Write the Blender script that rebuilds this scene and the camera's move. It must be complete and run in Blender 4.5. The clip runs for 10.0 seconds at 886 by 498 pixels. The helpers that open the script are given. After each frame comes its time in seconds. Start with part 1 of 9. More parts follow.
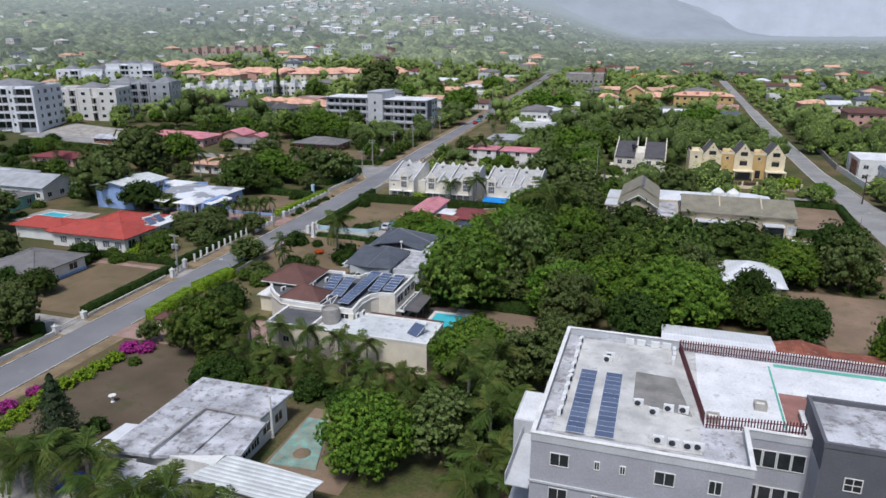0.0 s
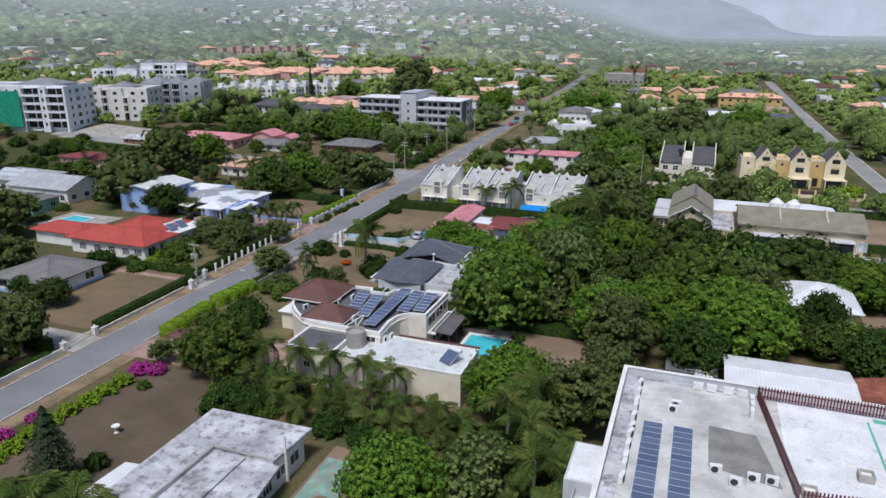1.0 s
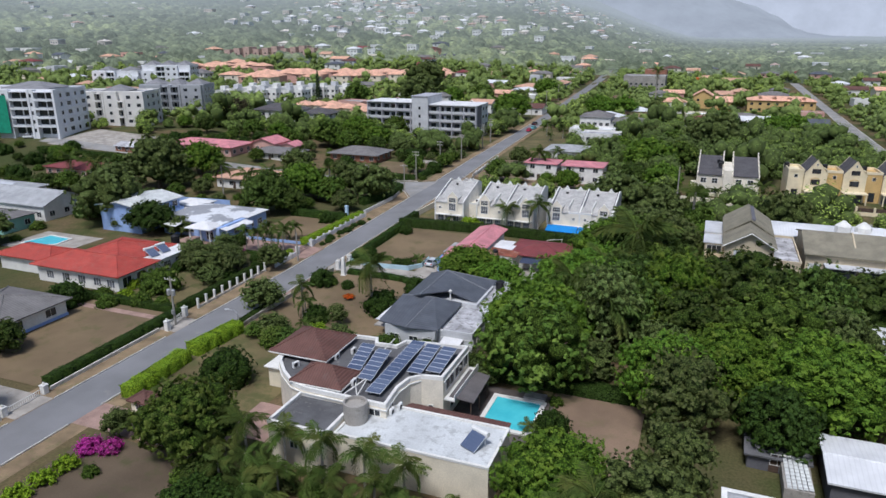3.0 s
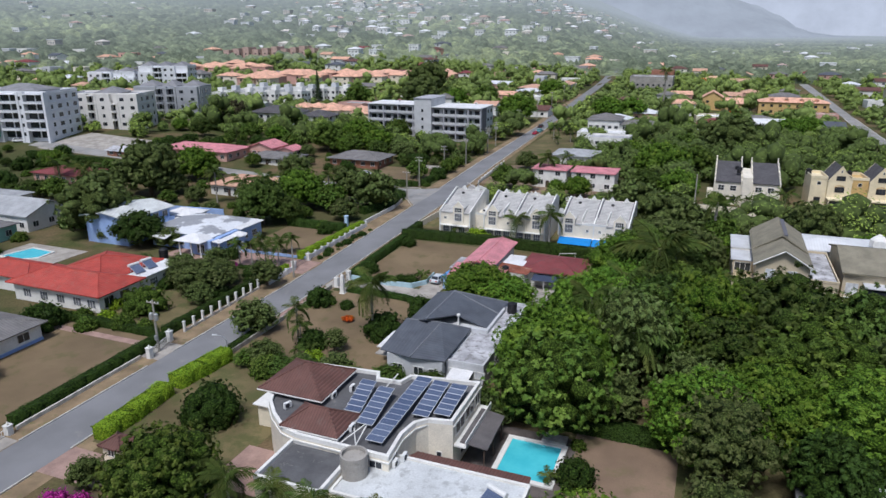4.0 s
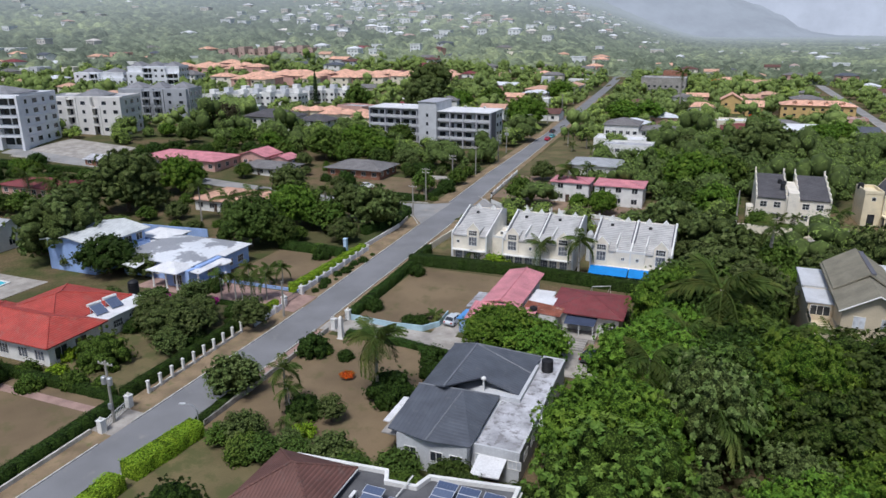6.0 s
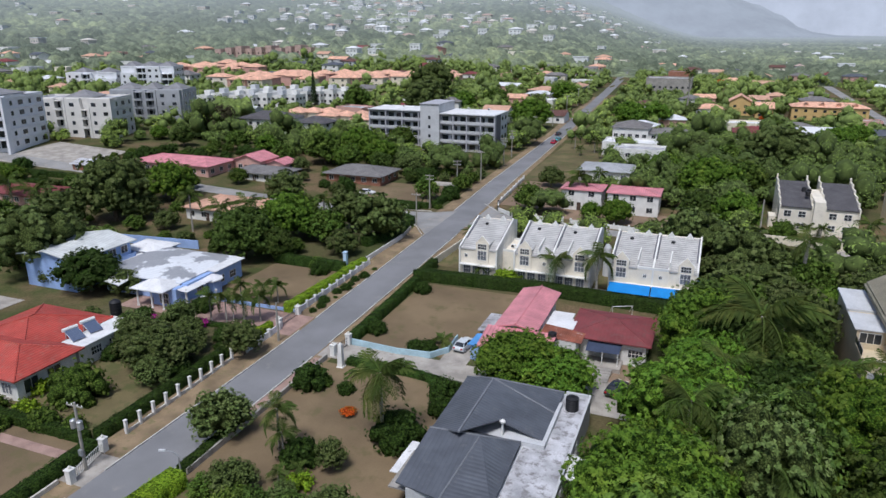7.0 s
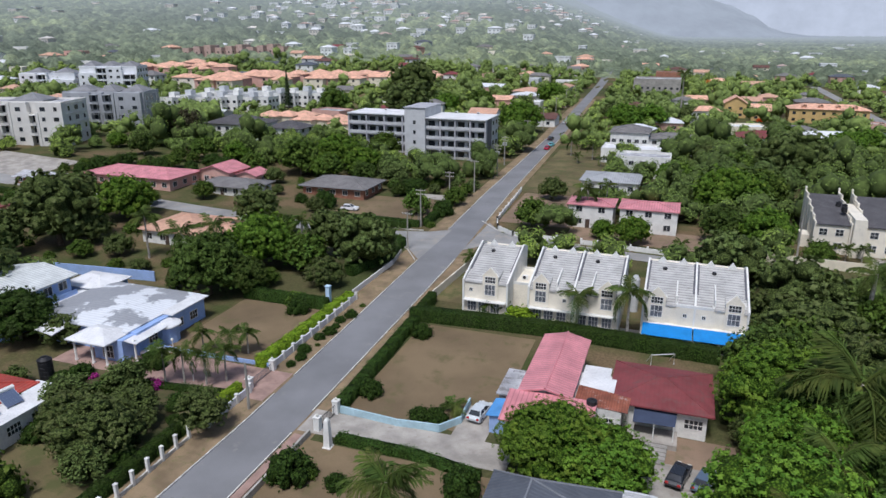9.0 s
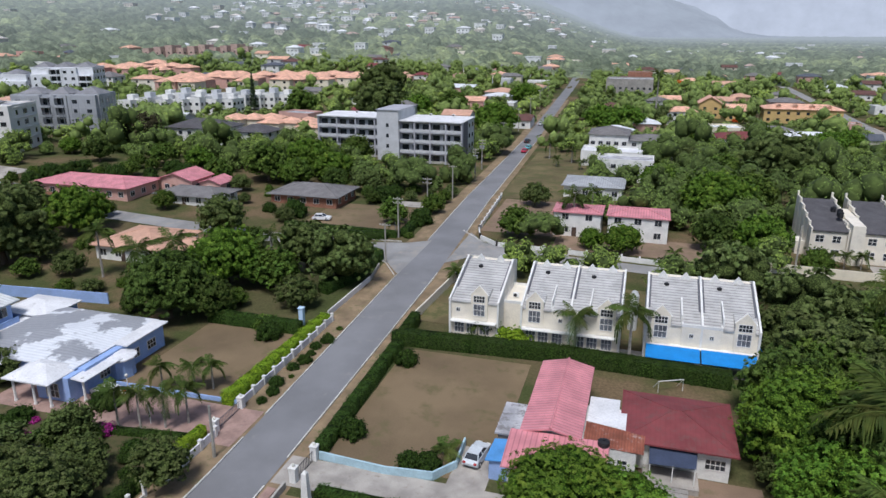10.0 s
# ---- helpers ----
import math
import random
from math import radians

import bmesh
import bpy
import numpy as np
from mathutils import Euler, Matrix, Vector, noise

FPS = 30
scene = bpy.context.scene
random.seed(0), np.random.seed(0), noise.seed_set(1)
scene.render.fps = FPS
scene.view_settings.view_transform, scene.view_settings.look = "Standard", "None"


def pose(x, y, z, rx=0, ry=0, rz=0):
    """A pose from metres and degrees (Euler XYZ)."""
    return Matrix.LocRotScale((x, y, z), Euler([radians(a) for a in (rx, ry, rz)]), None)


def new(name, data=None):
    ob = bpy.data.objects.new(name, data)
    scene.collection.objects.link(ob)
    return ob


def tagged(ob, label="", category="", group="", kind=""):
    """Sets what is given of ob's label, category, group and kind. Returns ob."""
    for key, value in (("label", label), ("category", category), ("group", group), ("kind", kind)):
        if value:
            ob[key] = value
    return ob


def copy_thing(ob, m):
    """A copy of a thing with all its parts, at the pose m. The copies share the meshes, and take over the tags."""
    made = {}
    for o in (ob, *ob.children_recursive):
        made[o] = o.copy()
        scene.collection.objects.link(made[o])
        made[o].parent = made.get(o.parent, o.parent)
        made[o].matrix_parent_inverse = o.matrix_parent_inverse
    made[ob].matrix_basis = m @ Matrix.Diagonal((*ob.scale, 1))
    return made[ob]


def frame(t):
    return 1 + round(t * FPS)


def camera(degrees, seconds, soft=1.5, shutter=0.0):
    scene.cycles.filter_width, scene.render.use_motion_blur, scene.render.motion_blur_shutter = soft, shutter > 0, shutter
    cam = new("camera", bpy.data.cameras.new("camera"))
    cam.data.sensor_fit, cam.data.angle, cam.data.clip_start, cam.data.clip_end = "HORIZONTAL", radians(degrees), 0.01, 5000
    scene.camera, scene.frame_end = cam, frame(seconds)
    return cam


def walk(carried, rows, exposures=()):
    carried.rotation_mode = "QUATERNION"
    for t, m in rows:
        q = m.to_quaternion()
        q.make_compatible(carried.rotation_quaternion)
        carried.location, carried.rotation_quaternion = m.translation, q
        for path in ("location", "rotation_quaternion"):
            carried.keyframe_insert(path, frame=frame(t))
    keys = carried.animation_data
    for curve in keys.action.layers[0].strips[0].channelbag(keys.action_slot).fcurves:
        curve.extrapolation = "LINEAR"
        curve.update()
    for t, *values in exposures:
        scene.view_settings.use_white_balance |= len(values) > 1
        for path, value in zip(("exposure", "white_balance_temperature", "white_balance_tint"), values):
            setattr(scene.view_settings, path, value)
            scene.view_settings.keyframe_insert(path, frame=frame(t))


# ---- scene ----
import itertools

cam = camera(65.4, 10.0)
METRES, EYE, TILT, LEAN, TURN = 100.0, 46.0, 0.0, -2.4, 18.4
ROWS = [
    (0.0, 0.0, 0.0, 0.0, -0.74, -17.65, 2.34),
    (0.5, -0.0033, 0.0513, -0.0028, 1.01, -17.59, 2.37),
    (1.0, -0.0065, 0.1, -0.0052, 1.99, -17.54, 2.39),
    (1.5, -0.0106, 0.149, -0.0071, 2.31, -17.52, 2.41),
    (2.0, -0.0156, 0.2008, -0.0082, 2.56, -17.48, 2.41),
    (2.5, -0.021, 0.2497, -0.0093, 2.73, -17.45, 2.44),
    (4.0, -0.0404, 0.3941, -0.008, 2.96, -17.44, 2.5),
    (4.5, -0.0487, 0.4432, -0.0081, 2.95, -17.45, 2.49),
    (5.0, -0.0578, 0.4959, -0.0084, 2.93, -17.47, 2.49),
    (5.5, -0.0675, 0.5453, -0.0091, 2.92, -17.48, 2.47),
    (7.0, -0.0987, 0.6896, -0.0103, 2.78, -17.51, 2.39),
    (7.5, -0.1105, 0.7388, -0.0109, 2.45, -17.53, 2.37),
    (8.0, -0.123, 0.7884, -0.0122, 1.95, -17.56, 2.32),
    (8.5, -0.1355, 0.8369, -0.0133, 1.52, -17.6, 2.31),
    (9.0, -0.1487, 0.889, -0.0151, 0.68, -17.63, 2.27),
    (9.5, -0.1596, 0.9342, -0.0165, -0.41, -17.68, 2.27),
    (10.0, -0.1716, 0.9828, -0.0184, -1.99, -17.71, 2.24),
]
walk(cam, [(t, pose(0, 0, EYE, TILT, LEAN, TURN) @ pose(METRES * x, METRES * y, METRES * z, 90 + pitch, roll, yaw)) for t, x, y, z, yaw, pitch, roll in ROWS],
     exposures=[(0.0, 0.2, 6000, 12), (10.0, 0.2, 6000, 12)])

# ---- light: bright hazy overcast ----
world = bpy.data.worlds.new("sky")
scene.world = world
world.use_nodes = True
wn = world.node_tree
sky = wn.nodes.new("ShaderNodeTexSky")
sky.sky_type, sky.sun_disc = "NISHITA", False
sky.sun_elevation, sky.sun_rotation = radians(62), radians(180)
sky.dust_density, sky.air_density = 2.0, 1.0
bg = wn.nodes["Background"]
bg.inputs["Strength"].default_value = 0.08
wn.links.new(sky.outputs["Color"], bg.inputs["Color"])
sun = new("sun", bpy.data.lights.new("sun", "SUN"))
sun.data.energy, sun.data.angle, sun.data.color = 2.6, radians(14), (1.0, 0.97, 0.93)
sun.matrix_world = pose(0, 0, 200, 28, 0, 0)

# ---- materials ----

class Nodes:
    """A small node graph writer for one material."""

    def __init__(self, name, rough=0.8, metal=0.0, spec=0.3):
        self.mat = bpy.data.materials.new(name)
        self.mat.use_nodes = True
        self.tree = self.mat.node_tree
        self.bsdf = self.tree.nodes["Principled BSDF"]
        self.bsdf.inputs["Roughness"].default_value = rough
        self.bsdf.inputs["Metallic"].default_value = metal
        self.bsdf.inputs["Specular IOR Level"].default_value = spec
        self.place = self.tree.nodes.new("ShaderNodeNewGeometry").outputs["Position"]

    def add(self, kind, **inputs):
        node = self.tree.nodes.new(kind)
        for key, value in inputs.items():
            self.put(node.inputs[key.replace("_", " ")], value)
        return node

    def put(self, socket, value):
        if isinstance(value, bpy.types.NodeSocket):
            self.tree.links.new(value, socket)
        else:
            socket.default_value = value

    def noise(self, scale, detail=3.0, rough=0.55, at=None):
        node = self.add("ShaderNodeTexNoise", Vector=at or self.place, Scale=scale, Detail=detail, Roughness=rough)
        return node.outputs["Fac"]

    def ramp(self, fac, lo, hi, a=0.35, b=0.65):
        node = self.add("ShaderNodeMapRange", Value=fac)
        node.clamp = True
        for i, v in enumerate((a, b, lo, hi)):
            node.inputs[i + 1].default_value = v
        return node.outputs[0]

    def mix(self, fac, a, b, how="MIX"):
        node = self.tree.nodes.new("ShaderNodeMix")
        node.data_type, node.blend_type = "RGBA", how
        self.put(node.inputs[0], fac)
        for socket, value in ((node.inputs[6], a), (node.inputs[7], b)):
            self.put(socket, (*value, 1) if isinstance(value, tuple) else value)
        return node.outputs[2]

    def maths(self, how, a, b=0.0):
        node = self.tree.nodes.new("ShaderNodeMath")
        node.operation = how
        self.put(node.inputs[0], a)
        self.put(node.inputs[1], b)
        return node.outputs[0]

    def axis(self, which):
        return self.add("ShaderNodeSeparateXYZ", Vector=self.place).outputs[which]

    def value(self, colour, amount):
        node = self.add("ShaderNodeHueSaturation", Value=amount)
        self.put(node.inputs["Color"], (*colour, 1) if isinstance(colour, tuple) else colour)
        return node.outputs[0]

    def done(self, colour, height=None, strength=0.3, distance=0.02):
        self.put(self.bsdf.inputs["Base Color"], (*colour, 1) if isinstance(colour, tuple) else colour)
        if height is not None:
            bump = self.add("ShaderNodeBump", Height=height, Strength=strength, Distance=distance)
            self.tree.links.new(bump.outputs[0], self.bsdf.inputs["Normal"])
        return self.mat

def dim(c, k):
    return tuple(min(1.0, v * k) for v in c)

def plain(name, c, rough=0.8, var=0.18, scale=0.5, fine=9.0, metal=0.0, spec=0.3, dirt=None, dirt_at=0.6, bump=0.25):
    """Paint, plaster, metal or stone: patches, fine grain and some dirt."""
    n = Nodes(name, rough, metal, spec)
    col = n.mix(n.ramp(n.noise(scale), 0, 1), dim(c, 1 - var), dim(c, 1 + var * 0.6))
    grain = n.noise(fine, 4)
    col = n.mix(0.35, col, n.value(col, n.ramp(grain, 0.75, 1.2)))
    if dirt:
        col = n.mix(n.ramp(n.noise(scale * 3.1, 6, 0.7), 0, 0.8, dirt_at, dirt_at + 0.12), col, dirt)
    return n.done(col, grain, bump, 0.01)

def ribbed(name, c, which, period, rough=0.5, metal=0.0, var=0.2, dirt=None, dirt_at=0.58, depth=0.05, line=0.72):
    """Sheet metal or tile courses: ribs along one world axis, with weathering."""
    n = Nodes(name, rough, metal, 0.35)
    wave = n.maths("SINE", n.maths("MULTIPLY", n.axis(which), 2 * math.pi / period))
    groove = n.ramp(wave, line, 1.0, -1.0, -0.55)
    col = n.mix(n.ramp(n.noise(0.45, 5), 0, 1), dim(c, 1 - var), dim(c, 1 + var * 0.5))
    if dirt:
        col = n.mix(n.ramp(n.noise(1.1, 7, 0.72), 0, 0.75, dirt_at, dirt_at + 0.14), col, dirt)
    return n.done(n.value(col, groove), wave, 0.5, depth)

INNER = {}          # foliage mass behind the leaves of each kind, shade of its gaps put in the colour


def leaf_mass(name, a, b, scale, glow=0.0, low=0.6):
    """Closed foliage: light on tuft tops and shade in the gaps painted into the colour, with deep relief between."""
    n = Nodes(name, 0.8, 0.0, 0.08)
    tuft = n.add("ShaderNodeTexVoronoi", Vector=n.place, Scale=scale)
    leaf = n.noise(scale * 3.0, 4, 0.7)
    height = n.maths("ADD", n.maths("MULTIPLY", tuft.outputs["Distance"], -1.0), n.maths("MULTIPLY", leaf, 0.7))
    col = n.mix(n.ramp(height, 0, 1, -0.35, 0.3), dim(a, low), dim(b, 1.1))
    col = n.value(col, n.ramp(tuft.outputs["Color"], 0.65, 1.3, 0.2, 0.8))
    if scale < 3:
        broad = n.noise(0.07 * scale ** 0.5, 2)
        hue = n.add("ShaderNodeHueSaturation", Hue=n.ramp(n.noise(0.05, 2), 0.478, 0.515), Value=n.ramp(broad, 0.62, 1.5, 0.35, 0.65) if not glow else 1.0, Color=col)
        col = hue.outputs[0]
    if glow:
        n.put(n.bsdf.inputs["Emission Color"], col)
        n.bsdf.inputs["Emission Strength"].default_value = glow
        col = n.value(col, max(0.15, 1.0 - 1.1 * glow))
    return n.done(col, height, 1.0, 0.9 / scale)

def leafy(name, a, b, c=None, rough=0.6, spread=0.35, patches=0.0, glow=0.0, mass=4.5):
    """Foliage: each leaf between two greens, each plant a little apart, some tips of a third tone."""
    n = Nodes(name, rough, 0.0, 0.12)
    leaf = n.tree.nodes.new("ShaderNodeNewGeometry").outputs["Random Per Island"]
    plant = n.tree.nodes.new("ShaderNodeObjectInfo").outputs["Random"]
    col = n.mix(n.ramp(leaf, 0.12, 0.88, 0, 1), a, b)
    if c:
        col = n.mix(n.ramp(n.noise(0.35, 3), 0, 0.75, 0.5, 0.66), col, c)
    hue = n.add("ShaderNodeHueSaturation", Hue=n.ramp(plant, 0.485, 0.512, 0, 1), Value=n.ramp(plant, 1 - spread, 1 + spread, 0, 1), Color=col)
    col = hue.outputs[0]
    if patches:
        col = n.value(col, n.ramp(n.noise(patches, 2), 0.5, 1.6, 0.3, 0.7))
    if glow:
        n.put(n.bsdf.inputs["Emission Color"], col)
        n.bsdf.inputs["Emission Strength"].default_value = glow
        col = n.value(col, max(0.15, 1.0 - 1.1 * glow))
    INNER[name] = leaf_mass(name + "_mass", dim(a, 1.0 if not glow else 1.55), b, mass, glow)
    return n.done(col)

ASPHALT = plain("asphalt", (0.215, 0.215, 0.22), 0.9, 0.14, 0.12, 30, dirt=(0.28, 0.27, 0.25), dirt_at=0.6)
ASPHALT_OLD = plain("old_asphalt", (0.29, 0.285, 0.275), 0.9, 0.2, 0.15, 25, dirt=(0.34, 0.31, 0.27), dirt_at=0.52)
KERB = plain("kerb_paint", (0.6, 0.58, 0.53), 0.8, 0.25, 1.2, 12, dirt=(0.25, 0.2, 0.15), dirt_at=0.55)
DRIVE = plain("drive_concrete", (0.38, 0.35, 0.31), 0.85, 0.25, 0.4, 12, dirt=(0.24, 0.2, 0.16), dirt_at=0.58)
PAVERS = plain("red_pavers", (0.36, 0.24, 0.2), 0.85, 0.2, 0.6, 6, dirt=(0.3, 0.27, 0.24))
VERGE = plain("dry_verge", (0.26, 0.19, 0.115), 0.95, 0.3, 0.35, 14, dirt=(0.13, 0.14, 0.05), dirt_at=0.55)
LAWN = plain("dry_lawn", (0.19, 0.138, 0.08), 0.95, 0.22, 0.09, 8, dirt=(0.13, 0.112, 0.052), dirt_at=0.53)
GARDEN = plain("dark_garden", (0.12, 0.09, 0.06), 0.95, 0.25, 0.12, 8, dirt=(0.08, 0.08, 0.035), dirt_at=0.53)
LAWN_GREEN = plain("thin_lawn", (0.15, 0.122, 0.058), 0.95, 0.3, 0.1, 8, dirt=(0.085, 0.095, 0.032), dirt_at=0.48)
SCRUB = plain("scrubby_lot", (0.105, 0.09, 0.042), 0.95, 0.35, 0.15, 6, dirt=(0.05, 0.065, 0.02), dirt_at=0.47)
SOIL = plain("bare_soil", (0.25, 0.175, 0.12), 0.95, 0.25, 0.12, 9, dirt=(0.17, 0.14, 0.075), dirt_at=0.52)
WHITE = plain("white_paint", (0.76, 0.75, 0.71), 0.7, 0.1, 0.6, 6, dirt=(0.45, 0.42, 0.36), dirt_at=0.66)
CREAM = plain("cream_plaster", (0.76, 0.69, 0.54), 0.8, 0.1, 0.5, 7, dirt=(0.47, 0.42, 0.34), dirt_at=0.66)
IVORY = plain("ivory_plaster", (0.8, 0.74, 0.62), 0.8, 0.1, 0.5, 7, dirt=(0.42, 0.38, 0.31), dirt_at=0.66)
BEIGE = plain("beige_plaster", (0.6, 0.51, 0.36), 0.8, 0.1, 0.4, 7, dirt=(0.4, 0.35, 0.27), dirt_at=0.68)
YELLOW = plain("yellow_plaster", (0.77, 0.67, 0.46), 0.8, 0.1, 0.5, 7, dirt=(0.52, 0.42, 0.27), dirt_at=0.64)
OCHRE = plain("ochre_plaster", (0.6, 0.41, 0.17), 0.8, 0.1, 0.5, 7)
BLUE = plain("pale_blue_paint", (0.33, 0.46, 0.75), 0.75, 0.1, 0.5, 7, dirt=(0.4, 0.48, 0.62), dirt_at=0.62)
MINT = plain("mint_paint", (0.3, 0.55, 0.47), 0.75, 0.1, 0.5, 7)
PINKW = plain("pink_paint", (0.6, 0.36, 0.3), 0.75, 0.1, 0.5, 7)
GREYW = plain("grey_render", (0.42, 0.42, 0.45), 0.8, 0.08, 0.4, 7, dirt=(0.33, 0.33, 0.34), dirt_at=0.66)
GREYP = plain("pale_grey_render", (0.55, 0.56, 0.57), 0.8, 0.1, 0.4, 7, dirt=(0.36, 0.36, 0.36), dirt_at=0.64)
CHARCOAL = plain("charcoal_render", (0.13, 0.13, 0.145), 0.8, 0.1, 0.4, 7)
RAW = plain("raw_concrete", (0.34, 0.32, 0.29), 0.9, 0.2, 0.4, 8, dirt=(0.2, 0.19, 0.17), dirt_at=0.55)
BRICK = plain("red_brick", (0.3, 0.14, 0.09), 0.9, 0.25, 1.2, 14)
ROOF_WHITE = plain("white_roof_coat", (0.74, 0.74, 0.74), 0.75, 0.12, 0.35, 5, dirt=(0.42, 0.41, 0.4), dirt_at=0.58)
ROOF_STAIN = plain("stained_white_roof", (0.6, 0.62, 0.62), 0.8, 0.12, 0.25, 5, dirt=(0.36, 0.37, 0.37), dirt_at=0.52)
ROOF_CONC = plain("weathered_slab", (0.5, 0.5, 0.52), 0.9, 0.35, 0.3, 6, dirt=(0.17, 0.16, 0.155), dirt_at=0.5)
ROOF_DARK = plain("felt_roof", (0.12, 0.12, 0.125), 0.9, 0.25, 0.4, 7, dirt=(0.26, 0.25, 0.23), dirt_at=0.6)
ROOF_SHINGLE = ribbed("dark_shingle", (0.1, 0.095, 0.1), 1, 0.4, 0.85, dirt=(0.18, 0.17, 0.16))
TILE_BROWN = ribbed("brown_tile", (0.15, 0.072, 0.058), 0, 0.33, 0.7, dirt=(0.15, 0.1, 0.085), dirt_at=0.55)
TILE_BROWN_Y = ribbed("brown_tile_cross", (0.15, 0.072, 0.058), 1, 0.33, 0.7, dirt=(0.15, 0.1, 0.085), dirt_at=0.55)
TILE_WHITE = ribbed("white_tile", (0.5, 0.49, 0.47), 1, 0.62, 0.8, dirt=(0.33, 0.31, 0.28), dirt_at=0.56, line=0.5)
TILE_BEIGE = ribbed("khaki_tile", (0.27, 0.245, 0.18), 1, 0.4, 0.8, dirt=(0.19, 0.17, 0.13))
TILE_PEACH = ribbed("peach_tile", (0.62, 0.37, 0.26), 0, 0.35, 0.75, dirt=(0.45, 0.27, 0.2), dirt_at=0.56, line=0.85)
TILE_ORANGE = ribbed("orange_tile", (0.8, 0.46, 0.32), 0, 0.5, 0.75, var=0.25, dirt=(0.68, 0.43, 0.34))
TILE_GREY = ribbed("grey_shingle", (0.2, 0.19, 0.185), 1, 0.45, 0.85, dirt=(0.3, 0.28, 0.26))
METAL_RED = ribbed("red_sheet_roof", (0.46, 0.075, 0.055), 0, 0.4, 0.55, dirt=(0.36, 0.13, 0.1), dirt_at=0.52)
METAL_PINK = ribbed("pink_sheet_roof", (0.66, 0.265, 0.29), 0, 0.55, 0.5, dirt=(0.5, 0.2, 0.2), dirt_at=0.58)
METAL_PINK_Y = ribbed("pink_sheet_cross", (0.66, 0.265, 0.29), 1, 0.55, 0.5, dirt=(0.5, 0.2, 0.2), dirt_at=0.58)
METAL_MAROON = ribbed("maroon_roof", (0.215, 0.052, 0.055), 0, 0.5, 0.8, dirt=(0.16, 0.075, 0.068), dirt_at=0.5, line=0.94, depth=0.012)
METAL_GREY = ribbed("grey_sheet_roof", (0.115, 0.125, 0.145), 0, 0.5, 0.55, metal=0.15, dirt=(0.17, 0.175, 0.185), dirt_at=0.56, line=0.88, depth=0.025)
METAL_GREY_Y = ribbed("grey_sheet_cross", (0.115, 0.125, 0.145), 1, 0.5, 0.55, metal=0.15, dirt=(0.17, 0.175, 0.185), dirt_at=0.56, line=0.88, depth=0.025)
METAL_WHITE = ribbed("white_sheet_roof", (0.68, 0.7, 0.68), 1, 0.6, 0.5, dirt=(0.42, 0.42, 0.4), dirt_at=0.6)
METAL_WHITE_X = ribbed("white_sheet_cross", (0.7, 0.71, 0.72), 0, 0.5, 0.5, var=0.1, dirt=(0.58, 0.58, 0.57), dirt_at=0.6, line=0.92, depth=0.02)
RUST = ribbed("rusty_sheet", (0.3, 0.1, 0.06), 0, 0.3, 0.8, var=0.4, dirt=(0.5, 0.45, 0.42), dirt_at=0.56)
CANVAS = plain("blue_canvas", (0.015, 0.22, 0.58), 0.7, 0.1, 0.8, 9)
NAVY = plain("navy_canvas", (0.05, 0.065, 0.11), 0.7, 0.15, 0.8, 9)
TIMBER = plain("dark_timber", (0.09, 0.06, 0.045), 0.75, 0.3, 1.5, 14)
BURGUNDY = plain("burgundy_paint", (0.12, 0.03, 0.035), 0.6, 0.2, 1.2, 10)
POLE = plain("weathered_pole", (0.33, 0.31, 0.27), 0.9, 0.2, 0.9, 16)
STEEL = plain("galvanised_steel", (0.5, 0.51, 0.52), 0.4, 0.15, 1.5, 12, metal=0.6)
BLACK = plain("black_plastic", (0.02, 0.02, 0.022), 0.5, 0.2, 1.0, 9)
WHITE_BOX = plain("appliance_white", (0.75, 0.75, 0.73), 0.45, 0.08, 1.2, 9, dirt=(0.5, 0.48, 0.44), dirt_at=0.66)
GRILLE = plain("dark_grille", (0.04, 0.04, 0.045), 0.6, 0.1, 1, 20)
BARK = plain("bark", (0.16, 0.12, 0.085), 0.95, 0.3, 2.0, 18, bump=0.6)
PALM_BARK = plain("palm_bark", (0.36, 0.33, 0.29), 0.9, 0.25, 2.0, 14)
NET = plain("green_net", (0.02, 0.28, 0.17), 0.8, 0.2, 0.8, 10)
TURQ = plain("turquoise_sheet", (0.2, 0.36, 0.31), 0.9, 0.35, 0.5, 9, dirt=(0.3, 0.27, 0.2), dirt_at=0.45)
COURT_GREEN = plain("court_green", (0.14, 0.45, 0.34), 0.85, 0.15, 0.5, 9, dirt=(0.5, 0.48, 0.45), dirt_at=0.6)
COURT_RED = plain("court_red", (0.34, 0.17, 0.14), 0.85, 0.2, 0.5, 9, dirt=(0.5, 0.45, 0.42), dirt_at=0.6)
STONE = plain("grey_stone", (0.4, 0.38, 0.34), 0.9, 0.25, 1.0, 9)
TYRE = plain("tyre_rubber", (0.02, 0.02, 0.02), 0.85)
LAMPG = plain("lamp_lens", (0.7, 0.68, 0.6), 0.2, 0.05)
TAILG = plain("tail_lens", (0.4, 0.02, 0.02), 0.25, 0.05)

def glass(name, c, rough=0.12):
    n = Nodes(name, rough, 0.0, 0.7)
    return n.done(n.mix(n.ramp(n.noise(0.6), 0, 1), dim(c, 0.6), dim(c, 1.4)))

PANE = glass("dark_pane", (0.03, 0.035, 0.042))
PANE_PALE = glass("blind_pane", (0.58, 0.6, 0.62), 0.35)
PANE_GREY = glass("grey_pane", (0.14, 0.15, 0.17), 0.2)

def water_material():
    n = Nodes("pool_water", 0.06, 0.0, 0.5)
    return n.done(n.mix(n.ramp(n.noise(0.5), 0, 1), (0.07, 0.5, 0.6), (0.1, 0.58, 0.66)), n.noise(2.2, 3), 0.15, 0.03)

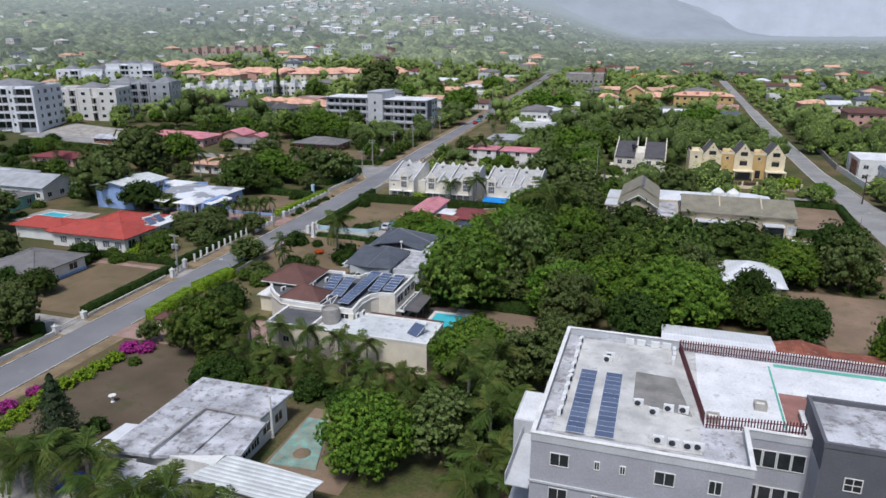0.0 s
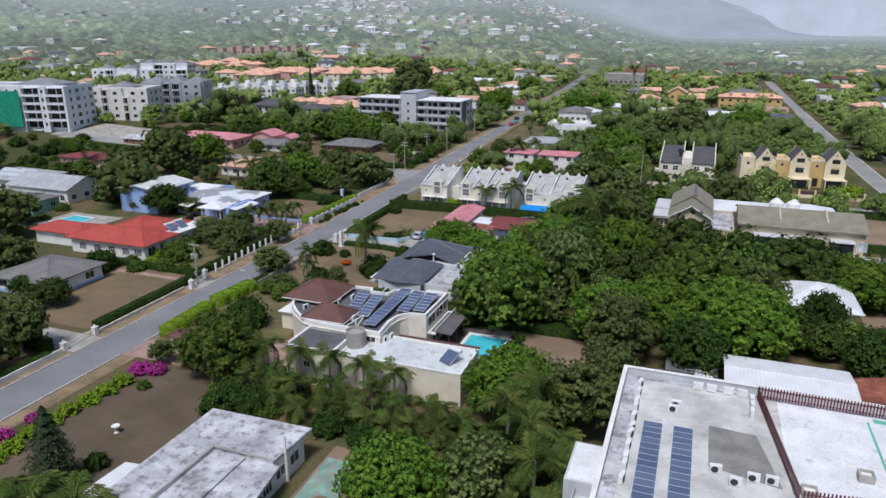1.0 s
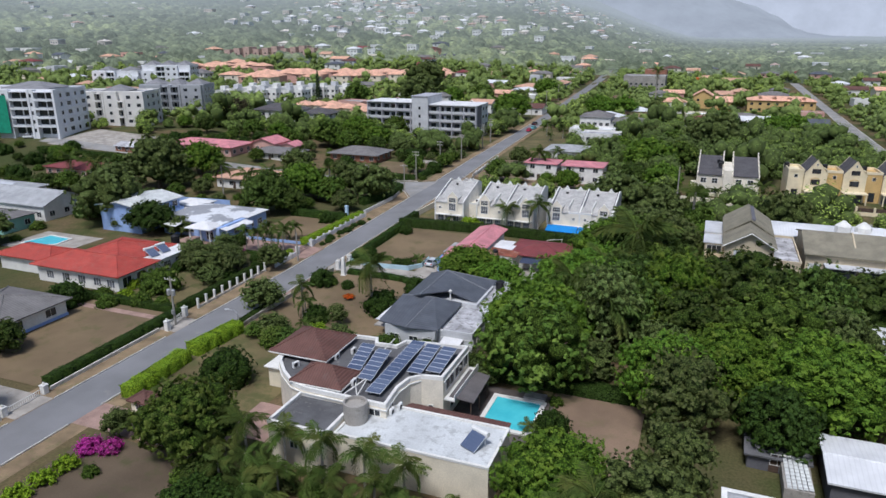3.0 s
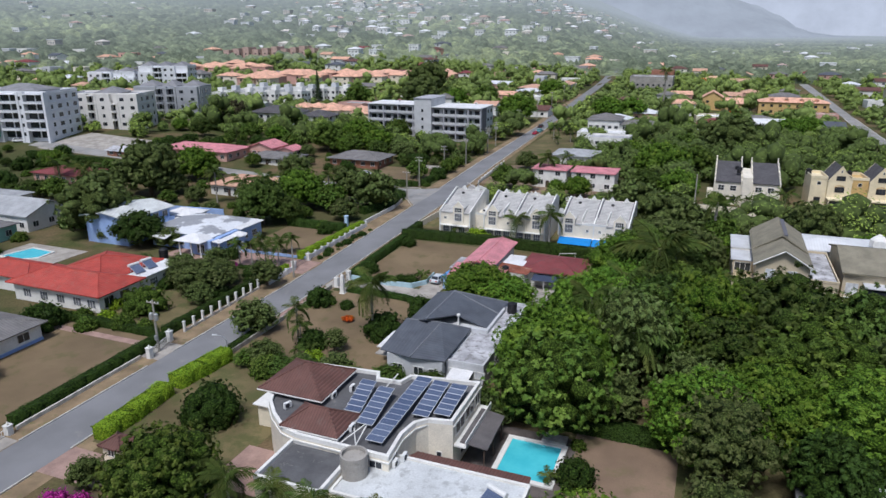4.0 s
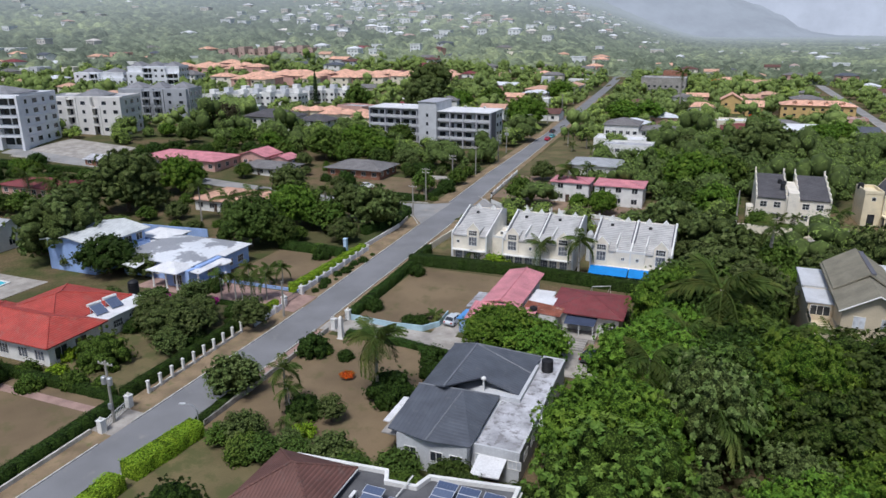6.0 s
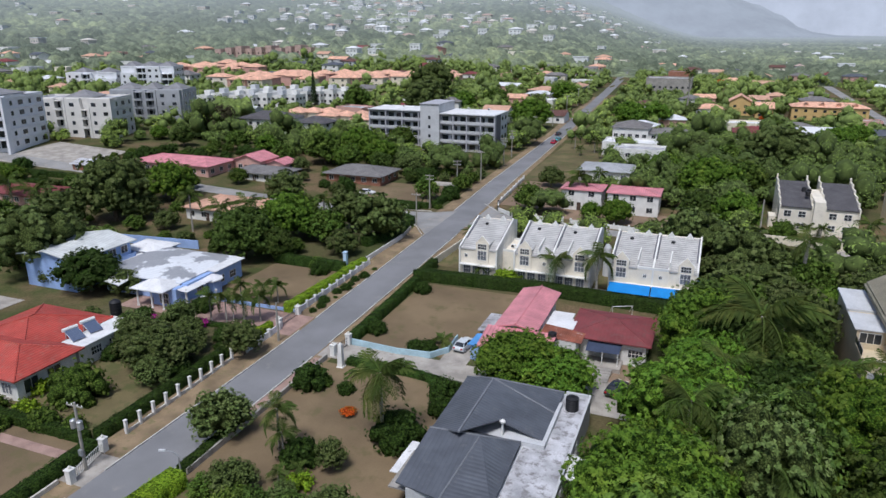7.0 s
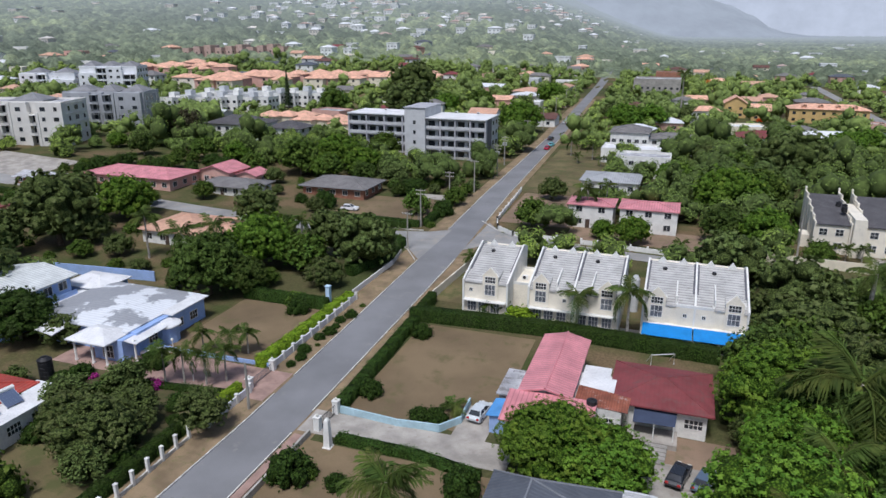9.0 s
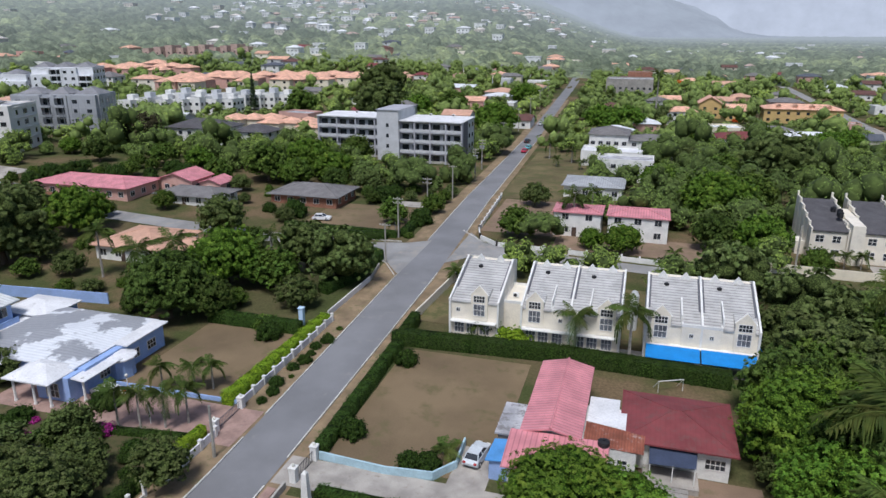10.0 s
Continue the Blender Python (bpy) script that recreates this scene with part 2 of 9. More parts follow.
def solar_material(name, half_x, half_y):
    """Cells in a pale grid, in each panel's own lengths."""
    n = Nodes(name, 0.18, 0.0, 0.6)
    own = n.tree.nodes.new("ShaderNodeTexCoord").outputs["Object"]
    sep = n.add("ShaderNodeSeparateXYZ", Vector=own)
    lines = None
    for i, step in ((0, 0.33), (1, 0.33)):
        w = n.maths("ABSOLUTE", n.maths("SINE", n.maths("MULTIPLY", sep.outputs[i], math.pi / step)))
        r = n.ramp(w, 1, 0, 0.02, 0.1)
        lines = r if lines is None else n.maths("MAXIMUM", lines, r)
    tone = n.tree.nodes.new("ShaderNodeObjectInfo").outputs["Random"]
    # cell blues lightened, the sky's reflection painted into them
    col = n.mix(tone, (0.075, 0.1, 0.17), (0.12, 0.15, 0.225))
    ex = n.ramp(n.maths("ABSOLUTE", sep.outputs[0]), 0, 1, half_x - 0.05, half_x - 0.03)
    ey = n.ramp(n.maths("ABSOLUTE", sep.outputs[1]), 0, 1, half_y - 0.05, half_y - 0.03)
    col = n.mix(n.maths("MULTIPLY", lines, 0.3), col, (0.35, 0.4, 0.5))
    return n.done(n.mix(n.maths("MAXIMUM", ex, ey), col, (0.6, 0.62, 0.65)))

WATER = water_material()
SOLAR = solar_material("solar_cell", 0.94, 0.48)
SOLAR_SMALL = solar_material("solar_cell_small", 0.82, 0.42)
COLLECTOR = solar_material("collector_glass", 1.0, 1.3)

def ground_material():
    """Dry soil, thin grass and leaf litter in patches; woodland floor under the trees further off."""
    n = Nodes("ground", 0.97, 0.0, 0.1)
    broad = n.noise(0.018, 4)
    patch = n.noise(0.11, 5)
    fine = n.noise(3.0, 5)
    col = n.mix(n.ramp(patch, 0, 1, 0.42, 0.6), (0.16, 0.115, 0.065), (0.075, 0.085, 0.03))
    col = n.mix(n.ramp(broad, 0, 0.8, 0.45, 0.62), col, (0.055, 0.07, 0.025))
    col = n.mix(0.5, col, n.value(col, n.ramp(fine, 0.6, 1.35)))
    return n.done(col, fine, 0.5, 0.05)

GROUND = ground_material()
LEAF_MANGO = leafy("mango_leaf", (0.043, 0.1, 0.011), (0.134, 0.224, 0.022), (0.175, 0.258, 0.028), spread=0.24)
LEAF_DARK = leafy("dark_leaf", (0.028, 0.054, 0.01), (0.09, 0.138, 0.024), (0.105, 0.15, 0.03), spread=0.42)
LEAF_OLIVE = leafy("olive_leaf", (0.055, 0.083, 0.022), (0.14, 0.18, 0.05), (0.15, 0.175, 0.06), spread=0.35)
LEAF_FRESH = leafy("fresh_leaf", (0.04, 0.076, 0.011), (0.11, 0.17, 0.025), (0.16, 0.215, 0.036), spread=0.3)
LEAF_LIME = leafy("lime_leaf", (0.13, 0.235, 0.014), (0.29, 0.41, 0.026), spread=0.12)
LEAF_HEDGE = leafy("hedge_leaf", (0.022, 0.048, 0.008), (0.054, 0.095, 0.015), (0.045, 0.074, 0.017), spread=0.32)
LEAF_PALM = leafy("palm_leaf", (0.03, 0.056, 0.012), (0.09, 0.13, 0.025), (0.13, 0.145, 0.035), rough=0.8, spread=0.3)
LEAF_CONIFER = leafy("needle_leaf", (0.018, 0.034, 0.013), (0.04, 0.06, 0.022), spread=0.2)
LEAF_BROWN = leafy("bronze_leaf", (0.05, 0.045, 0.022), (0.09, 0.085, 0.04), spread=0.2)
FLAME = leafy("flame_blossom", (0.55, 0.06, 0.01), (0.75, 0.16, 0.02), (0.09, 0.12, 0.02), spread=0.15)
MAGENTA = leafy("magenta_bract", (0.4, 0.02, 0.22), (0.6, 0.08, 0.4), (0.06, 0.1, 0.02), spread=0.15)



def canopy_material(name, dark, mid, bright, scale, relief=0.6, haze=None, heart=0.4):
    """Mixed woodland: each crown takes its own tone from dark to fresh green; far off, haze is painted in as a glow."""
    n = Nodes(name, 0.75, 0.0, 0.1)
    tone = n.tree.nodes.new("ShaderNodeAttribute")
    tone.attribute_name = "tone"
    leaf = n.noise(scale, 4, 0.7)
    tuft = n.noise(scale * 0.27, 3, 0.6)
    col = n.mix(n.ramp(tone.outputs["Fac"], 0, 1, 0.0, 0.55), dark, mid)
    col = n.mix(n.ramp(tone.outputs["Fac"], 0, 1, 0.55, 1.0), col, bright)
    col = n.value(col, n.ramp(leaf, 0.5, 1.5, 0.3, 0.7))
    col = n.value(col, n.ramp(tuft, 0.7, 1.25, 0.35, 0.65))
    col = n.mix(n.ramp(n.noise(0.011, 3), 0, 0.55), col, n.mix(0.5, col, mid))
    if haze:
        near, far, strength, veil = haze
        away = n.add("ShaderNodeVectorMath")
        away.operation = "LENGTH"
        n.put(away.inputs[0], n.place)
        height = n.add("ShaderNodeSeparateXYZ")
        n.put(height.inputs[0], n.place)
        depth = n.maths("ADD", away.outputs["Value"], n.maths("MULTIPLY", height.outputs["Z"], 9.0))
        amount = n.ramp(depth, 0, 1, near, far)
        # haze as pale emission, growing with distance and height while the base colour dims
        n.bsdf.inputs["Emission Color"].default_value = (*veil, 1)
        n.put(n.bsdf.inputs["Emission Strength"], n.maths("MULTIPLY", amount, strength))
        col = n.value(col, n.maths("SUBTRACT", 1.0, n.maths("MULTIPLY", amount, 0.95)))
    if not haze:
        # heart: the leaf colour dimmed, painting the shade inside a crown
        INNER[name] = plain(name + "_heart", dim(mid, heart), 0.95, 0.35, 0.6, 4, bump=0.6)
    return n.done(col, leaf, relief, 0.9 / scale)


WOODS = canopy_material("woodland_leaf", (0.082, 0.122, 0.036), (0.16, 0.23, 0.055), (0.29, 0.39, 0.07), 3.0, heart=0.45)
# suburb greens lifted paler to carry the haze of their distance
MIDWOODS = canopy_material("suburb_leaf", (0.11, 0.15, 0.06), (0.21, 0.285, 0.075), (0.35, 0.45, 0.085), 1.8, heart=0.85)
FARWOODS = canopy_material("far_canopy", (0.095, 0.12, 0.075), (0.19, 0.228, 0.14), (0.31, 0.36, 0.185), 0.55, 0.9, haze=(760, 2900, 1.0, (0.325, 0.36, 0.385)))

# ---- building helpers ----
CLEAR = []          # plots, and strips opened to fit the camera's view, that hold no trees
ORIGIN = {}

def smooth(a, b, v):
    u = min(max((v - a) / (b - a), 0), 1)
    return u * u * (3 - 2 * u)

def gz(x, y):
    """Height of the land: a gentle plain that climbs into hills to the west and north-west."""
    d = y - 150
    z = 0.0135 * min(0.5 * (d + math.sqrt(d * d + 1600)), 900) - 0.4 - 0.012 * min(max(x + 60, 0), 70)
    z += 0.05 * min(max(0, -125 - x), 150) * smooth(170, 240, y)
    r, az = math.hypot(x, y), math.degrees(math.atan2(-x, y))
    q = r - 620
    return z + smooth(1, 17, az) * 0.05 * (q + math.sqrt(q * q + 3600)) * smooth(300, 400, r)

class M:
    """Gathers vertices and faces of one part."""

    def __init__(self):
        self.v, self.f = [], []

    def poly(self, pts):
        n = len(self.v)
        self.v += [tuple(p) for p in pts]
        self.f.append(tuple(range(n, n + len(pts))))
        return self

    def box(self, x0, y0, z0, x1, y1, z1):
        return self.prism(((x0, y0), (x1, y0), (x1, y1), (x0, y1)), z0, z1)

    def prism(self, pts, z0, z1):
        """An upright block over a counter-clockwise outline."""
        n, k = len(self.v), len(pts)
        self.v += [(x, y, z0) for x, y in pts] + [(x, y, z1) for x, y in pts]
        self.f += [tuple(range(n + k - 1, n - 1, -1)), tuple(range(n + k, n + 2 * k))]
        self.f += [(n + i, n + (i + 1) % k, n + k + (i + 1) % k, n + k + i) for i in range(k)]
        return self

    def slab(self, pts, t):
        """A thick sheet under a sloping outline."""
        n, k = len(self.v), len(pts)
        self.v += [(x, y, z - t) for x, y, z in pts] + [tuple(p) for p in pts]
        self.f += [tuple(range(n + k - 1, n - 1, -1)), tuple(range(n + k, n + 2 * k))]
        self.f += [(n + i, n + (i + 1) % k, n + k + (i + 1) % k, n + k + i) for i in range(k)]
        return self

    def tube(self, path, radii, n=8, cap=True):
        """A round limb through points, with a radius at each."""
        rings = []
        for i, p in enumerate(path):
            a, b = Vector(path[max(i - 1, 0)]), Vector(path[min(i + 1, len(path) - 1)])
            d = (b - a).normalized()
            u = d.orthogonal().normalized()
            w = d.cross(u)
            s = len(self.v)
            self.v += [tuple(Vector(p) + (u * math.cos(q) + w * math.sin(q)) * radii[i]) for q in (2 * math.pi * j / n for j in range(n))]
            rings.append(s)
        for a, b in zip(rings, rings[1:]):
            self.f += [(a + j, a + (j + 1) % n, b + (j + 1) % n, b + j) for j in range(n)]
        if cap:
            self.f += [tuple(rings[0] + j for j in range(n - 1, -1, -1)), tuple(rings[-1] + j for j in range(n))]
        return self

    def lathe(self, x, y, profile, n=16):
        """A turned form from (radius, height) pairs."""
        rings = []
        for r, z in profile:
            rings.append(len(self.v))
            self.v += [(x + r * math.cos(2 * math.pi * j / n), y + r * math.sin(2 * math.pi * j / n), z) for j in range(n)]
        for a, b in zip(rings, rings[1:]):
            self.f += [(a + j, a + (j + 1) % n, b + (j + 1) % n, b + j) for j in range(n)]
        self.f += [tuple(rings[0] + j for j in range(n - 1, -1, -1)), tuple(rings[-1] + j for j in range(n))]
        return self

    def hip(self, x0, y0, x1, y1, z, rise, t=0.18):
        dx, dy = x1 - x0, y1 - y0
        if dx >= dy:
            a, b = (x0 + dy / 2, (y0 + y1) / 2, z + rise), (x1 - dy / 2, (y0 + y1) / 2, z + rise)
            fs = [((x0, y0, z), (x1, y0, z), b, a), ((x1, y0, z), (x1, y1, z), b), ((x1, y1, z), (x0, y1, z), a, b), ((x0, y1, z), (x0, y0, z), a)]
        else:
            a, b = ((x0 + x1) / 2, y0 + dx / 2, z + rise), ((x0 + x1) / 2, y1 - dx / 2, z + rise)
            fs = [((x0, y0, z), (x1, y0, z), a), ((x1, y0, z), (x1, y1, z), b, a), ((x1, y1, z), (x0, y1, z), b), ((x0, y1, z), (x0, y0, z), a, b)]
        self.box(x0, y0, z - t, x1, y1, z - 0.004)
        for f in fs:
            self.poly(f)
        return self

    def hip_lines(self, x0, y0, x1, y1, z, rise, r=0.13):
        """The capping over ridge and hips."""
        dx, dy = x1 - x0, y1 - y0
        h = min(dx, dy) / 2
        if dx >= dy:
            a, b = (x0 + h, (y0 + y1) / 2, z + rise), (x1 - h, (y0 + y1) / 2, z + rise)
        else:
            a, b = ((x0 + x1) / 2, y0 + h, z + rise), ((x0 + x1) / 2, y1 - h, z + rise)
        ends = ((x0, y0), (x0, y1) if dx >= dy else (x1, y0), (x1, y0) if dx >= dy else (x0, y1), (x1, y1))
        for (ex, ey), top in zip(ends, (a, a, b, b)):
            self.tube([(ex, ey, z), top], [r, r], 5)
        if (Vector(b) - Vector(a)).length > 0.3:
            self.tube([a, b], [r, r], 5)
        return self

    def gable(self, x0, y0, x1, y1, z, rise, along="x", t=0.2):
        if along == "x":
            m = (y0 + y1) / 2
            self.slab([(x0, y0, z), (x1, y0, z), (x1, m, z + rise), (x0, m, z + rise)], t)
            self.slab([(x0, m, z + rise), (x1, m, z + rise), (x1, y1, z), (x0, y1, z)], t)
        else:
            m = (x0 + x1) / 2
            self.slab([(x0, y0, z), (m, y0, z + rise), (m, y1, z + rise), (x0, y1, z)], t)
            self.slab([(m, y0, z + rise), (x1, y0, z), (x1, y1, z), (m, y1, z + rise)], t)
        return self

    def gable_end(self, x0, y0, x1, y1, z, rise, along="x", t=0.2):
        """The two wall triangles under a gable roof."""
        if along == "x":
            for x in (x0, x1 - t):
                self.wedge([(x, y0, z), (x, y1, z), (x, (y0 + y1) / 2, z + rise)], (t, 0, 0))
        else:
            for y in (y0, y1 - t):
                self.wedge([(x1, y, z), (x0, y, z), ((x0 + x1) / 2, y, z + rise)], (0, t, 0))
        return self

    def wedge(self, pts, by):
        n, k = len(self.v), len(pts)
        self.v += [tuple(p) for p in pts] + [tuple(Vector(p) + Vector(by)) for p in pts]
        self.f += [tuple(range(n, n + k)), tuple(range(n + 2 * k - 1, n + k - 1, -1))]
        self.f += [(n + (i + 1) % k, n + i, n + k + i, n + k + (i + 1) % k) for i in range(k)]
        return self

    def ring(self, x0, y0, x1, y1, z0, z1, t=0.25):
        """A parapet or kerb round a rectangle."""
        self.box(x0, y0, z0, x1, y0 + t, z1).box(x0, y1 - t, z0, x1, y1, z1)
        return self.box(x0, y0 + t, z0, x0 + t, y1 - t, z1).box(x1 - t, y0 + t, z0, x1, y1 - t, z1)

    def mesh(self, name, material, at=(0, 0, 0)):
        me = bpy.data.meshes.new(name)
        me.from_pydata([(x - at[0], y - at[1], z - at[2]) for x, y, z in self.v], [], self.f)
        me.materials.append(material)
        bm = bmesh.new()
        bm.from_mesh(me)
        bmesh.ops.recalc_face_normals(bm, faces=bm.faces)
        bm.to_mesh(me)
        bm.free()
        return me

def thing(name, x, y, z, label, category, group="", kind=""):
    ob = new(name)
    ob.location = (x, y, z)
    ob.empty_display_size = 0.3
    ORIGIN[ob] = (x, y, z)
    return tagged(ob, label, category, group, kind)

def part(name, m, material, parent, label=""):
    """One mesh under a thing or a part; the mesh is given in world metres."""
    at = ORIGIN.get(parent, (0, 0, 0))
    ob = new(name, m.mesh(name, material, at))
    ob.parent = parent
    ORIGIN[ob] = at
    return tagged(ob, label)

def put(name, me, parent, x, y, z, rz=0.0, label="", size=None):
    """A part that shares a ready mesh, at a place in world metres."""
    at = ORIGIN.get(parent, (0, 0, 0))
    ob = new(name, me)
    ob.parent = parent
    ob.location, ob.rotation_euler = (x - at[0], y - at[1], z - at[2]), (0, 0, radians(rz))
    if size:
        ob.scale = size
    return tagged(ob, label)

def lone(name, m, material, label, category, group="", kind=""):
    """A thing of a single mesh, given in world metres."""
    x = sum(p[0] for p in m.v) / len(m.v)
    y = sum(p[1] for p in m.v) / len(m.v)
    z = min(p[2] for p in m.v)
    ob = new(name, m.mesh(name, material, (x, y, z)))
    ob.location = (x, y, z)
    return tagged(ob, label, category, group, kind)

WINDOWS = {}
TURNS = {"S": 0, "E": 90, "N": 180, "W": -90}

def lattice(xb, zb):
    """A frame of crossing bars in one piece, from the bars' spans along x and z."""
    xs, zs = [v for s in xb for v in s], [v for s in zb for v in s]
    nx, nz, m = len(xs), len(zs), M()
    for y in (-0.07, 0.03):
        m.v += [(x, y, z) for z in zs for x in xs]
    back = nx * nz

    def bar(i, j):
        return 0 <= i < nx - 1 and 0 <= j < nz - 1 and (i % 2 == 0 or j % 2 == 0)

    for j in range(nz - 1):
        for i in range(nx - 1):
            if not bar(i, j):
                continue
            a, b, c, d = j * nx + i, j * nx + i + 1, (j + 1) * nx + i + 1, (j + 1) * nx + i
            m.f.append((a, b, c, d))
            for p, q, o in ((a, b, (i, j - 1)), (b, c, (i + 1, j)), (c, d, (i, j + 1)), (d, a, (i - 1, j))):
                if not bar(*o):
                    m.f.append((q, p, p + back, q + back))
    return m

def window(parent, side, u, v, z, w=1.4, h=1.2, cols=2, rows=1, pane=None, rim=None, name="window"):
    """A framed window whose middle is at (u, v, z) on a wall that faces the given side."""
    pane, rim = pane or PANE, rim or WHITE
    key = (w, h, cols, rows, pane.name, rim.name)
    if key not in WINDOWS:
        b = 0.07
        f = lattice([(-w / 2 - b, -w / 2)] + [(-w / 2 + w * i / cols - 0.03, -w / 2 + w * i / cols + 0.03) for i in range(1, cols)] + [(w / 2, w / 2 + b)],
                    [(-h / 2 - b, -h / 2)] + [(-h / 2 + h * i / rows - 0.03, -h / 2 + h * i / rows + 0.03) for i in range(1, rows)] + [(h / 2, h / 2 + b)])
        p = M().box(-w / 2, -0.03, -h / 2, w / 2, 0.01, h / 2)
        WINDOWS[key] = f.mesh("window", rim), p.mesh("pane", pane)
    fm, pm = WINDOWS[key]
    ob = put(name, fm, parent, u, v, z, TURNS[side])
    glazed = new("pane", pm)
    glazed.parent = ob
    return ob

FAR_WINDOWS = {}

def far_window(parent, side, u, v, z, w, h, pane=None):
    pane = pane or PANE
    key = (w, h, pane.name)
    if key not in FAR_WINDOWS:
        FAR_WINDOWS[key] = M().box(-w / 2, -0.05, -h / 2, w / 2, 0.05, h / 2).mesh("window", pane)
    return put("window", FAR_WINDOWS[key], parent, u, v, z, TURNS[side])

def glaze(parent, x0, y0, x1, y1, z0, storeys=1, step=3.4, sides="SE", w=1.4, h=1.2, far=False, pane=None, rim=None, floor=3.0, cols=2):
    """Rows of windows on the named sides of a block."""
    for s in range(storeys):
        z = z0 + floor * s + 1.55
        for side in sides:
            lo, hi = (x0, x1) if side in "SN" else (y0, y1)
            k = max(1, int((hi - lo) / step))
            for i in range(k):
                u = lo + (hi - lo) * (i + 0.5) / k
                x, y = {"S": (u, y0), "N": (u, y1), "E": (x1, u), "W": (x0, u)}[side]
                if far:
                    far_window(parent, side, x, y, z, w, h, pane)
                else:
                    window(parent, side, x, y, z, w, h, cols, 1, pane, rim)

def keep_clear(x0, y0, x1, y1):
    CLEAR.append((min(x0, x1), min(y0, y1), max(x0, x1), max(y0, y1)))

def strip(name, rows, material, label, category="ground", lift=0.03, step=4.0):
    """A sheet on the land between two edge lines, given as (left, right) pairs of points."""
    m, pts = M(), []
    for (a0, b0), (a1, b1) in zip(rows, rows[1:]):
        k = max(1, int(max(math.dist(a0, a1), math.dist(b0, b1)) / step))
        for i in range(k):
            s = i / k
            pts.append([tuple(p + (q - p) * s for p, q in zip(e0, e1)) for e0, e1 in ((a0, a1), (b0, b1))])
    pts.append(list(rows[-1]))
    wide = max(1, int(max(math.dist(p, q) for p, q in pts) / 5))
    for (a0, b0), (a1, b1) in zip(pts, pts[1:]):
        for i in range(wide):
            c = [tuple(p + (q - p) * s for p, q in zip(u, w)) for u, w, s in ((a0, b0, i / wide), (a0, b0, (i + 1) / wide), (a1, b1, (i + 1) / wide), (a1, b1, i / wide))]
            m.poly([(*p, gz(*p) + lift) for p in c])
    at = pts[0][0]
    me = m.mesh(name, material, (*at, gz(*at)))
    ob = new(name, me)
    ob.location = (*at, gz(*at))
    return tagged(ob, label, category, kind="structure")

def patch(name, x0, y0, x1, y1, material, label, lift=0.06, category="ground"):
    return strip(name, [((x0, y0), (x1, y0)), ((x0, y1), (x1, y1))], material, label, category, lift)

def line_wall(name, a, b, h, t, material, label, category="wall", kind="structure", base=0.3, step=3.0):
    """A low wall along a line on the land."""
    m = M()
    k = max(1, int(math.dist(a, b) / step))
    d = Vector((b[0] - a[0], b[1] - a[1])).normalized()
    nx, ny = -d.y * t / 2, d.x * t / 2
    for i in range(k):
        p, q = [(a[0] + (b[0] - a[0]) * s, a[1] + (b[1] - a[1]) * s) for s in (i / k, (i + 1) / k)]
        zp, zq = gz(*p), gz(*q)
        n = len(m.v)
        for (x, y), z in ((p, zp), (q, zq)):
            m.v += [(x + nx, y + ny, z - base), (x - nx, y - ny, z - base), (x - nx, y - ny, z + h), (x + nx, y + ny, z + h)]
        m.f += [(n, n + 4, n + 7, n + 3), (n + 5, n + 1, n + 2, n + 6), (n + 3, n + 7, n + 6, n + 2)]
        if i == 0:
            m.f.append((n, n + 3, n + 2, n + 1))
        if i == k - 1:
            m.f.append((n + 4, n + 5, n + 6, n + 7))
    return lone(name, m, material, label, category, kind=kind)

# ---- land ----


def land():
    """One sheet to the horizon, finer near the houses."""
    xs = [-3600, -2800, -2200, -1800, -1500, -1300, -1100, -950, -820, -700, -600, -520, -450, -400, -350, -310, -280] + list(range(-260, 121, 10)) + [140, 170, 210, 260, 330, 420, 540, 700, 900, 1200, 1600, 2200, 3000]
    ys = [-600, -300, -150, -60] + list(range(0, 341, 10)) + [360, 385, 415, 450, 490, 540, 600, 670, 750, 840, 950, 1080, 1230, 1400, 1600, 1850, 2150, 2500, 3000, 3600, 4300]
    me = bpy.data.meshes.new("ground")
    n = len(xs)
    me.from_pydata([(x, y, gz(x, y)) for y in ys for x in xs], [], [(j * n + i, j * n + i + 1, j * n + n + i + 1, j * n + n + i) for j in range(len(ys) - 1) for i in range(n - 1)])
    me.materials.append(GROUND)
    me.polygons.foreach_set("use_smooth", [True] * len(me.polygons))
    tagged(new("ground", me), "dry brown soil and thin grass under the neighbourhood", "ground", kind="structure")


land()

MAIN = [(-60, -87.5, -80.3), (55, -87.5, -80.3), (140, -87.3, -80.8), (200, -89.0, -82.0), (260, -91.4, -85.0), (350, -92.8, -87.6), (500, -99.5, -94.0), (610, -104.0, -98.0), (720, -110, -104)]
strip("road_verge", [((l - (4.6 if y < 230 else 3.0), y), (r + (2.6 if y < 230 else 1.8), y)) for y, l, r in MAIN[:7]], VERGE, "dry grass verge beside the street", "verge", 0.04, 8)
strip("road", [((l, y), (r, y)) for y, l, r in MAIN], ASPHALT, "worn grey asphalt street", "road", 0.085, 8)
strip("road_west", [((-89, 200.5), (-89, 222)), ((-93.5, 206.5), (-93.5, 219)), ((-100, 211.5), (-100, 217.5)), ((-150, 212.5), (-150, 218)), ((-250, 216), (-250, 222))], ASPHALT_OLD, "narrow side street of worn asphalt", "road", 0.097)
strip("road_east", [((-82.5, 209), (-82.5, 230)), ((-78, 214.5), (-78, 223.5)), ((-60, 215.0), (-60, 219.5)), ((-17, 212), (-17, 217)), ((46, 210), (46, 216))], ASPHALT_OLD, "narrow side street of worn asphalt", "road", 0.097)
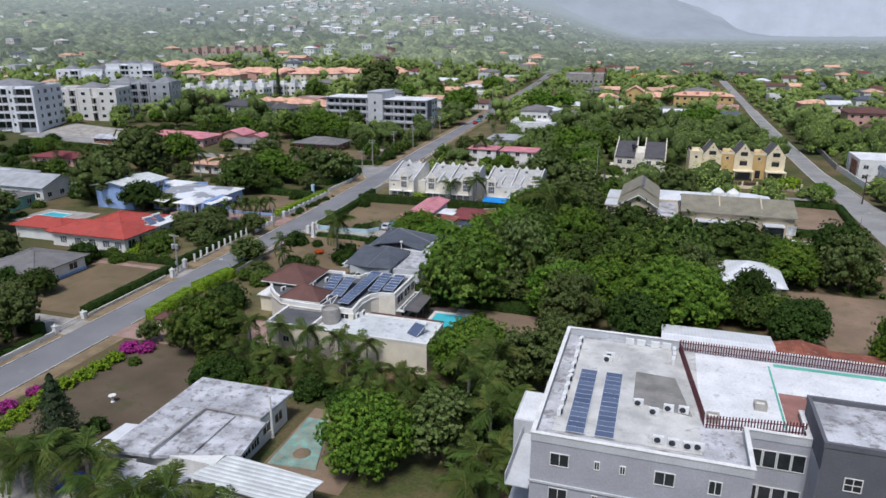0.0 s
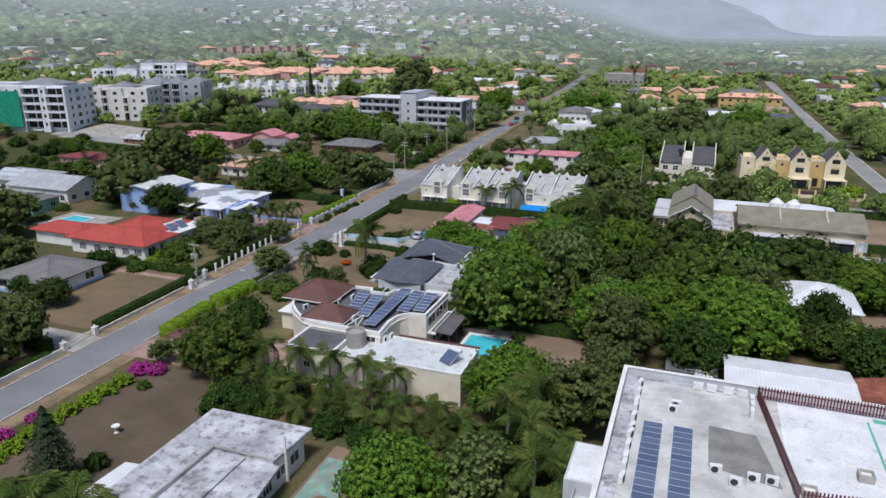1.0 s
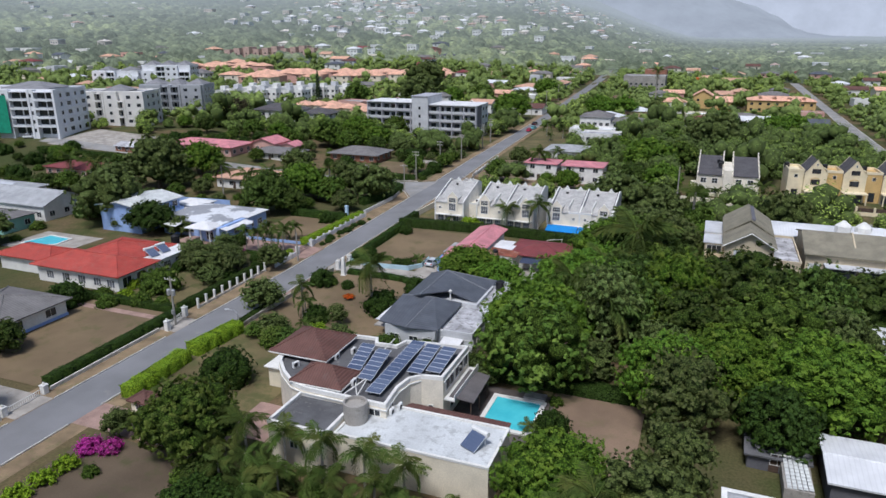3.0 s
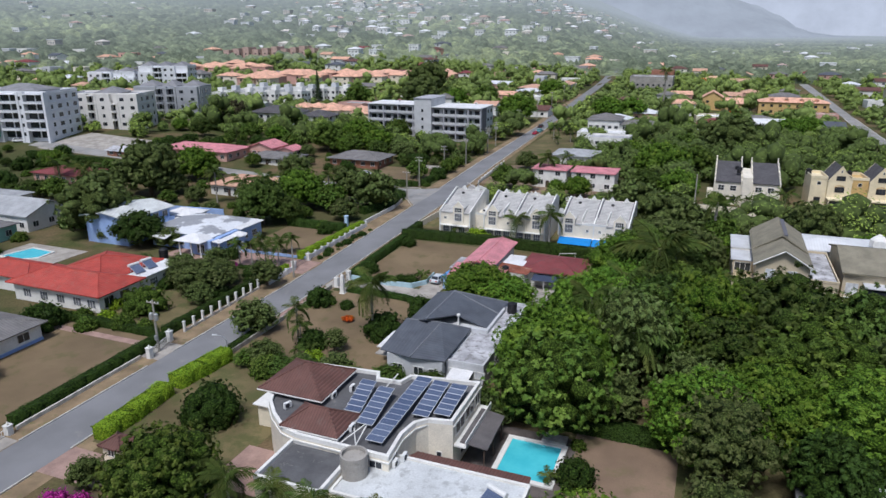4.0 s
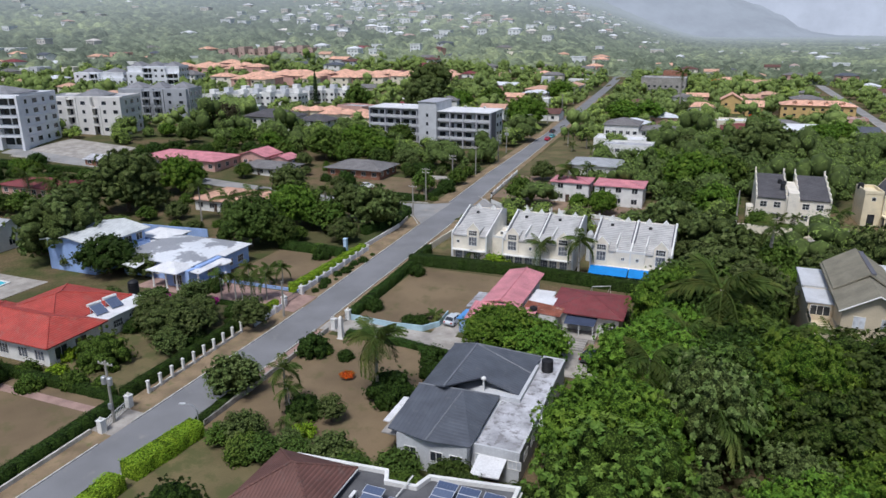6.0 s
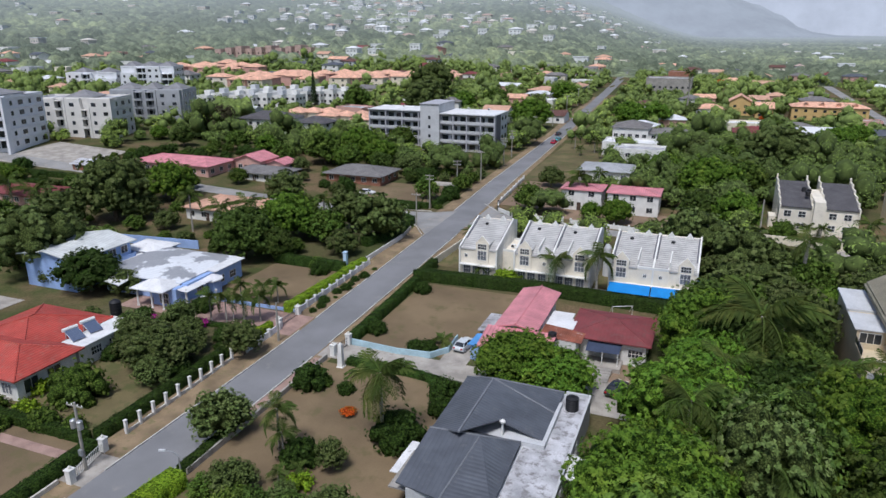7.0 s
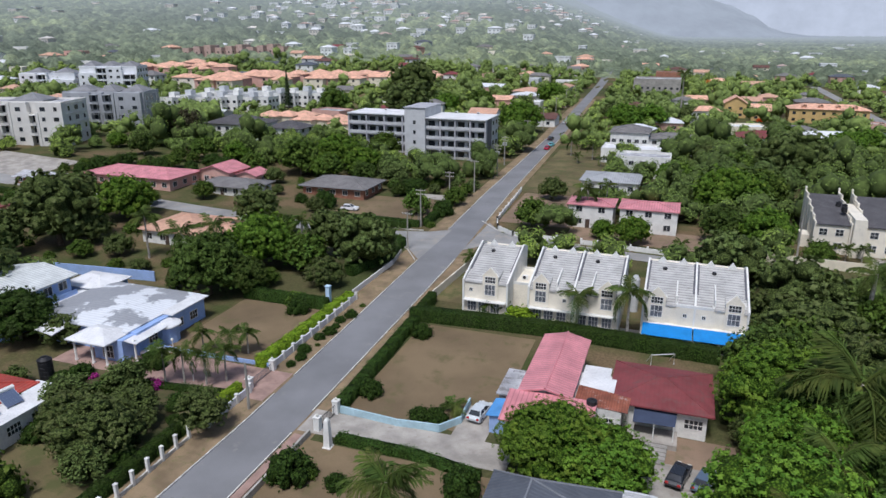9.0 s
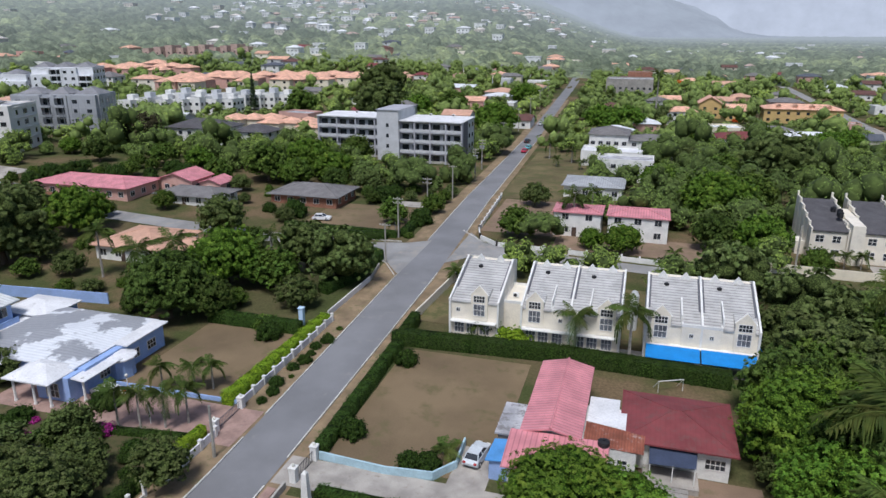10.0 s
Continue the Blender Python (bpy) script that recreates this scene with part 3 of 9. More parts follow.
strip("road_second", [((46.5, 640), (40, 640)), ((48.5, 434), (43.5, 434)), ((50.5, 315), (44.5, 315)), ((52.5, 255), (46.5, 255)), ((57, 214), (48.5, 218)), ((62, 180), (50, 180)), ((62, 120), (52, 120))][::-1], ASPHALT_OLD, "pale asphalt street with white kerbs", "road", 0.085, 8)
strip("road_hill", [((-398, 520), (-392, 523)), ((-467, 602), (-460, 606)), ((-544, 672), (-536, 677)), ((-566, 715), (-559, 718)), ((-640, 830), (-632, 835))], ASPHALT_OLD, "pale road climbing the hillside", "road", 0.5, 20)
for y0, l0, r0, y1, l1, r1 in [(a[0], a[1], a[2], b[0], b[1], b[2]) for a, b in zip(MAIN, MAIN[1:])][:5]:
    for x0, x1, cuts in ((l0, l1, ((76.5, 83), (103, 108), (146, 151), (200, 222))), (r0, r1, ((79, 84), (139, 144), (203, 230)))):
        edge = [y0] + [c for cut in cuts for c in cut if y0 < c < y1] + [y1]
        inside = [not any(a <= (p + q) / 2 <= b for a, b in cuts) for p, q in zip(edge, edge[1:])]
        for p, q, on in zip(edge, edge[1:], inside):
            if on and q - p > 1:
                at = [(x0 + (x1 - x0) * (v - y0) / (y1 - y0), v) for v in (p, q)]
                line_wall("kerb", at[0], at[1], 0.22, 0.16, KERB, "low worn white-painted concrete kerb", "kerb")
for a, b in (((48.5, 434), (50.5, 315)), ((50.5, 315), (52.6, 255)), ((52.6, 255), (56.5, 222)), ((43.4, 434), (44.4, 315)), ((44.4, 315), (46.4, 255)), ((46.4, 255), (48.4, 222))):
    line_wall("kerb", a, b, 0.15, 0.3, KERB, "white-painted concrete kerb", "kerb")
for a, b in (((-79.5, 215), (-74, 214.6)), ((-84.6, 231), (-79, 224.5)), ((-79, 224.5), (-60, 220)), ((-95, 219.5), (-112, 218.2)), ((-89.5, 200), (-93.5, 206)), ((-93.5, 206), (-100, 211.2))):
    line_wall("kerb", a, b, 0.22, 0.16, KERB, "low worn concrete kerb", "kerb")

keep_clear(-92.5, -60, -78, 262)
keep_clear(-96, 262, -82, 420)
keep_clear(-101, 420, -85, 500)
keep_clear(-105.5, 500, -87, 610)
keep_clear(-111.5, 610, -90, 720)
keep_clear(-250, 209, -88, 221)
keep_clear(-84, 209, 48, 222)
keep_clear(42, 150, 60, 290)
keep_clear(36, 290, 53, 440)
keep_clear(31, 440, 50, 640)
keep_clear(43, 100, 58, 150)
keep_clear(-104, 176, -92.5, 212)

TERRACE = plain("dark_terrace", (0.13, 0.11, 0.1), 0.85, 0.25, 0.6, 7, dirt=(0.2, 0.17, 0.14))
# plots: lawns, drives, yards
for x0, y0, x1, y1, m, label in (
        (-117, 84.5, -92.6, 111, LAWN, "dry brown lawn behind a clipped hedge"),
        (-112, 111.5, -92.6, 128, LAWN_GREEN, "dry patchy lawn with tracks"),
        (-124, 128, -92.6, 145, SCRUB, "scrubby lot with low shrubs"),
        (-109.5, 152, -93.2, 172, LAWN, "patchy lawn, bare in the middle"),
        (-79.3, 110.5, -56, 138.5, LAWN, "dry brown lawn with scattered shrubs"),
        (-77.3, 145.5, -59.5, 172.3, LAWN, "bare brown yard enclosed by a hedge"),
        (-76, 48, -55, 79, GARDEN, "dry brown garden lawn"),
        (-79.5, 86, -61, 109, LAWN_GREEN, "patchy garden lawn beside the drive"),
        (-27.5, 92, -16, 110, SOIL, "bare earth behind the pool"),
        (-118, 197, -95.5, 209.5, LAWN_GREEN, "thin lawn inside a clipped hedge"),
        (-122, 223, -97, 246, LAWN, "dry lawn in front of a bungalow"),
        (-81, 232, -63, 262, SOIL, "pale bare yard"),
        (-83.5, 263, -62, 330, LAWN_GREEN, "thin dry grass plot"),
        (-64, 224, -28, 236, SOIL, "bare yard beside the side street"),
        (31, 176, 46.5, 206, SOIL, "bare sandy plot within a hedge"),
        (25, 108, 48, 136, SOIL, "sandy bare ground"),
        (-79, 182, -28, 205, LAWN_GREEN, "narrow lawn round the townhouses"),
        (-45, 145.5, -33, 153, SOIL, "bare earth yard by the steps"),
        (-244, 214.5, -213, 240, DRIVE, "dusty concrete yard by the building site")):
    patch("lawn", x0, y0, x1, y1, m, label)
    keep_clear(x0, y0, x1, y1)
for x0, y0, x1, y1, m, label in (
        (-122, 144, -88.0, 151.5, PAVERS, "reddish paved driveway"),
        (-117, 77.5, -87.6, 83.0, DRIVE, "pale concrete driveway"),
        (-92.4, 105, -87.4, 110.3, DRIVE, "pale worn concrete apron at the gate"),
        (-112, 107.8, -92.4, 109.2, PAVERS, "narrow pinkish garden path to the gate"),
        (-80.6, 139.8, -56, 144.6, DRIVE, "stained concrete drive curving to the house"),
        (-63.5, 143.5, -59.5, 151.5, DRIVE, "stained concrete parking bay"),
        (-49, 138.5, -34.5, 147.3, DRIVE, "pale concrete parking court"),
        (-80.5, 79.5, -60.5, 84.5, PAVERS, "pink paved drive into the villa"),
        (-62, 84.5, -53.5, 92, PAVERS, "pink paved forecourt of the villa"),
        (-38.4, 90.8, -27, 107, TERRACE, "dark stone pool terrace"),
        (-72.5, 176.5, -29, 181, DRIVE, "concrete terrace before the townhouses"),
        (-4, 214, 6, 232, DRIVE, "concrete drive between the houses"),
        (24, 155, 47, 172, DRIVE, "concrete parking court"),
        (-66, 40, -40, 49.5, DRIVE, "grey concrete drive under palms"),
        (-39.5, 55, -29, 70, SOIL, "worn earth beside the flat-roofed house"),
        (-108, 247, -96, 252, DRIVE, "driveway beside the bungalow")):
    patch("driveway", x0, y0, x1, y1, m, label, 0.075, "driveway")
    keep_clear(x0, y0, x1, y1)

# ---- common building forms ----


def rim(m, pts, z0, z1, t):
    """A wall of thickness t just inside a closed counter-clockwise outline, mitred at the corners."""
    k, inner = len(pts), []
    for i in range(k):
        p, a, b = Vector(pts[i]), Vector(pts[i - 1]), Vector(pts[(i + 1) % k])
        d0, d1 = (p - a).normalized(), (b - p).normalized()
        n0, n1 = Vector((-d0.y, d0.x)), Vector((-d1.y, d1.x))
        q = (n0 + n1) / max(0.35, 1 + n0.dot(n1))
        inner.append(tuple(p + q * t))
    n = len(m.v)
    for ring_pts, z in ((pts, z0), (pts, z1), (inner, z1), (inner, z0)):
        m.v += [(x, y, z) for x, y in ring_pts]
    for i in range(k):
        j = (i + 1) % k
        for s in range(4):
            e = (s + 1) % 4
            m.f.append((n + s * k + i, n + s * k + j, n + e * k + j, n + e * k + i))
    return m


def ac_unit(parent, x, y, z, rz=0):
    """An outdoor cooling unit: white case, dark fan grille, feet."""
    if "ac" not in WINDOWS:
        case = M().box(-0.45, -0.17, 0.08, 0.45, 0.17, 0.75).box(-0.4, -0.15, 0, -0.32, 0.15, 0.08).box(0.32, -0.15, 0, 0.4, 0.15, 0.08)
        fan = M().tube([(-0.1, -0.17, 0.41), (-0.1, -0.2, 0.41)], [0.28, 0.26], 14)
        WINDOWS["ac"] = case.mesh("cooling_unit", WHITE_BOX), fan.mesh("fan_grille", GRILLE)
    a, b = WINDOWS["ac"]
    ob = put("cooling_unit", a, None, x, y, z, rz) if parent is None else put("cooling_unit", a, parent, x, y, z, rz)
    g = new("fan_grille", b)
    g.parent = ob
    if parent is None:
        tagged(ob, "white outdoor cooling unit on the roof", "cooling unit", "cooling units")
    return ob


def black_tank(x, y, z, r=0.65, h=1.5, material=None, label="black ribbed plastic water tank on the roof"):
    t = thing("water_tank", x, y, z, label, "water tank")
    prof = [(r * 0.96, z), (r, z + 0.05)]
    for i in range(5):
        q = z + h * (0.1 + 0.17 * i)
        prof += [(r, q), (r * 0.95, q + 0.04), (r, q + 0.08)]
    prof += [(r, z + h * 0.9), (r * 0.5, z + h), (r * 0.3, z + h)]
    part("tank_body", M().lathe(x, y, prof, 14), material or BLACK, t)
    part("lid", M().lathe(x, y, [(r * 0.32, z + h), (r * 0.32, z + h + 0.08), (r * 0.2, z + h + 0.1)], 12), material or BLACK, t)
    return t


def solar_heater(x, y, z, rz=0):
    """A tilted blue collector with a white tank along its top."""
    t = thing("solar_water_heater", 0, 0, 0, "tilted blue solar water heater with white tank", "solar heater")
    part("collector", M().slab([(-1, -1, 0.25), (1, -1, 0.25), (1, 0.8, 1.3), (-1, 0.8, 1.3)], 0.1), COLLECTOR, t)
    part("tank", M().tube([(-1.1, 1.0, 1.4), (1.1, 1.0, 1.4)], [0.28, 0.28], 12), WHITE_BOX, t)
    part("stand", M().box(-0.9, 0.75, 0, -0.82, 0.83, 1.3).box(0.82, 0.75, 0, 0.9, 0.83, 1.3).box(-0.9, -0.95, 0, -0.82, -0.87, 0.25).box(0.82, -0.95, 0, 0.9, -0.87, 0.25), STEEL, t)
    t.matrix_basis = pose(x, y, z, 0, 0, rz)
    return t


def house(name, label, x0, y0, x1, y1, h, wall, roof, form="hip", rise=1.6, over=0.5, storeys=1, sides="SEW", far=False, category="house", group="", along="x", rz=0.0, base=None, margin=1.5, step=3.4, pane=None, cap=None, door=True, w=1.4, rim_mat=None, floor=3.0):
    """A plain dwelling: walls, roof of the given form with its capping, windows and a door."""
    g = base if base is not None else min(gz(x, y) for x in (x0, x1) for y in (y0, y1))
    t = thing(name, (x0 + x1) / 2, (y0 + y1) / 2, g, label, category, group)
    z = g + h
    walls = M().box(x0, y0, g - 0.6, x1, y1, z)
    if form == "gable":
        walls.gable_end(x0, y0, x1, y1, z, rise * 0.97, along)
    part("wall", walls, wall, t)
    if form == "hip":
        part("roof", M().hip(x0 - over, y0 - over, x1 + over, y1 + over, z, rise), roof, t)
        if not far:
            part("ridge_cap", M().hip_lines(x0 - over, y0 - over, x1 + over, y1 + over, z, rise), cap or roof, t)
    elif form == "gable":
        part("roof", M().gable(x0 - over, y0 - over, x1 + over, y1 + over, z, rise, along), roof, t)
        if not far:
            a, b = (((x0 - over, (y0 + y1) / 2), (x1 + over, (y0 + y1) / 2)) if along == "x" else (((x0 + x1) / 2, y0 - over), ((x0 + x1) / 2, y1 + over)))
            part("ridge_cap", M().tube([(*a, z + rise), (*b, z + rise)], [0.13, 0.13], 5), cap or roof, t)
    else:
        part("roof", M().box(x0 + 0.25, y0 + 0.25, z + 0.004, x1 - 0.25, y1 - 0.25, z + 0.1), roof, t)
        part("parapet", M().ring(x0, y0, x1, y1, z + 0.002, z + rise, 0.25), wall, t)
    glaze(t, x0, y0, x1, y1, g + 0.1, storeys, step, sides, w, 1.25, far, pane, rim_mat, floor)
    if door and not far:
        u = x0 + (x1 - x0) * 0.45
        put("door", M().box(-0.5, -0.06, 0, 0.5, 0.03, 2.05).mesh("door", TIMBER), t, u, y0, g + 0.1)
    if rz:
        t.rotation_euler = (0, 0, radians(rz))
    if margin is not None:
        # deeper clearing on the camera's side keeps far houses in its view
        keep_clear(x0 - margin, y0 - margin - (9 if y0 > 340 else 3 if y0 > 165 else 0), x1 + margin, y1 + margin)
    return t


# ---- the grey block with the roof terrace ----


def grey_block():
    g = gz(5, 65)
    t = thing("apartment_block", 5, 62, g, "grey rendered flat-roofed apartment block with parapet and roof terrace", "apartment building")
    roof = 12.4
    part("wall", M().prism([(-8.4, 51.5), (9.3, 51.5), (9.3, 57.6), (14.4, 57.6), (14.4, 54.2), (40, 54.2), (40, 74.6), (-8.4, 74.6)], g - 1, roof - 0.01), GREYW, t)
    part("parapet", rim(M(), [(-8.45, 51.45), (9.35, 51.45), (9.35, 57.55), (14.4, 57.55), (14.4, 62), (40, 62), (40, 74.65), (-8.45, 74.65)], roof - 0.01, 13.15, 0.28), GREYP, t, "pale grey parapet")
    part("coping", rim(M(), [(-8.5, 51.4), (9.4, 51.4), (9.4, 57.5), (14.4, 57.5), (14.4, 62), (40, 62), (40, 74.7), (-8.5, 74.7)], 13.152, 13.22, 0.4), WHITE, t)
    part("floor_band", M().box(-8.5, 51.38, 8.3, 9.42, 51.5, 8.5).box(-8.5, 51.38, 5.0, 9.42, 51.5, 5.2), GREYP, t)
    part("roof_slab", M().box(-8.15, 51.75, roof, 9.0, 74.3, roof + 0.03).box(9.0, 57.9, roof, 14.1, 74.3, roof + 0.03), ROOF_CONC, t, "stained pale concrete roof")
    part("raised_slab", M().box(-6.9, 53.3, roof + 0.032, 5.5, 73.2, roof + 0.2), plain("pale_screed", (0.55, 0.54, 0.51), 0.9, 0.25, 0.35, 7, dirt=(0.3, 0.28, 0.25), dirt_at=0.57), t, "worn off-white screed")
    part("dark_patch", M().prism([(-0.4, 60.4), (4.9, 59.2), (3.4, 66.4), (-0.4, 66.7)], roof + 0.204, roof + 0.21), plain("dark_screed", (0.24, 0.23, 0.21), 0.9, 0.25, 0.5, 8, dirt=(0.4, 0.38, 0.34)), t, "dark grey unfinished screed patch")
    part("terrace_slab", M().prism([(5.9, 58.0), (14.3, 58.0), (40, 62.4), (40, 73.2), (3.9, 73.2), (3.9, 70)], roof + 0.034, roof + 0.15), ROOF_WHITE, t, "white coated roof terrace")
    part("court_border", M().box(13.2, 72.2, roof + 0.154, 39, 72.9, roof + 0.162).box(12.6, 59.5, roof + 0.154, 12.8, 72.2, roof + 0.162), COURT_GREEN, t, "faded green court line")
    part("court_patch", M().box(12.9, 60.4, roof + 0.154, 17.8, 66.4, roof + 0.162), COURT_RED, t, "faded red court surface")
    tower = part("stair_tower", M().box(14.42, 54.15, g - 1, 40, 61.9, 14.6), CHARCOAL, t, "charcoal grey tower")
    part("tower_rim", M().ring(14.36, 54.1, 40.06, 61.96, 14.6, 15.05, 0.3), CHARCOAL, tower)
    part("tower_roof", M().box(14.7, 54.4, 14.602, 39.7, 61.6, 14.66), ROOF_CONC, tower, "stained white tower roof")
    part("side_annex", M().box(-11.6, 60, g - 1, -8.47, 66, 8.9), GREYP, t, "lower pale grey annex")
    part("annex_roof", M().box(-11.4, 60.2, 8.904, -8.7, 65.8, 8.96), ROOF_WHITE, t)
    part("fire_stair", M().box(-10.6, 51.5, 7.4, -8.5, 60, 7.5).box(-10.6, 51.5, 4.4, -8.5, 60, 4.5).box(-10.62, 51.5, 7.5, -10.56, 60, 8.5), GREYP, t)
    for x, w in ((-5.9, 1.5), (2.7, 1.5), (6.6, 0.9)):
        for z in (10.9, 7.4, 4.0):
            window(t, "S", x, 51.5, z, w, 1.15, 2, 1)
    for x in (-2.75, -0.65):
        for z in (11.0, 7.6, 4.2):
            window(t, "S", x, 51.5, z, 0.35, 0.7, 2, 1)
    for x in (10.2, 11.35, 12.5, 13.65):
        for z in (10.6, 7.0, 3.6):
            window(t, "S", x, 57.6, z, 0.95, 1.6, 1, 1)
    for x in (16.9, 22, 27):
        for z in (11.6, 8.4, 5.0):
            window(t, "S", x, 54.15, z, 1.2, 1.1, 2, 2)
    for y in (54, 58, 62, 67, 71):
        window(t, "W", -8.4, y, 10.5, 1.2, 1.1)
    # two tilted solar arrays, seven panels deep
    me = M().slab([(-0.82, -0.42, 0.0), (0.82, -0.42, 0.0), (0.82, 0.42, 0.06), (-0.82, 0.42, 0.06)], 0.05).mesh("solar_panel", SOLAR_SMALL)
    for x in (-4.95, -2.45):
        a = thing("solar_array", x, 59, roof + 0.2, "long array of blue solar panels on rails", "solar array", "roof solar arrays")
        part("rail", M().box(x - 0.5, 53.2, roof + 0.2, x - 0.42, 65.2, roof + 0.32).box(x + 0.42, 53.2, roof + 0.2, x + 0.5, 65.2, roof + 0.32), STEEL, a)
        for i in range(14):
            put("solar_panel", me, a, x, 53.6 + 0.86 * i, roof + 0.4)
    # slatted burgundy fences
    slat = M().box(-0.055, -0.02, 0, 0.055, 0.02, 1.25).mesh("slat", BURGUNDY)
    for (ax, ay), (bx, by) in (((3.8, 73.35), (34, 73.35)), ((3.8, 73.2), (5.8, 58.0)), ((5.9, 57.8), (14.2, 59.0))):
        f = thing("roof_fence", (ax + bx) / 2, (ay + by) / 2, roof + 0.15, "burgundy painted slatted fence round the terrace", "fence", "roof fences")
        d = math.dist((ax, ay), (bx, by))
        ang = math.degrees(math.atan2(by - ay, bx - ax))
        k = int(d / 0.26)
        for i in range(k):
            s = (i + 0.5) / k
            put("slat", slat, f, ax + (bx - ax) * s, ay + (by - ay) * s, roof + 0.18, ang)
        for z in (0.45, 1.1):
            part("rail", M().tube([(ax, ay, roof + z), (bx, by, roof + z)], [0.045, 0.045], 5), BURGUNDY, f)
    for x, y, rz in ((0.1, 59.7, 10), (1.5, 58.5, 0), (2.8, 59.5, 0), (4.1, 59.6, 0), (2.0, 53.9, 0), (3.2, 53.8, 0), (4.4, 53.7, 0), (5.2, 53.8, 0), (-1.4, 73.0, 180), (-0.2, 73.0, 180), (1.3, 73.0, 180), (2.5, 73.0, 180), (3.3, 72, 90), (3.3, 70.8, 90), (3.2, 69.6, 90), (-3.4, 67.9, 0), (-3.2, 68.8, 0)):
        ac_unit(None, x, y, roof + 0.2, rz)
    for i in range(11):
        ac_unit(None, -6.6, 56 + 1.55 * i + 0.3 * math.sin(i * 2.1), roof + 0.2, 80 + 9 * math.sin(i))
    for x, y in ((6.6, 59.2), (10.9, 62.8)):
        b = thing("roof_box", x, y, roof + 0.15, "small square skylight box with stone sides", "skylight")
        part("box", M().ring(x - 0.55, y - 0.5, x + 0.55, y + 0.5, roof + 0.15, roof + 0.8, 0.14), STONE, b)
        part("lid", M().box(x - 0.4, y - 0.36, roof + 0.5, x + 0.4, y + 0.36, roof + 0.6), WHITE, b)
    keep_clear(-11.9, 49, 42, 77)


grey_block()

# ---- the cream villa with solar roof and pool ----


def villa():
    g = gz(-50, 95)
    t = thing("villa", -50, 95, g, "cream two-storey villa with brown hip roofs and solar panels", "house")
    body = [(-52.8, 88.0), (-42.2, 87.8), (-42.6, 92.0), (-42.2, 94.4), (-41.2, 95.5), (-38.6, 96.0), (-38.6, 105.3), (-47.0, 104.0), (-47.6, 102.2), (-50.2, 102.0), (-50.8, 103.4), (-60.2, 102.6), (-61.0, 98.0), (-60.6, 95.4), (-59.4, 92.8), (-57.4, 90.6), (-54.9, 88.6)]
    part("wall", M().prism(body, g - 0.6, 5.25), IVORY, t)
    part("flat_roof", M().prism([(x * 0.995 - 0.25, y * 0.998 + 0.19) for x, y in body], 5.254, 5.3), ROOF_DARK, t, "dark felt flat roof")
    part("parapet", rim(M(), body, 5.252, 5.72, 0.38), WHITE, t, "thick white parapet")
    part("cornice", rim(M(), [(x + (0.12 if x > -50 else -0.12), y + (0.12 if y > 95 else -0.12)) for x, y in body], 4.9, 5.05, 0.12), WHITE, t)
    front = part("front_block", M().box(-53.4, 81.6, g - 0.6, -46.2, 87.9, 4.55), CREAM, t, "lower cream block")
    part("front_roof", M().box(-53.1, 81.9, 4.554, -46.5, 87.9, 4.6), ROOF_DARK, front)
    part("front_parapet", M().ring(-53.45, 81.55, -46.15, 88.3, 4.552, 4.98, 0.35), WHITE, front)
    annex = part("annex", M().box(-46.2, 83.0, g - 0.6, -28.8, 90.6, 3.95), CREAM, t, "cream annex with white flat roof")
    part("annex_roof", M().box(-45.9, 83.3, 3.954, -29.1, 90.3, 4.0), ROOF_STAIN, annex, "white coated flat roof with grey stains")
    part("annex_parapet", M().ring(-46.15, 82.95, -28.75, 90.65, 3.952, 4.2, 0.28), WHITE, annex)
    for (x0, y0, x1, y1, z, rise) in ((-61.7, 94.0, -53.3, 102.0, 6.15, 2.1), (-55.1, 88.5, -48.2, 93.4, 5.95, 1.55)):
        part("tower_wall", M().box(x0 + 0.9, y0 + 0.9, 5.2, x1 - 0.9, y1 - 0.9, z - 0.1), IVORY, t)
        hip = part("hip_roof", M().hip(x0, y0, x1, y1, z, rise), TILE_BROWN, t, "brown tiled hip roof")
        part("ridge_cap", M().hip_lines(x0, y0, x1, y1, z, rise, 0.12), TILE_BROWN_Y, hip)
        part("gutter", M().ring(x0 - 0.08, y0 - 0.08, x1 + 0.08, y1 + 0.08, z - 0.22, z - 0.1, 0.1), WHITE, hip)
    part("round_tank", M().lathe(-45.2, 86.4, [(1.35, 3.9), (1.35, 6.3), (1.15, 6.3), (1.15, 5.9), (0.05, 5.9)], 22), RAW, t, "round concrete water tank")
    part("tile_canopy", M().slab([(-41.8, 90.72, 3.85), (-29.0, 90.72, 3.85), (-29.2, 92.6, 3.6), (-41.2, 92.6, 3.6)], 0.14), TILE_BROWN, t, "brown tiled lean-to canopy")
    for x in (-40, -36.8, -33.6, -30.6):
        part("canopy_post", M().box(x - 0.1, 92.2, g, x + 0.1, 92.4, 3.5), CREAM, t)
    part("balcony", M().box(-38.58, 96.2, 2.55, -37.2, 105.2, 2.75).box(-37.3, 96.2, 2.752, -37.2, 105.2, 3.4), WHITE, t)
    per = part("pergola_roof", M().slab([(-38.1, 96.8, 2.9), (-35.0, 96.8, 2.6), (-35.2, 104.0, 2.6), (-38.1, 104.3, 2.9)], 0.12), plain("slate_canopy", (0.13, 0.12, 0.12), 0.8), t, "dark sloping terrace canopy")
    for y in (97.1, 100.4, 103.6):
        part("post", M().box(-35.5, y - 0.07, g, -35.36, y + 0.07, 2.55), TIMBER, per)
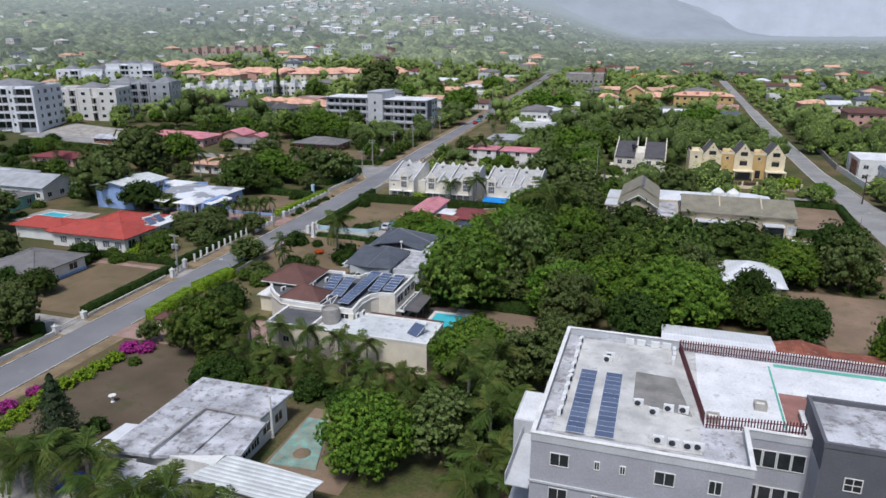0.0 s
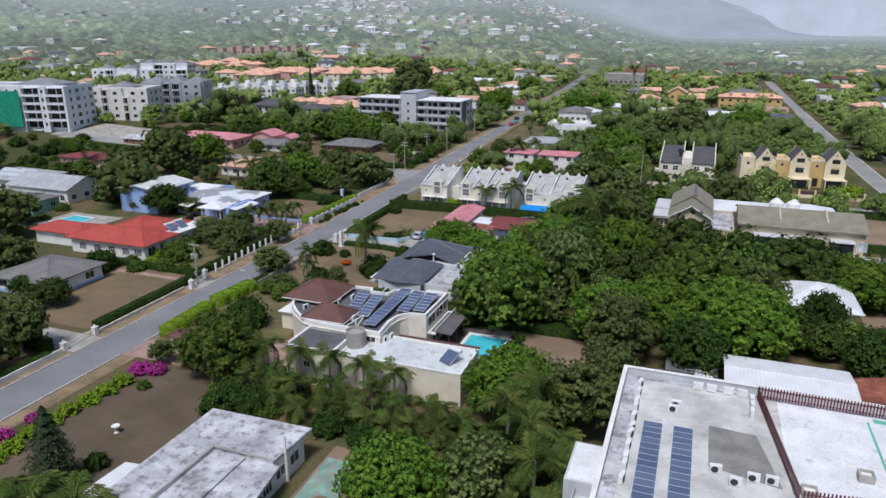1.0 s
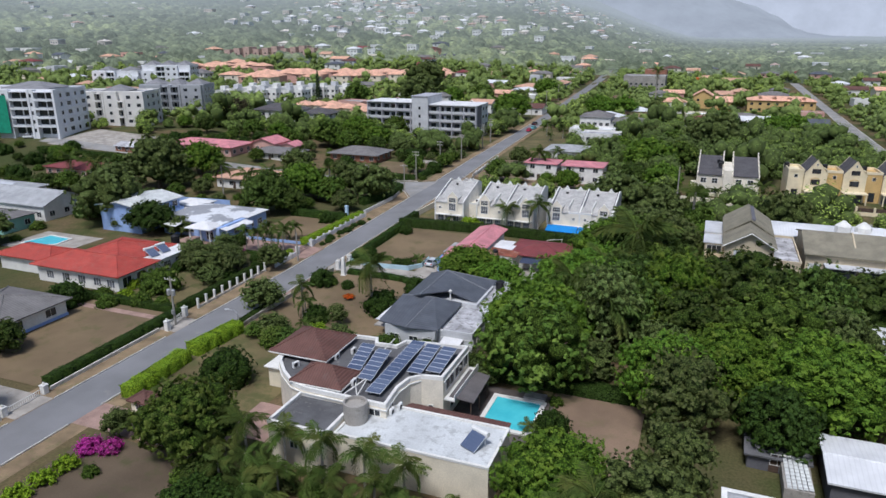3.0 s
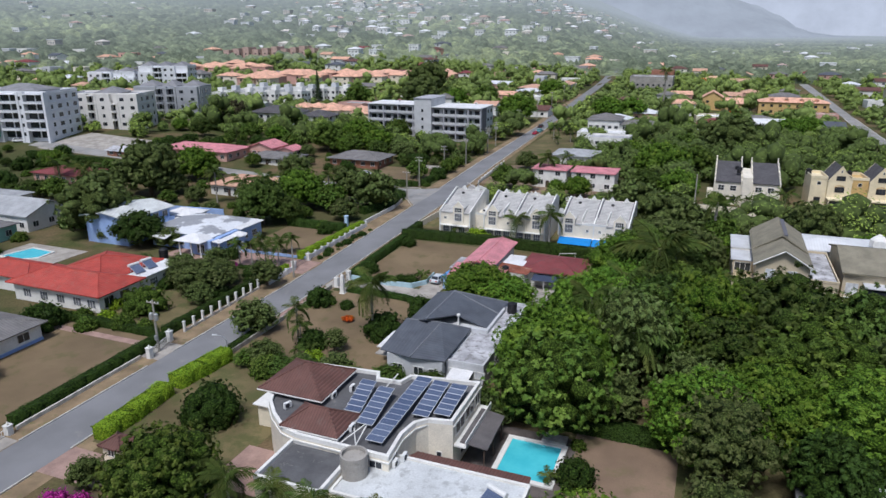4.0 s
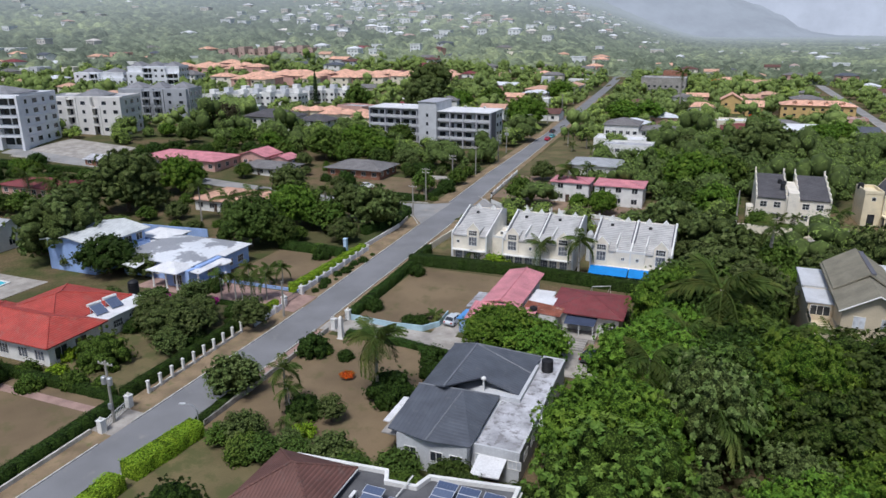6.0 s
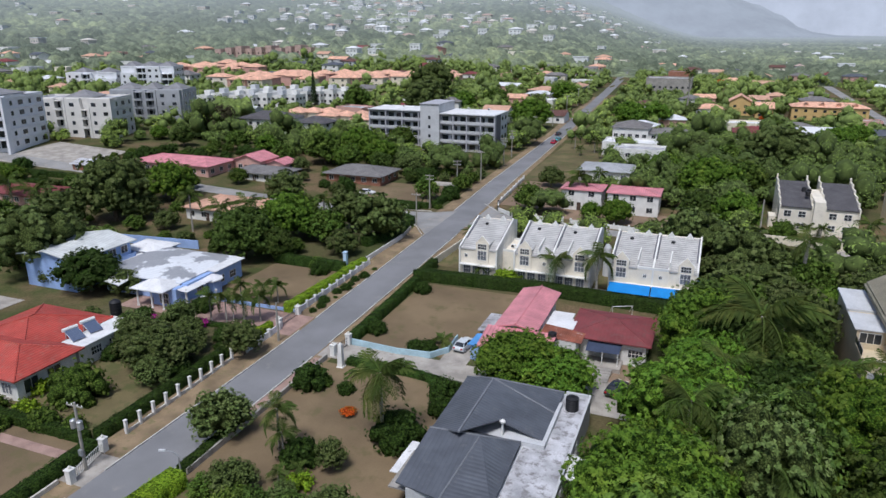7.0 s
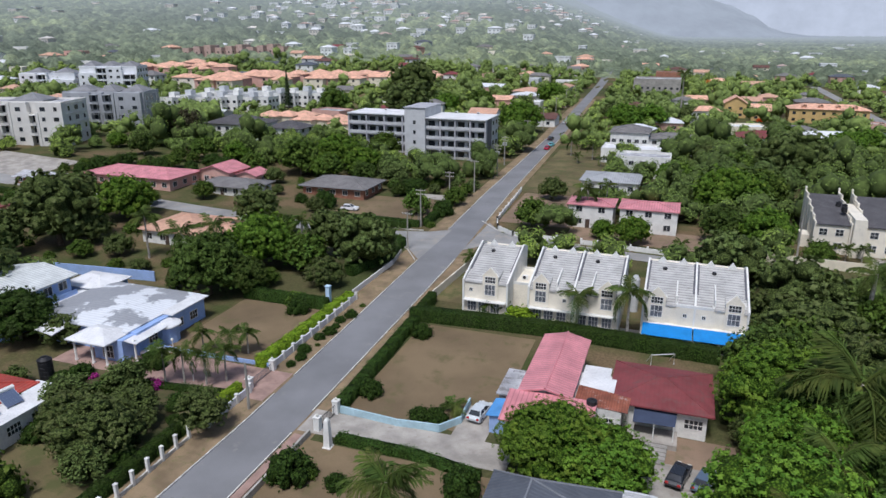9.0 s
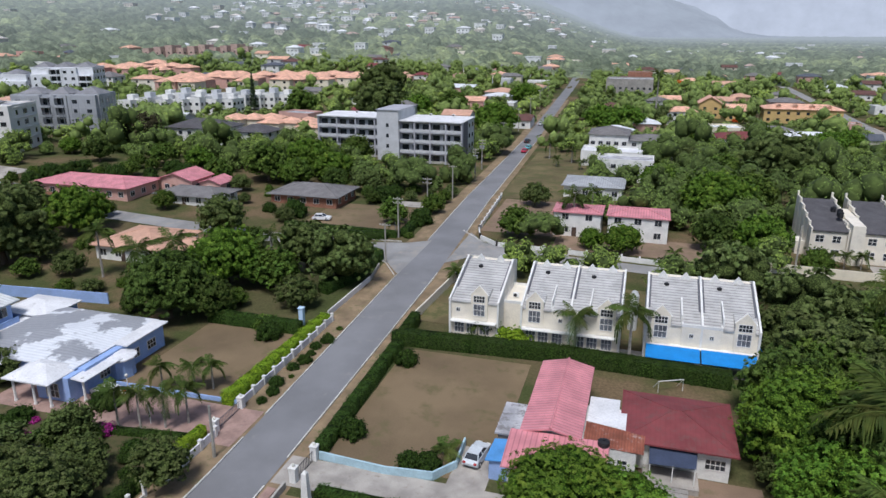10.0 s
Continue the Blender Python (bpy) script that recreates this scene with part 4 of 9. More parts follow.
    for x, y, side, z, w, h in ((-40.4, 95.7, "S", 1.2, 1.2, 1.3), (-38.6, 98.2, "E", 4.2, 2.6, 1.4), (-38.6, 101.4, "E", 4.2, 2.6, 1.4), (-38.6, 104, "E", 4.2, 1.2, 1.4), (-38.6, 100, "E", 1.3, 3.2, 2.0), (-50.2, 81.6, "S", 2.6, 0.9, 0.8), (-47.6, 81.6, "S", 2.9, 0.6, 0.6), (-53.4, 84.5, "W", 3.0, 1.6, 1.3), (-42.3, 89.4, "E", 4.6, 1.0, 0.9), (-43.6, 87.8, "S", 4.55, 1.3, 0.8)):
        window(t, side, x, y, z, w, h, 2, 1)
    part("porch", M().box(-63.5, 96, g, -60.9, 101, 2.6), CREAM, t)
    part("porch_roof", M().box(-63.9, 95.6, 2.604, -60.9, 101.4, 2.75), WHITE, t)
    # solar arrays
    me = M().slab([(-0.94, -0.48, 0.0), (0.94, -0.48, 0.0), (0.94, 0.48, 0.1), (-0.94, 0.48, 0.1)], 0.05).mesh("solar_panel", SOLAR)
    for x, y, k, lean in ((-49.4, 94.2, 6, -0.16), (-47.0, 92.4, 7, -0.1), (-44.6, 89.9, 13, 0.02), (-42.2, 96.0, 7, -0.02), (-40.1, 97.0, 6, 0.0)):
        a = thing("solar_array", x, y + k / 2, 5.3, "tilted array of blue solar panels on frames", "solar array", "villa solar arrays")
        for dx in (-0.6, 0.6):
            part("rail", M().tube([(x + dx - lean * 0, y - 0.5, 5.85), (x + dx + lean * (k - 1), y + 0.99 * (k - 1) + 0.5, 6.45 if k < 10 else 6.6)], [0.04, 0.04], 5), STEEL, a)
            part("leg", M().box(x + dx + lean * (k - 1) - 0.03, y + k - 1.2, 5.3, x + dx + lean * (k - 1) + 0.03, y + k - 1.14, 6.45).box(x + dx - 0.03, y, 5.3, x + dx + 0.03, y + 0.06, 5.85), STEEL, a)
        for i in range(k):
            put("solar_panel", me, a, x + lean * i, y + 0.99 * i, 5.93 + (0.6 if k < 10 else 0.75) * i / k)
    for a, b in (((-47.8, 88.5, 5.6), (-46.6, 91.6, 6.2)), ((-46, 87.9, 5.7), (-46.4, 91.4, 6.2)), ((-48.8, 92.9, 5.6), (-46.2, 88.6, 5.6)), ((-48.6, 100.2, 5.5), (-47.9, 102.4, 6.4))):
        part("white_pipe", M().tube([a, b], [0.07, 0.07], 6), WHITE, t)
    for x, y, z, rz in ((-53.2, 96.4, 5.3, 90), (-52.0, 98.6, 5.3, 90), (-56.8, 92.6, 5.3, 70), (-48.0, 91.2, 5.3, 90), (-46.0, 83.9, 2.6, 90), (-42.0, 88.9, 3.98, 90), (-41.6, 90.2, 3.98, 90)):
        ac_unit(t, x, y, z, rz)
    solar_heater(-31.4, 86.2, 4.0, -25)
    # pool
    p = thing("swimming_pool", -31.4, 101, gz(-31, 101), "turquoise rectangular swimming pool with pale coping", "swimming pool")
    gp = gz(-31, 101) + 0.06
    part("coping", M().ring(-34.9, 96.9, -27.9, 105.1, gp, gp + 0.22, 0.6), WHITE, p)
    part("water", M().box(-34.3, 97.5, gp, -28.5, 104.5, gp + 0.1), WATER, p)
    part("ladder", M().tube([(-28.6, 99, gp + 0.1), (-28.3, 99, gp + 0.9), (-27.9, 99, gp + 0.2)], [0.03] * 3, 6).tube([(-28.6, 99.5, gp + 0.1), (-28.3, 99.5, gp + 0.9), (-27.9, 99.5, gp + 0.2)], [0.03] * 3, 6), STEEL, p)
    part("spillway", M().box(-31.0, 105.1, gp, -28.2, 106.6, gp + 0.5), STONE, p)
    keep_clear(-64.5, 79.5, -27, 107)


villa()

# ---- the weathered flat-roofed bungalow ----


def bungalow():
    g = gz(-47, 58)
    t = thing("flat_roofed_bungalow", -47, 58, g, "white bungalow with weathered grey concrete slab roof", "house")
    z = 2.75
    part("wall", M().box(-53.2, 51.6, g - 0.5, -41.4, 66.2, z).box(-54.4, 50.6, g - 0.5, -50.6, 51.58, z - 0.6), WHITE, t)
    part("roof_slab", M().prism([(-53.9, 50.0), (-48.8, 50.6), (-48.8, 60.6), (-41.4, 60.4), (-40.9, 67.3), (-54.0, 67.0)], z, z + 0.35), ROOF_CONC, t, "streaked grey concrete roof slab")
    part("lower_slab", M().prism([(-48.78, 51.0), (-39.7, 54.0), (-40.6, 60.38), (-48.78, 60.58)], z - 0.35, z + 0.02), ROOF_CONC, t)
    part("slab_lip", M().box(-48.8, 60.42, z + 0.35, -41.3, 60.7, z + 0.44).box(-49.1, 51.0, z + 0.35, -48.8, 60.7, z + 0.44), RAW, t)
    part("ridge_slab", M().box(-46.4, 52.4, z + 0.022, -44.6, 60.2, z + 0.28), ROOF_CONC, t)
    part("porch_slab", M().prism([(-56.8, 49.4), (-53.95, 49.7), (-54.0, 56.1), (-56.4, 55.8)], z - 0.5, z - 0.3), METAL_WHITE_X, t, "pale sheet porch roof")
    part("sheet_roof", M().slab([(-43.0, 49.2, z - 0.1), (-30.6, 48.4, z - 0.45), (-29.6, 53.2, z - 0.45), (-41.0, 53.9, z - 0.1)], 0.12), METAL_WHITE, t, "pale green-white ribbed sheet roof")
    part("sheet_wall", M().box(-42.4, 49.4, g - 0.4, -30.6, 52.6, z - 0.62), WHITE, t)
    part("south_slab", M().box(-52.0, 45.8, z - 0.75, -42.9, 50.2, z - 0.5), ROOF_CONC, t)
    part("south_wall", M().box(-51.5, 46.2, g - 0.4, -43.2, 50.0, z - 0.76), WHITE, t)
    for y in (55.4, 57.2, 59.0):
        window(t, "E", -41.4, y, 1.0, 1.5, 1.6, 3, 1, PANE, GREYP)
    for y in (61.5, 64.2):
        window(t, "E", -41.4, y, 1.2, 1.6, 1.2, 2)
    window(t, "W", -54.4, 53, 1.0, 1.4, 1.2)
    p = thing("turquoise_slab", -36, 63, gz(-36, 63) + 0.06, "faded turquoise painted slab with leaf litter", "yard slab")
    part("slab", M().prism([(-39.0, 57.6), (-33.2, 58.0), (-36.4, 67.6), (-39.2, 67.6)], gz(-36, 63) + 0.05, gz(-36, 63) + 0.2), TURQ, p)
    part("debris_heap", M().lathe(-36.2, 60.4, [(1.1, gz(-36, 60) + 0.2), (0.8, gz(-36, 60) + 0.4), (0.2, gz(-36, 60) + 0.55)], 9), SOIL, p)
    keep_clear(-58, 44.5, -29, 69.5)


bungalow()

# ---- the grey hip-roofed house ----


def grey_house():
    g = gz(-48, 122)
    t = thing("hip_roofed_house", -48, 122, g, "grey house with blue-grey sheet metal hip roofs", "house")
    z = 3.7
    part("wall", M().box(-54.6, 123.5, g - 0.5, -43.6, 132.8, z).box(-54.2, 112.2, g - 0.5, -46.2, 123.4, z - 0.1), GREYP, t)
    cap = plain("ridge_grey", (0.2, 0.21, 0.23), 0.6)
    top, north, crook = (-51.6, 119.6, 5.9), (-51.6, 131.6, 5.9), (-49.6, 120.6, 5.3)
    main = part("roof", M().slab([(-55.6, 122.4, 3.9), top, north, (-55.8, 134.4, 3.9)], 0.14), METAL_GREY_Y, t, "blue-grey ribbed sheet hip roof")
    part("east_slope", M().slab([top, (-48.8, 124.4, 5.08), (-44.0, 124.4, 3.7), (-44.0, 130.2, 3.7), north], 0.14), METAL_GREY_Y, main)
    part("hip_end", M().slab([north, (-44.0, 130.2, 3.7), (-43.9, 135.2, 3.7)], 0.14), METAL_GREY_Y, main)
    part("north_slope", M().slab([north, (-43.9, 135.2, 3.7), (-55.8, 134.4, 3.9)], 0.14), METAL_GREY, main)
    part("ridge_cap", M().tube([top, north], [0.13, 0.13], 5).tube([north, (-44.0, 130.2, 3.75)], [0.1, 0.1], 5).tube([north, (-43.9, 135.2, 3.75)], [0.1, 0.1], 5).tube([north, (-55.8, 134.4, 3.95)], [0.1, 0.1], 5), cap, main)
    front = part("front_roof", M().slab([(-55.2, 120.8, 4.9), (-55.4, 112.6, 3.75), (-50.6, 111.6, 3.8), crook], 0.14), METAL_GREY, t, "ribbed blue-grey front roof slope")
    part("front_slope", M().slab([crook, (-50.6, 111.6, 3.8), (-45.8, 112.2, 3.78), (-46.0, 123.2, 3.78)], 0.14), METAL_GREY_Y, front)
    part("rear_slope", M().slab([crook, (-46.0, 123.2, 3.78), (-55.2, 123.4, 4.0), (-55.2, 120.8, 4.9)], 0.14), METAL_GREY, front)
    part("ridge_cap", M().tube([(-55.2, 120.8, 4.95), crook], [0.1, 0.1], 5).tube([crook, (-50.6, 111.6, 3.85)], [0.1, 0.1], 5).tube([crook, (-46.0, 123.2, 3.83)], [0.1, 0.1], 5), cap, front)
    part("gable_wall", M().wedge([(-55.1, 112.9, 3.5), (-55.1, 120.8, 3.5), (-55.1, 120.8, 4.75), (-55.1, 112.9, 3.6)], (0.2, 0, 0)), GREYP, t)
    part("flat_wing", M().box(-46.1, 113.4, g - 0.5, -40.9, 136.0, 3.1), GREYP, t)
    part("flat_roof", M().box(-45.8, 113.7, 3.104, -41.2, 124.3, 3.16).box(-43.8, 124.3, 3.104, -41.2, 135.7, 3.16), ROOF_CONC, t)
    part("parapet", M().box(-46.15, 113.35, 3.102, -40.85, 113.6, 3.5).box(-41.1, 113.6, 3.102, -40.85, 136.0, 3.5).box(-43.8, 135.8, 3.102, -41.1, 136.05, 3.5), GREYP, t)
    part("corner_slab", M().box(-56.4, 113.0, 2.6, -53.4, 119.4, 2.75), RAW, t, "bare concrete corner roof")
    part("porch_roof", M().box(-57.4, 115.5, 2.4, -54.7, 121.2, 2.5), ROOF_WHITE, t)
    part("side_canopy", M().slab([(-40.85, 120.5, 2.6), (-39.0, 120.5, 2.2), (-39.0, 124.8, 2.2), (-40.85, 124.8, 2.6)], 0.08), ROOF_WHITE, t)
    part("white_lean_to", M().slab([(-45.2, 110.2, 2.1), (-42.2, 110.4, 2.1), (-42.2, 113.3, 2.5), (-45.2, 113.3, 2.5)], 0.1), ROOF_WHITE, t)
    for x in (-45.0, -43.0, -41.4):
        window(t, "S", x, 113.4, 1.9, 1.3, 0.9, 3, 1, PANE_PALE)
    for x in (-52.6, -49.6, -47.4):
        window(t, "S", x, 112.2, 1.7, 1.3, 1.1, 2)
    for y in (116, 119, 122, 127):
        window(t, "E", -40.9, y, 1.8, 1.3, 1.0, 3, 1)
    for y in (113.6, 121.5, 126, 130):
        window(t, "W", -54.6 if y > 123 else -54.2, y, 1.7, 1.4, 1.2)
    black_tank(-42.5, 132.6, 3.17, 0.75, 1.7)
    part("roof_vent", M().lathe(-48.2, 123.9, [(0.12, 3.6), (0.12, 5.2), (0.3, 5.25), (0.3, 5.45), (0.1, 5.6)], 10), WHITE, t)
    keep_clear(-58, 109.5, -37.5, 136)


grey_house()

# ---- the pink and maroon roofed house ----


def pink_house():
    g = gz(-48, 155)
    t = thing("pink_roofed_house", -48, 156, g, "white house with pink sheet roof and maroon wing", "house")
    part("wall", M().box(-56.4, 150.4, g - 0.5, -51.4, 165.2, 4.0).box(-57.4, 145.0, g - 0.5, -48.6, 150.3, 3.2).box(-51.3, 150.4, g - 0.5, -45.4, 158.6, 3.1), WHITE, t)
    part("pink_roof", M().gable(-57.1, 149.6, -50.8, 166.0, 4.2, 0.75, "y"), METAL_PINK_Y, t, "pink ribbed sheet gable roof")
    part("gable_wall", M().gable_end(-56.4, 150.4, -51.4, 165.2, 4.0, 0.7, "y"), WHITE, t)
    part("pink_lean_to", M().slab([(-58.0, 144.3, 3.3), (-48.1, 144.9, 3.3), (-48.0, 149.9, 4.25), (-58.0, 149.7, 4.25)], 0.12), METAL_PINK, t, "pink ribbed sheet lean-to")
    part("ridge_cap", M().tube([(-53.95, 149.6, 4.97), (-53.95, 166, 4.97)], [0.14, 0.14], 6), METAL_PINK, t)
    part("white_flat_roof", M().prism([(-50.7, 154.6), (-47.4, 154.6), (-47.4, 153.0), (-44.7, 153.0), (-44.7, 157.6), (-47.4, 157.6), (-47.4, 160.4), (-50.7, 160.4)], 3.104, 3.3), ROOF_WHITE, t)
    part("rusty_roof", M().slab([(-50.7, 150.5, 3.35), (-44.7, 150.3, 3.2), (-44.6, 153.6, 3.4), (-50.7, 154.5, 3.55)], 0.06), RUST, t, "rusted corrugated sheets")
    part("maroon_wall", M().box(-45.3, 153.2, g - 0.5, -36.2, 162.6, 3.0), WHITE, t)
    hip = part("maroon_roof", M().hip(-47.2, 152.5, -35.5, 163.3, 3.15, 1.3), METAL_MAROON, t, "faded maroon hip roof")
    part("ridge_cap", M().hip_lines(-47.2, 152.5, -35.5, 163.3, 3.15, 1.3, 0.06), METAL_MAROON, hip)
    part("awning", M().slab([(-44.1, 150.6, 2.2), (-39.6, 150.8, 2.2), (-39.4, 153.1, 2.7), (-44.1, 153.1, 2.7)], 0.06), NAVY, t, "navy patio awning")
    part("patio", M().box(-44.6, 150.0, g - 0.2, -39.2, 153.18, g + 0.55), DRIVE, t)
    for x in (-44.0, -41.8, -39.7):
        part("awning_post", M().box(x - 0.05, 150.7, g + 0.55, x + 0.05, 150.8, 2.2), WHITE, t)
    part("blue_lean_to", M().slab([(-60.0, 146.4, 2.2), (-58.05, 146.4, 2.4), (-58.0, 150.5, 2.4), (-59.8, 150.5, 2.2)], 0.08), plain("blue_sheet", (0.1, 0.3, 0.62), 0.6), t)
    part("lean_to_wall", M().box(-59.6, 146.7, g - 0.4, -57.45, 150.2, 2.1), BLUE, t)
    part("rubble_slab", M().box(-60.0, 151.2, 2.3, -57.15, 157.8, 2.5), ROOF_CONC, t, "stained old concrete slab")
    part("rubble_wall", M().box(-59.7, 151.5, g - 0.4, -57.2, 157.5, 2.29), RAW, t)
    window(t, "S", -37.6, 153.2, 1.5, 1.9, 1.1, 4, 2)
    window(t, "S", -46.7, 150.4, 1.6, 0.9, 1.0, 2, 2)
    window(t, "E", -36.2, 157, 1.5, 1.5, 1.1, 2)
    for y in (152.5, 156.5, 161):
        window(t, "W", -56.4, y, 1.9, 1.4, 1.1)
    st = thing("garden_steps", -42, 148.6, g, "broad weathered concrete garden steps", "steps")
    for i in range(5):
        part("step", M().box(-43.6 - 0.1 * i, 146.8 + 0.62 * i, g - 0.2, -40.4 + 0.05 * i, 147.42 + 0.62 * i, g + 0.12 + 0.1 * i), RAW, st)
    black_tank(-48.6, 149.5, 3.4, 0.6, 1.3)
    goal = thing("swing_frame", -41.4, 170.6, gz(-41, 171), "small white metal goal frame on the grass", "goal")
    gg = gz(-41, 171)
    part("frame_bar", M().tube([(-43, 170, gg), (-43, 170, gg + 1.6), (-40, 171.4, gg + 1.6), (-40, 171.4, gg)], [0.06] * 4, 6), WHITE, goal)
    part("back_bar", M().tube([(-43, 170, gg + 1.6), (-43.6, 171.2, gg)], [0.04] * 2, 5).tube([(-40, 171.4, gg + 1.6), (-40.6, 172.6, gg)], [0.04] * 2, 5), WHITE, goal)
    keep_clear(-61, 143.5, -34, 173.5)


pink_house()

# ---- white townhouses ----


def townhouses():
    """Three stepped terraces: tiled slopes between raised party walls, gabled dormers, gablets on the ridge."""
    for bi, (x0, x1, units) in enumerate(((-72.8, -65.6, 1), (-62.2, -48.4, 2), (-45.0, -30.6, 2))):
        g = gz((x0 + x1) / 2, 184)
        t = thing("townhouse_block", (x0 + x1) / 2, 184, g, ("white townhouse", "pair of white townhouses", "pair of blue-awninged white townhouses")[bi] + " with pale tiled slopes, gabled dormers", "townhouse", "terrace of townhouses")
        yf, yr, yb, ze, zr = 179.0, 189.6, 192.5, 5.6, 8.7
        part("wall", M().box(x0, yf, g - 0.5, x1, yb, ze - 0.1), IVORY, t)
        part("rear_wall", M().box(x0, yr - 0.1, ze - 0.1, x1, yb, zr - 0.6), IVORY, t)
        part("roof", M().slab([(x0, yf - 0.15, ze), (x1, yf - 0.15, ze), (x1, yr, zr), (x0, yr, zr)], 0.2), TILE_WHITE, t, "pale tiled roof slope")
        part("rear_roof", M().slab([(x0, yr, zr), (x1, yr, zr), (x1, yb + 0.2, zr - 1.2), (x0, yb + 0.2, zr - 1.2)], 0.15), TILE_WHITE, t)
        w = (x1 - x0) / units
        for i in range(units + 1):
            x = x0 + w * i
            for dx in ((-0.14,) if 0 < i < units else (0.0,)):
                part("party_wall", M().wedge([(x - 0.14, yf - 0.35, g), (x - 0.14, yf - 0.35, ze + 0.35), (x - 0.14, yr + 0.2, zr + 0.45), (x - 0.14, yb + 0.1, zr - 0.5), (x - 0.14, yb + 0.1, g)], (0.28, 0, 0)), WHITE, t)
                for q in ((x + 0.16, x + 0.42), (x - 0.42, x - 0.16)):
                    if x0 < sum(q) / 2 < x1:
                        part("flashing", M().slab([(q[0], yf + 3.0, ze + 1.0), (q[1], yf + 3.0, ze + 1.0), (q[1], yr, zr + 0.08), (q[0], yr, zr + 0.08)], 0.05), CHARCOAL, t)
        for i in range(units):
            u0, u1 = x0 + w * i, x0 + w * (i + 1)
            left = i % 2 == 0
            dx = u0 + 1.9 if (left and units == 2) else (u1 - 1.9 if units == 2 else u0 + 4.2)
            if units == 1:
                dx = u0 + 4.4
            # gabled dormer
            d = part("gabled_front", M().wedge([(dx + 1.25, yf - 0.25, 2.8), (dx - 1.25, yf - 0.25, 2.8), (dx - 1.25, yf - 0.25, 6.8), (dx, yf - 0.25, 8.2), (dx + 1.25, yf - 0.25, 6.8)], (0, 0.55, 0)), IVORY, t)
            part("gable_coping", M().tube([(dx - 1.35, yf - 0.02, 6.7), (dx, yf - 0.02, 8.25), (dx + 1.35, yf - 0.02, 6.7)], [0.14] * 3, 5), WHITE, d)
            part("gable_back", M().slab([(dx - 1.25, yf + 0.3, 6.4), (dx + 1.25, yf + 0.3, 6.4), (dx + 1.25, yf + 3.4, 6.75), (dx - 1.25, yf + 3.4, 6.75)], 0.6), TILE_WHITE, d)
            window(d, "S", dx, yf - 0.25, 6.2, 1.6, 0.95, 4, 2)
            window(d, "S", dx, yf - 0.25, 4.5, 1.6, 1.7, 3, 2, PANE_GREY)
            # ground storey openings
            for k, q in enumerate((1.4, 3.2, 5.2)):
                if q < w - 0.8:
                    window(t, "S", u0 + q, yf, g + 1.35, 1.35, 1.8, 3, 2, PANE_GREY)
            # gablets on the ridge
            for q in (0.28, 0.72):
                gx = u0 + w * q
                part("gablet", M().wedge([(gx + 0.7, yr - 0.5, zr - 0.1), (gx - 0.7, yr - 0.5, zr - 0.1), (gx, yr - 0.5, zr + 0.85)], (0, 0.9, 0)), WHITE, t)
            part("roof_vent", M().lathe(u0 + w * 0.35, yr - 2.0, [(0.35, zr - 0.65), (0.35, zr - 0.35), (0.2, zr - 0.25)], 10), BLACK, t)
        if units == 2:
            # shared recess with low white box between the dormers
            m = (x0 + x1) / 2
            part("stair_box", M().box(m - 2.6, yf - 0.3, 2.6, m + 2.6, yf + 3.3, 5.5), IVORY, t)
            part("box_parapet", M().ring(m - 2.6, yf - 0.3, m + 2.6, yf + 3.3, 5.502, 5.9, 0.2), WHITE, t)
            for q in (m - 2.75, m + 2.55):
                part("box_wall", M().wedge([(q, yf + 0.4, 5.5), (q, yf + 5.4, 7.2), (q, yf + 5.4, 7.6), (q, yf + 0.4, 6.9)], (0.2, 0, 0)), WHITE, t)
            for q in (-1.3, 1.3):
                window(t, "S", m + q, yf - 0.3, 4.3, 0.45, 0.5, 2, 1)
            ac_unit(t, m + 0.3, yf + 2.2, 5.5, 0)
        else:
            part("link", M().box(x1, yf + 3.5, g - 0.4, x1 + 3.4, yb - 2, 4.6), IVORY, t)
            part("link_parapet", M().ring(x1, yf + 3.5, x1 + 3.4, yb - 2, 4.602, 5.0, 0.2), WHITE, t)
            ac_unit(t, x1 + 1.5, yf + 6, 4.65, 0)
            window(t, "S", x0 + 1.2, yf, 4.2, 0.5, 0.5, 2, 1)
        part("balcony", M().box(x0 + 0.2, yf - 1.0, 2.55, x1 - 0.2, yf - 0.02, 2.72), WHITE, t)
        if bi == 2:
            for k in range(2):
                a = x0 + 0.2 + 7.1 * k
                part("awning", M().slab([(a, yf - 3.6, 2.0), (a + 6.9, yf - 3.6, 2.0), (a + 6.9, yf - 1.02, 2.8), (a, yf - 1.02, 2.8)], 0.06), CANVAS, t, "bright blue canvas awning")
                for q in (a + 0.1, a + 3.4, a + 6.7):
                    part("awning_post", M().box(q - 0.04, yf - 3.5, g, q + 0.04, yf - 3.42, 1.95), WHITE, t)
            for k in range(3):
                part("side_awning", M().slab([(x1 + 0.15, yf + 0.6 + 2.2 * k, 3.4), (x1 + 0.8, yf + 0.6 + 2.2 * k, 2.7), (x1 + 0.8, yf + 2 + 2.2 * k, 2.7), (x1 + 0.15, yf + 2 + 2.2 * k, 3.4)], 0.06), CANVAS, t)
    black_tank(-46.8, 188.5, gz(-46.8, 188), 0.7, 6.2, GREYP, "tall pale grey tank beside the townhouses")
    keep_clear(-76, 174.5, -28, 196)


townhouses()

# ---- blue house ----


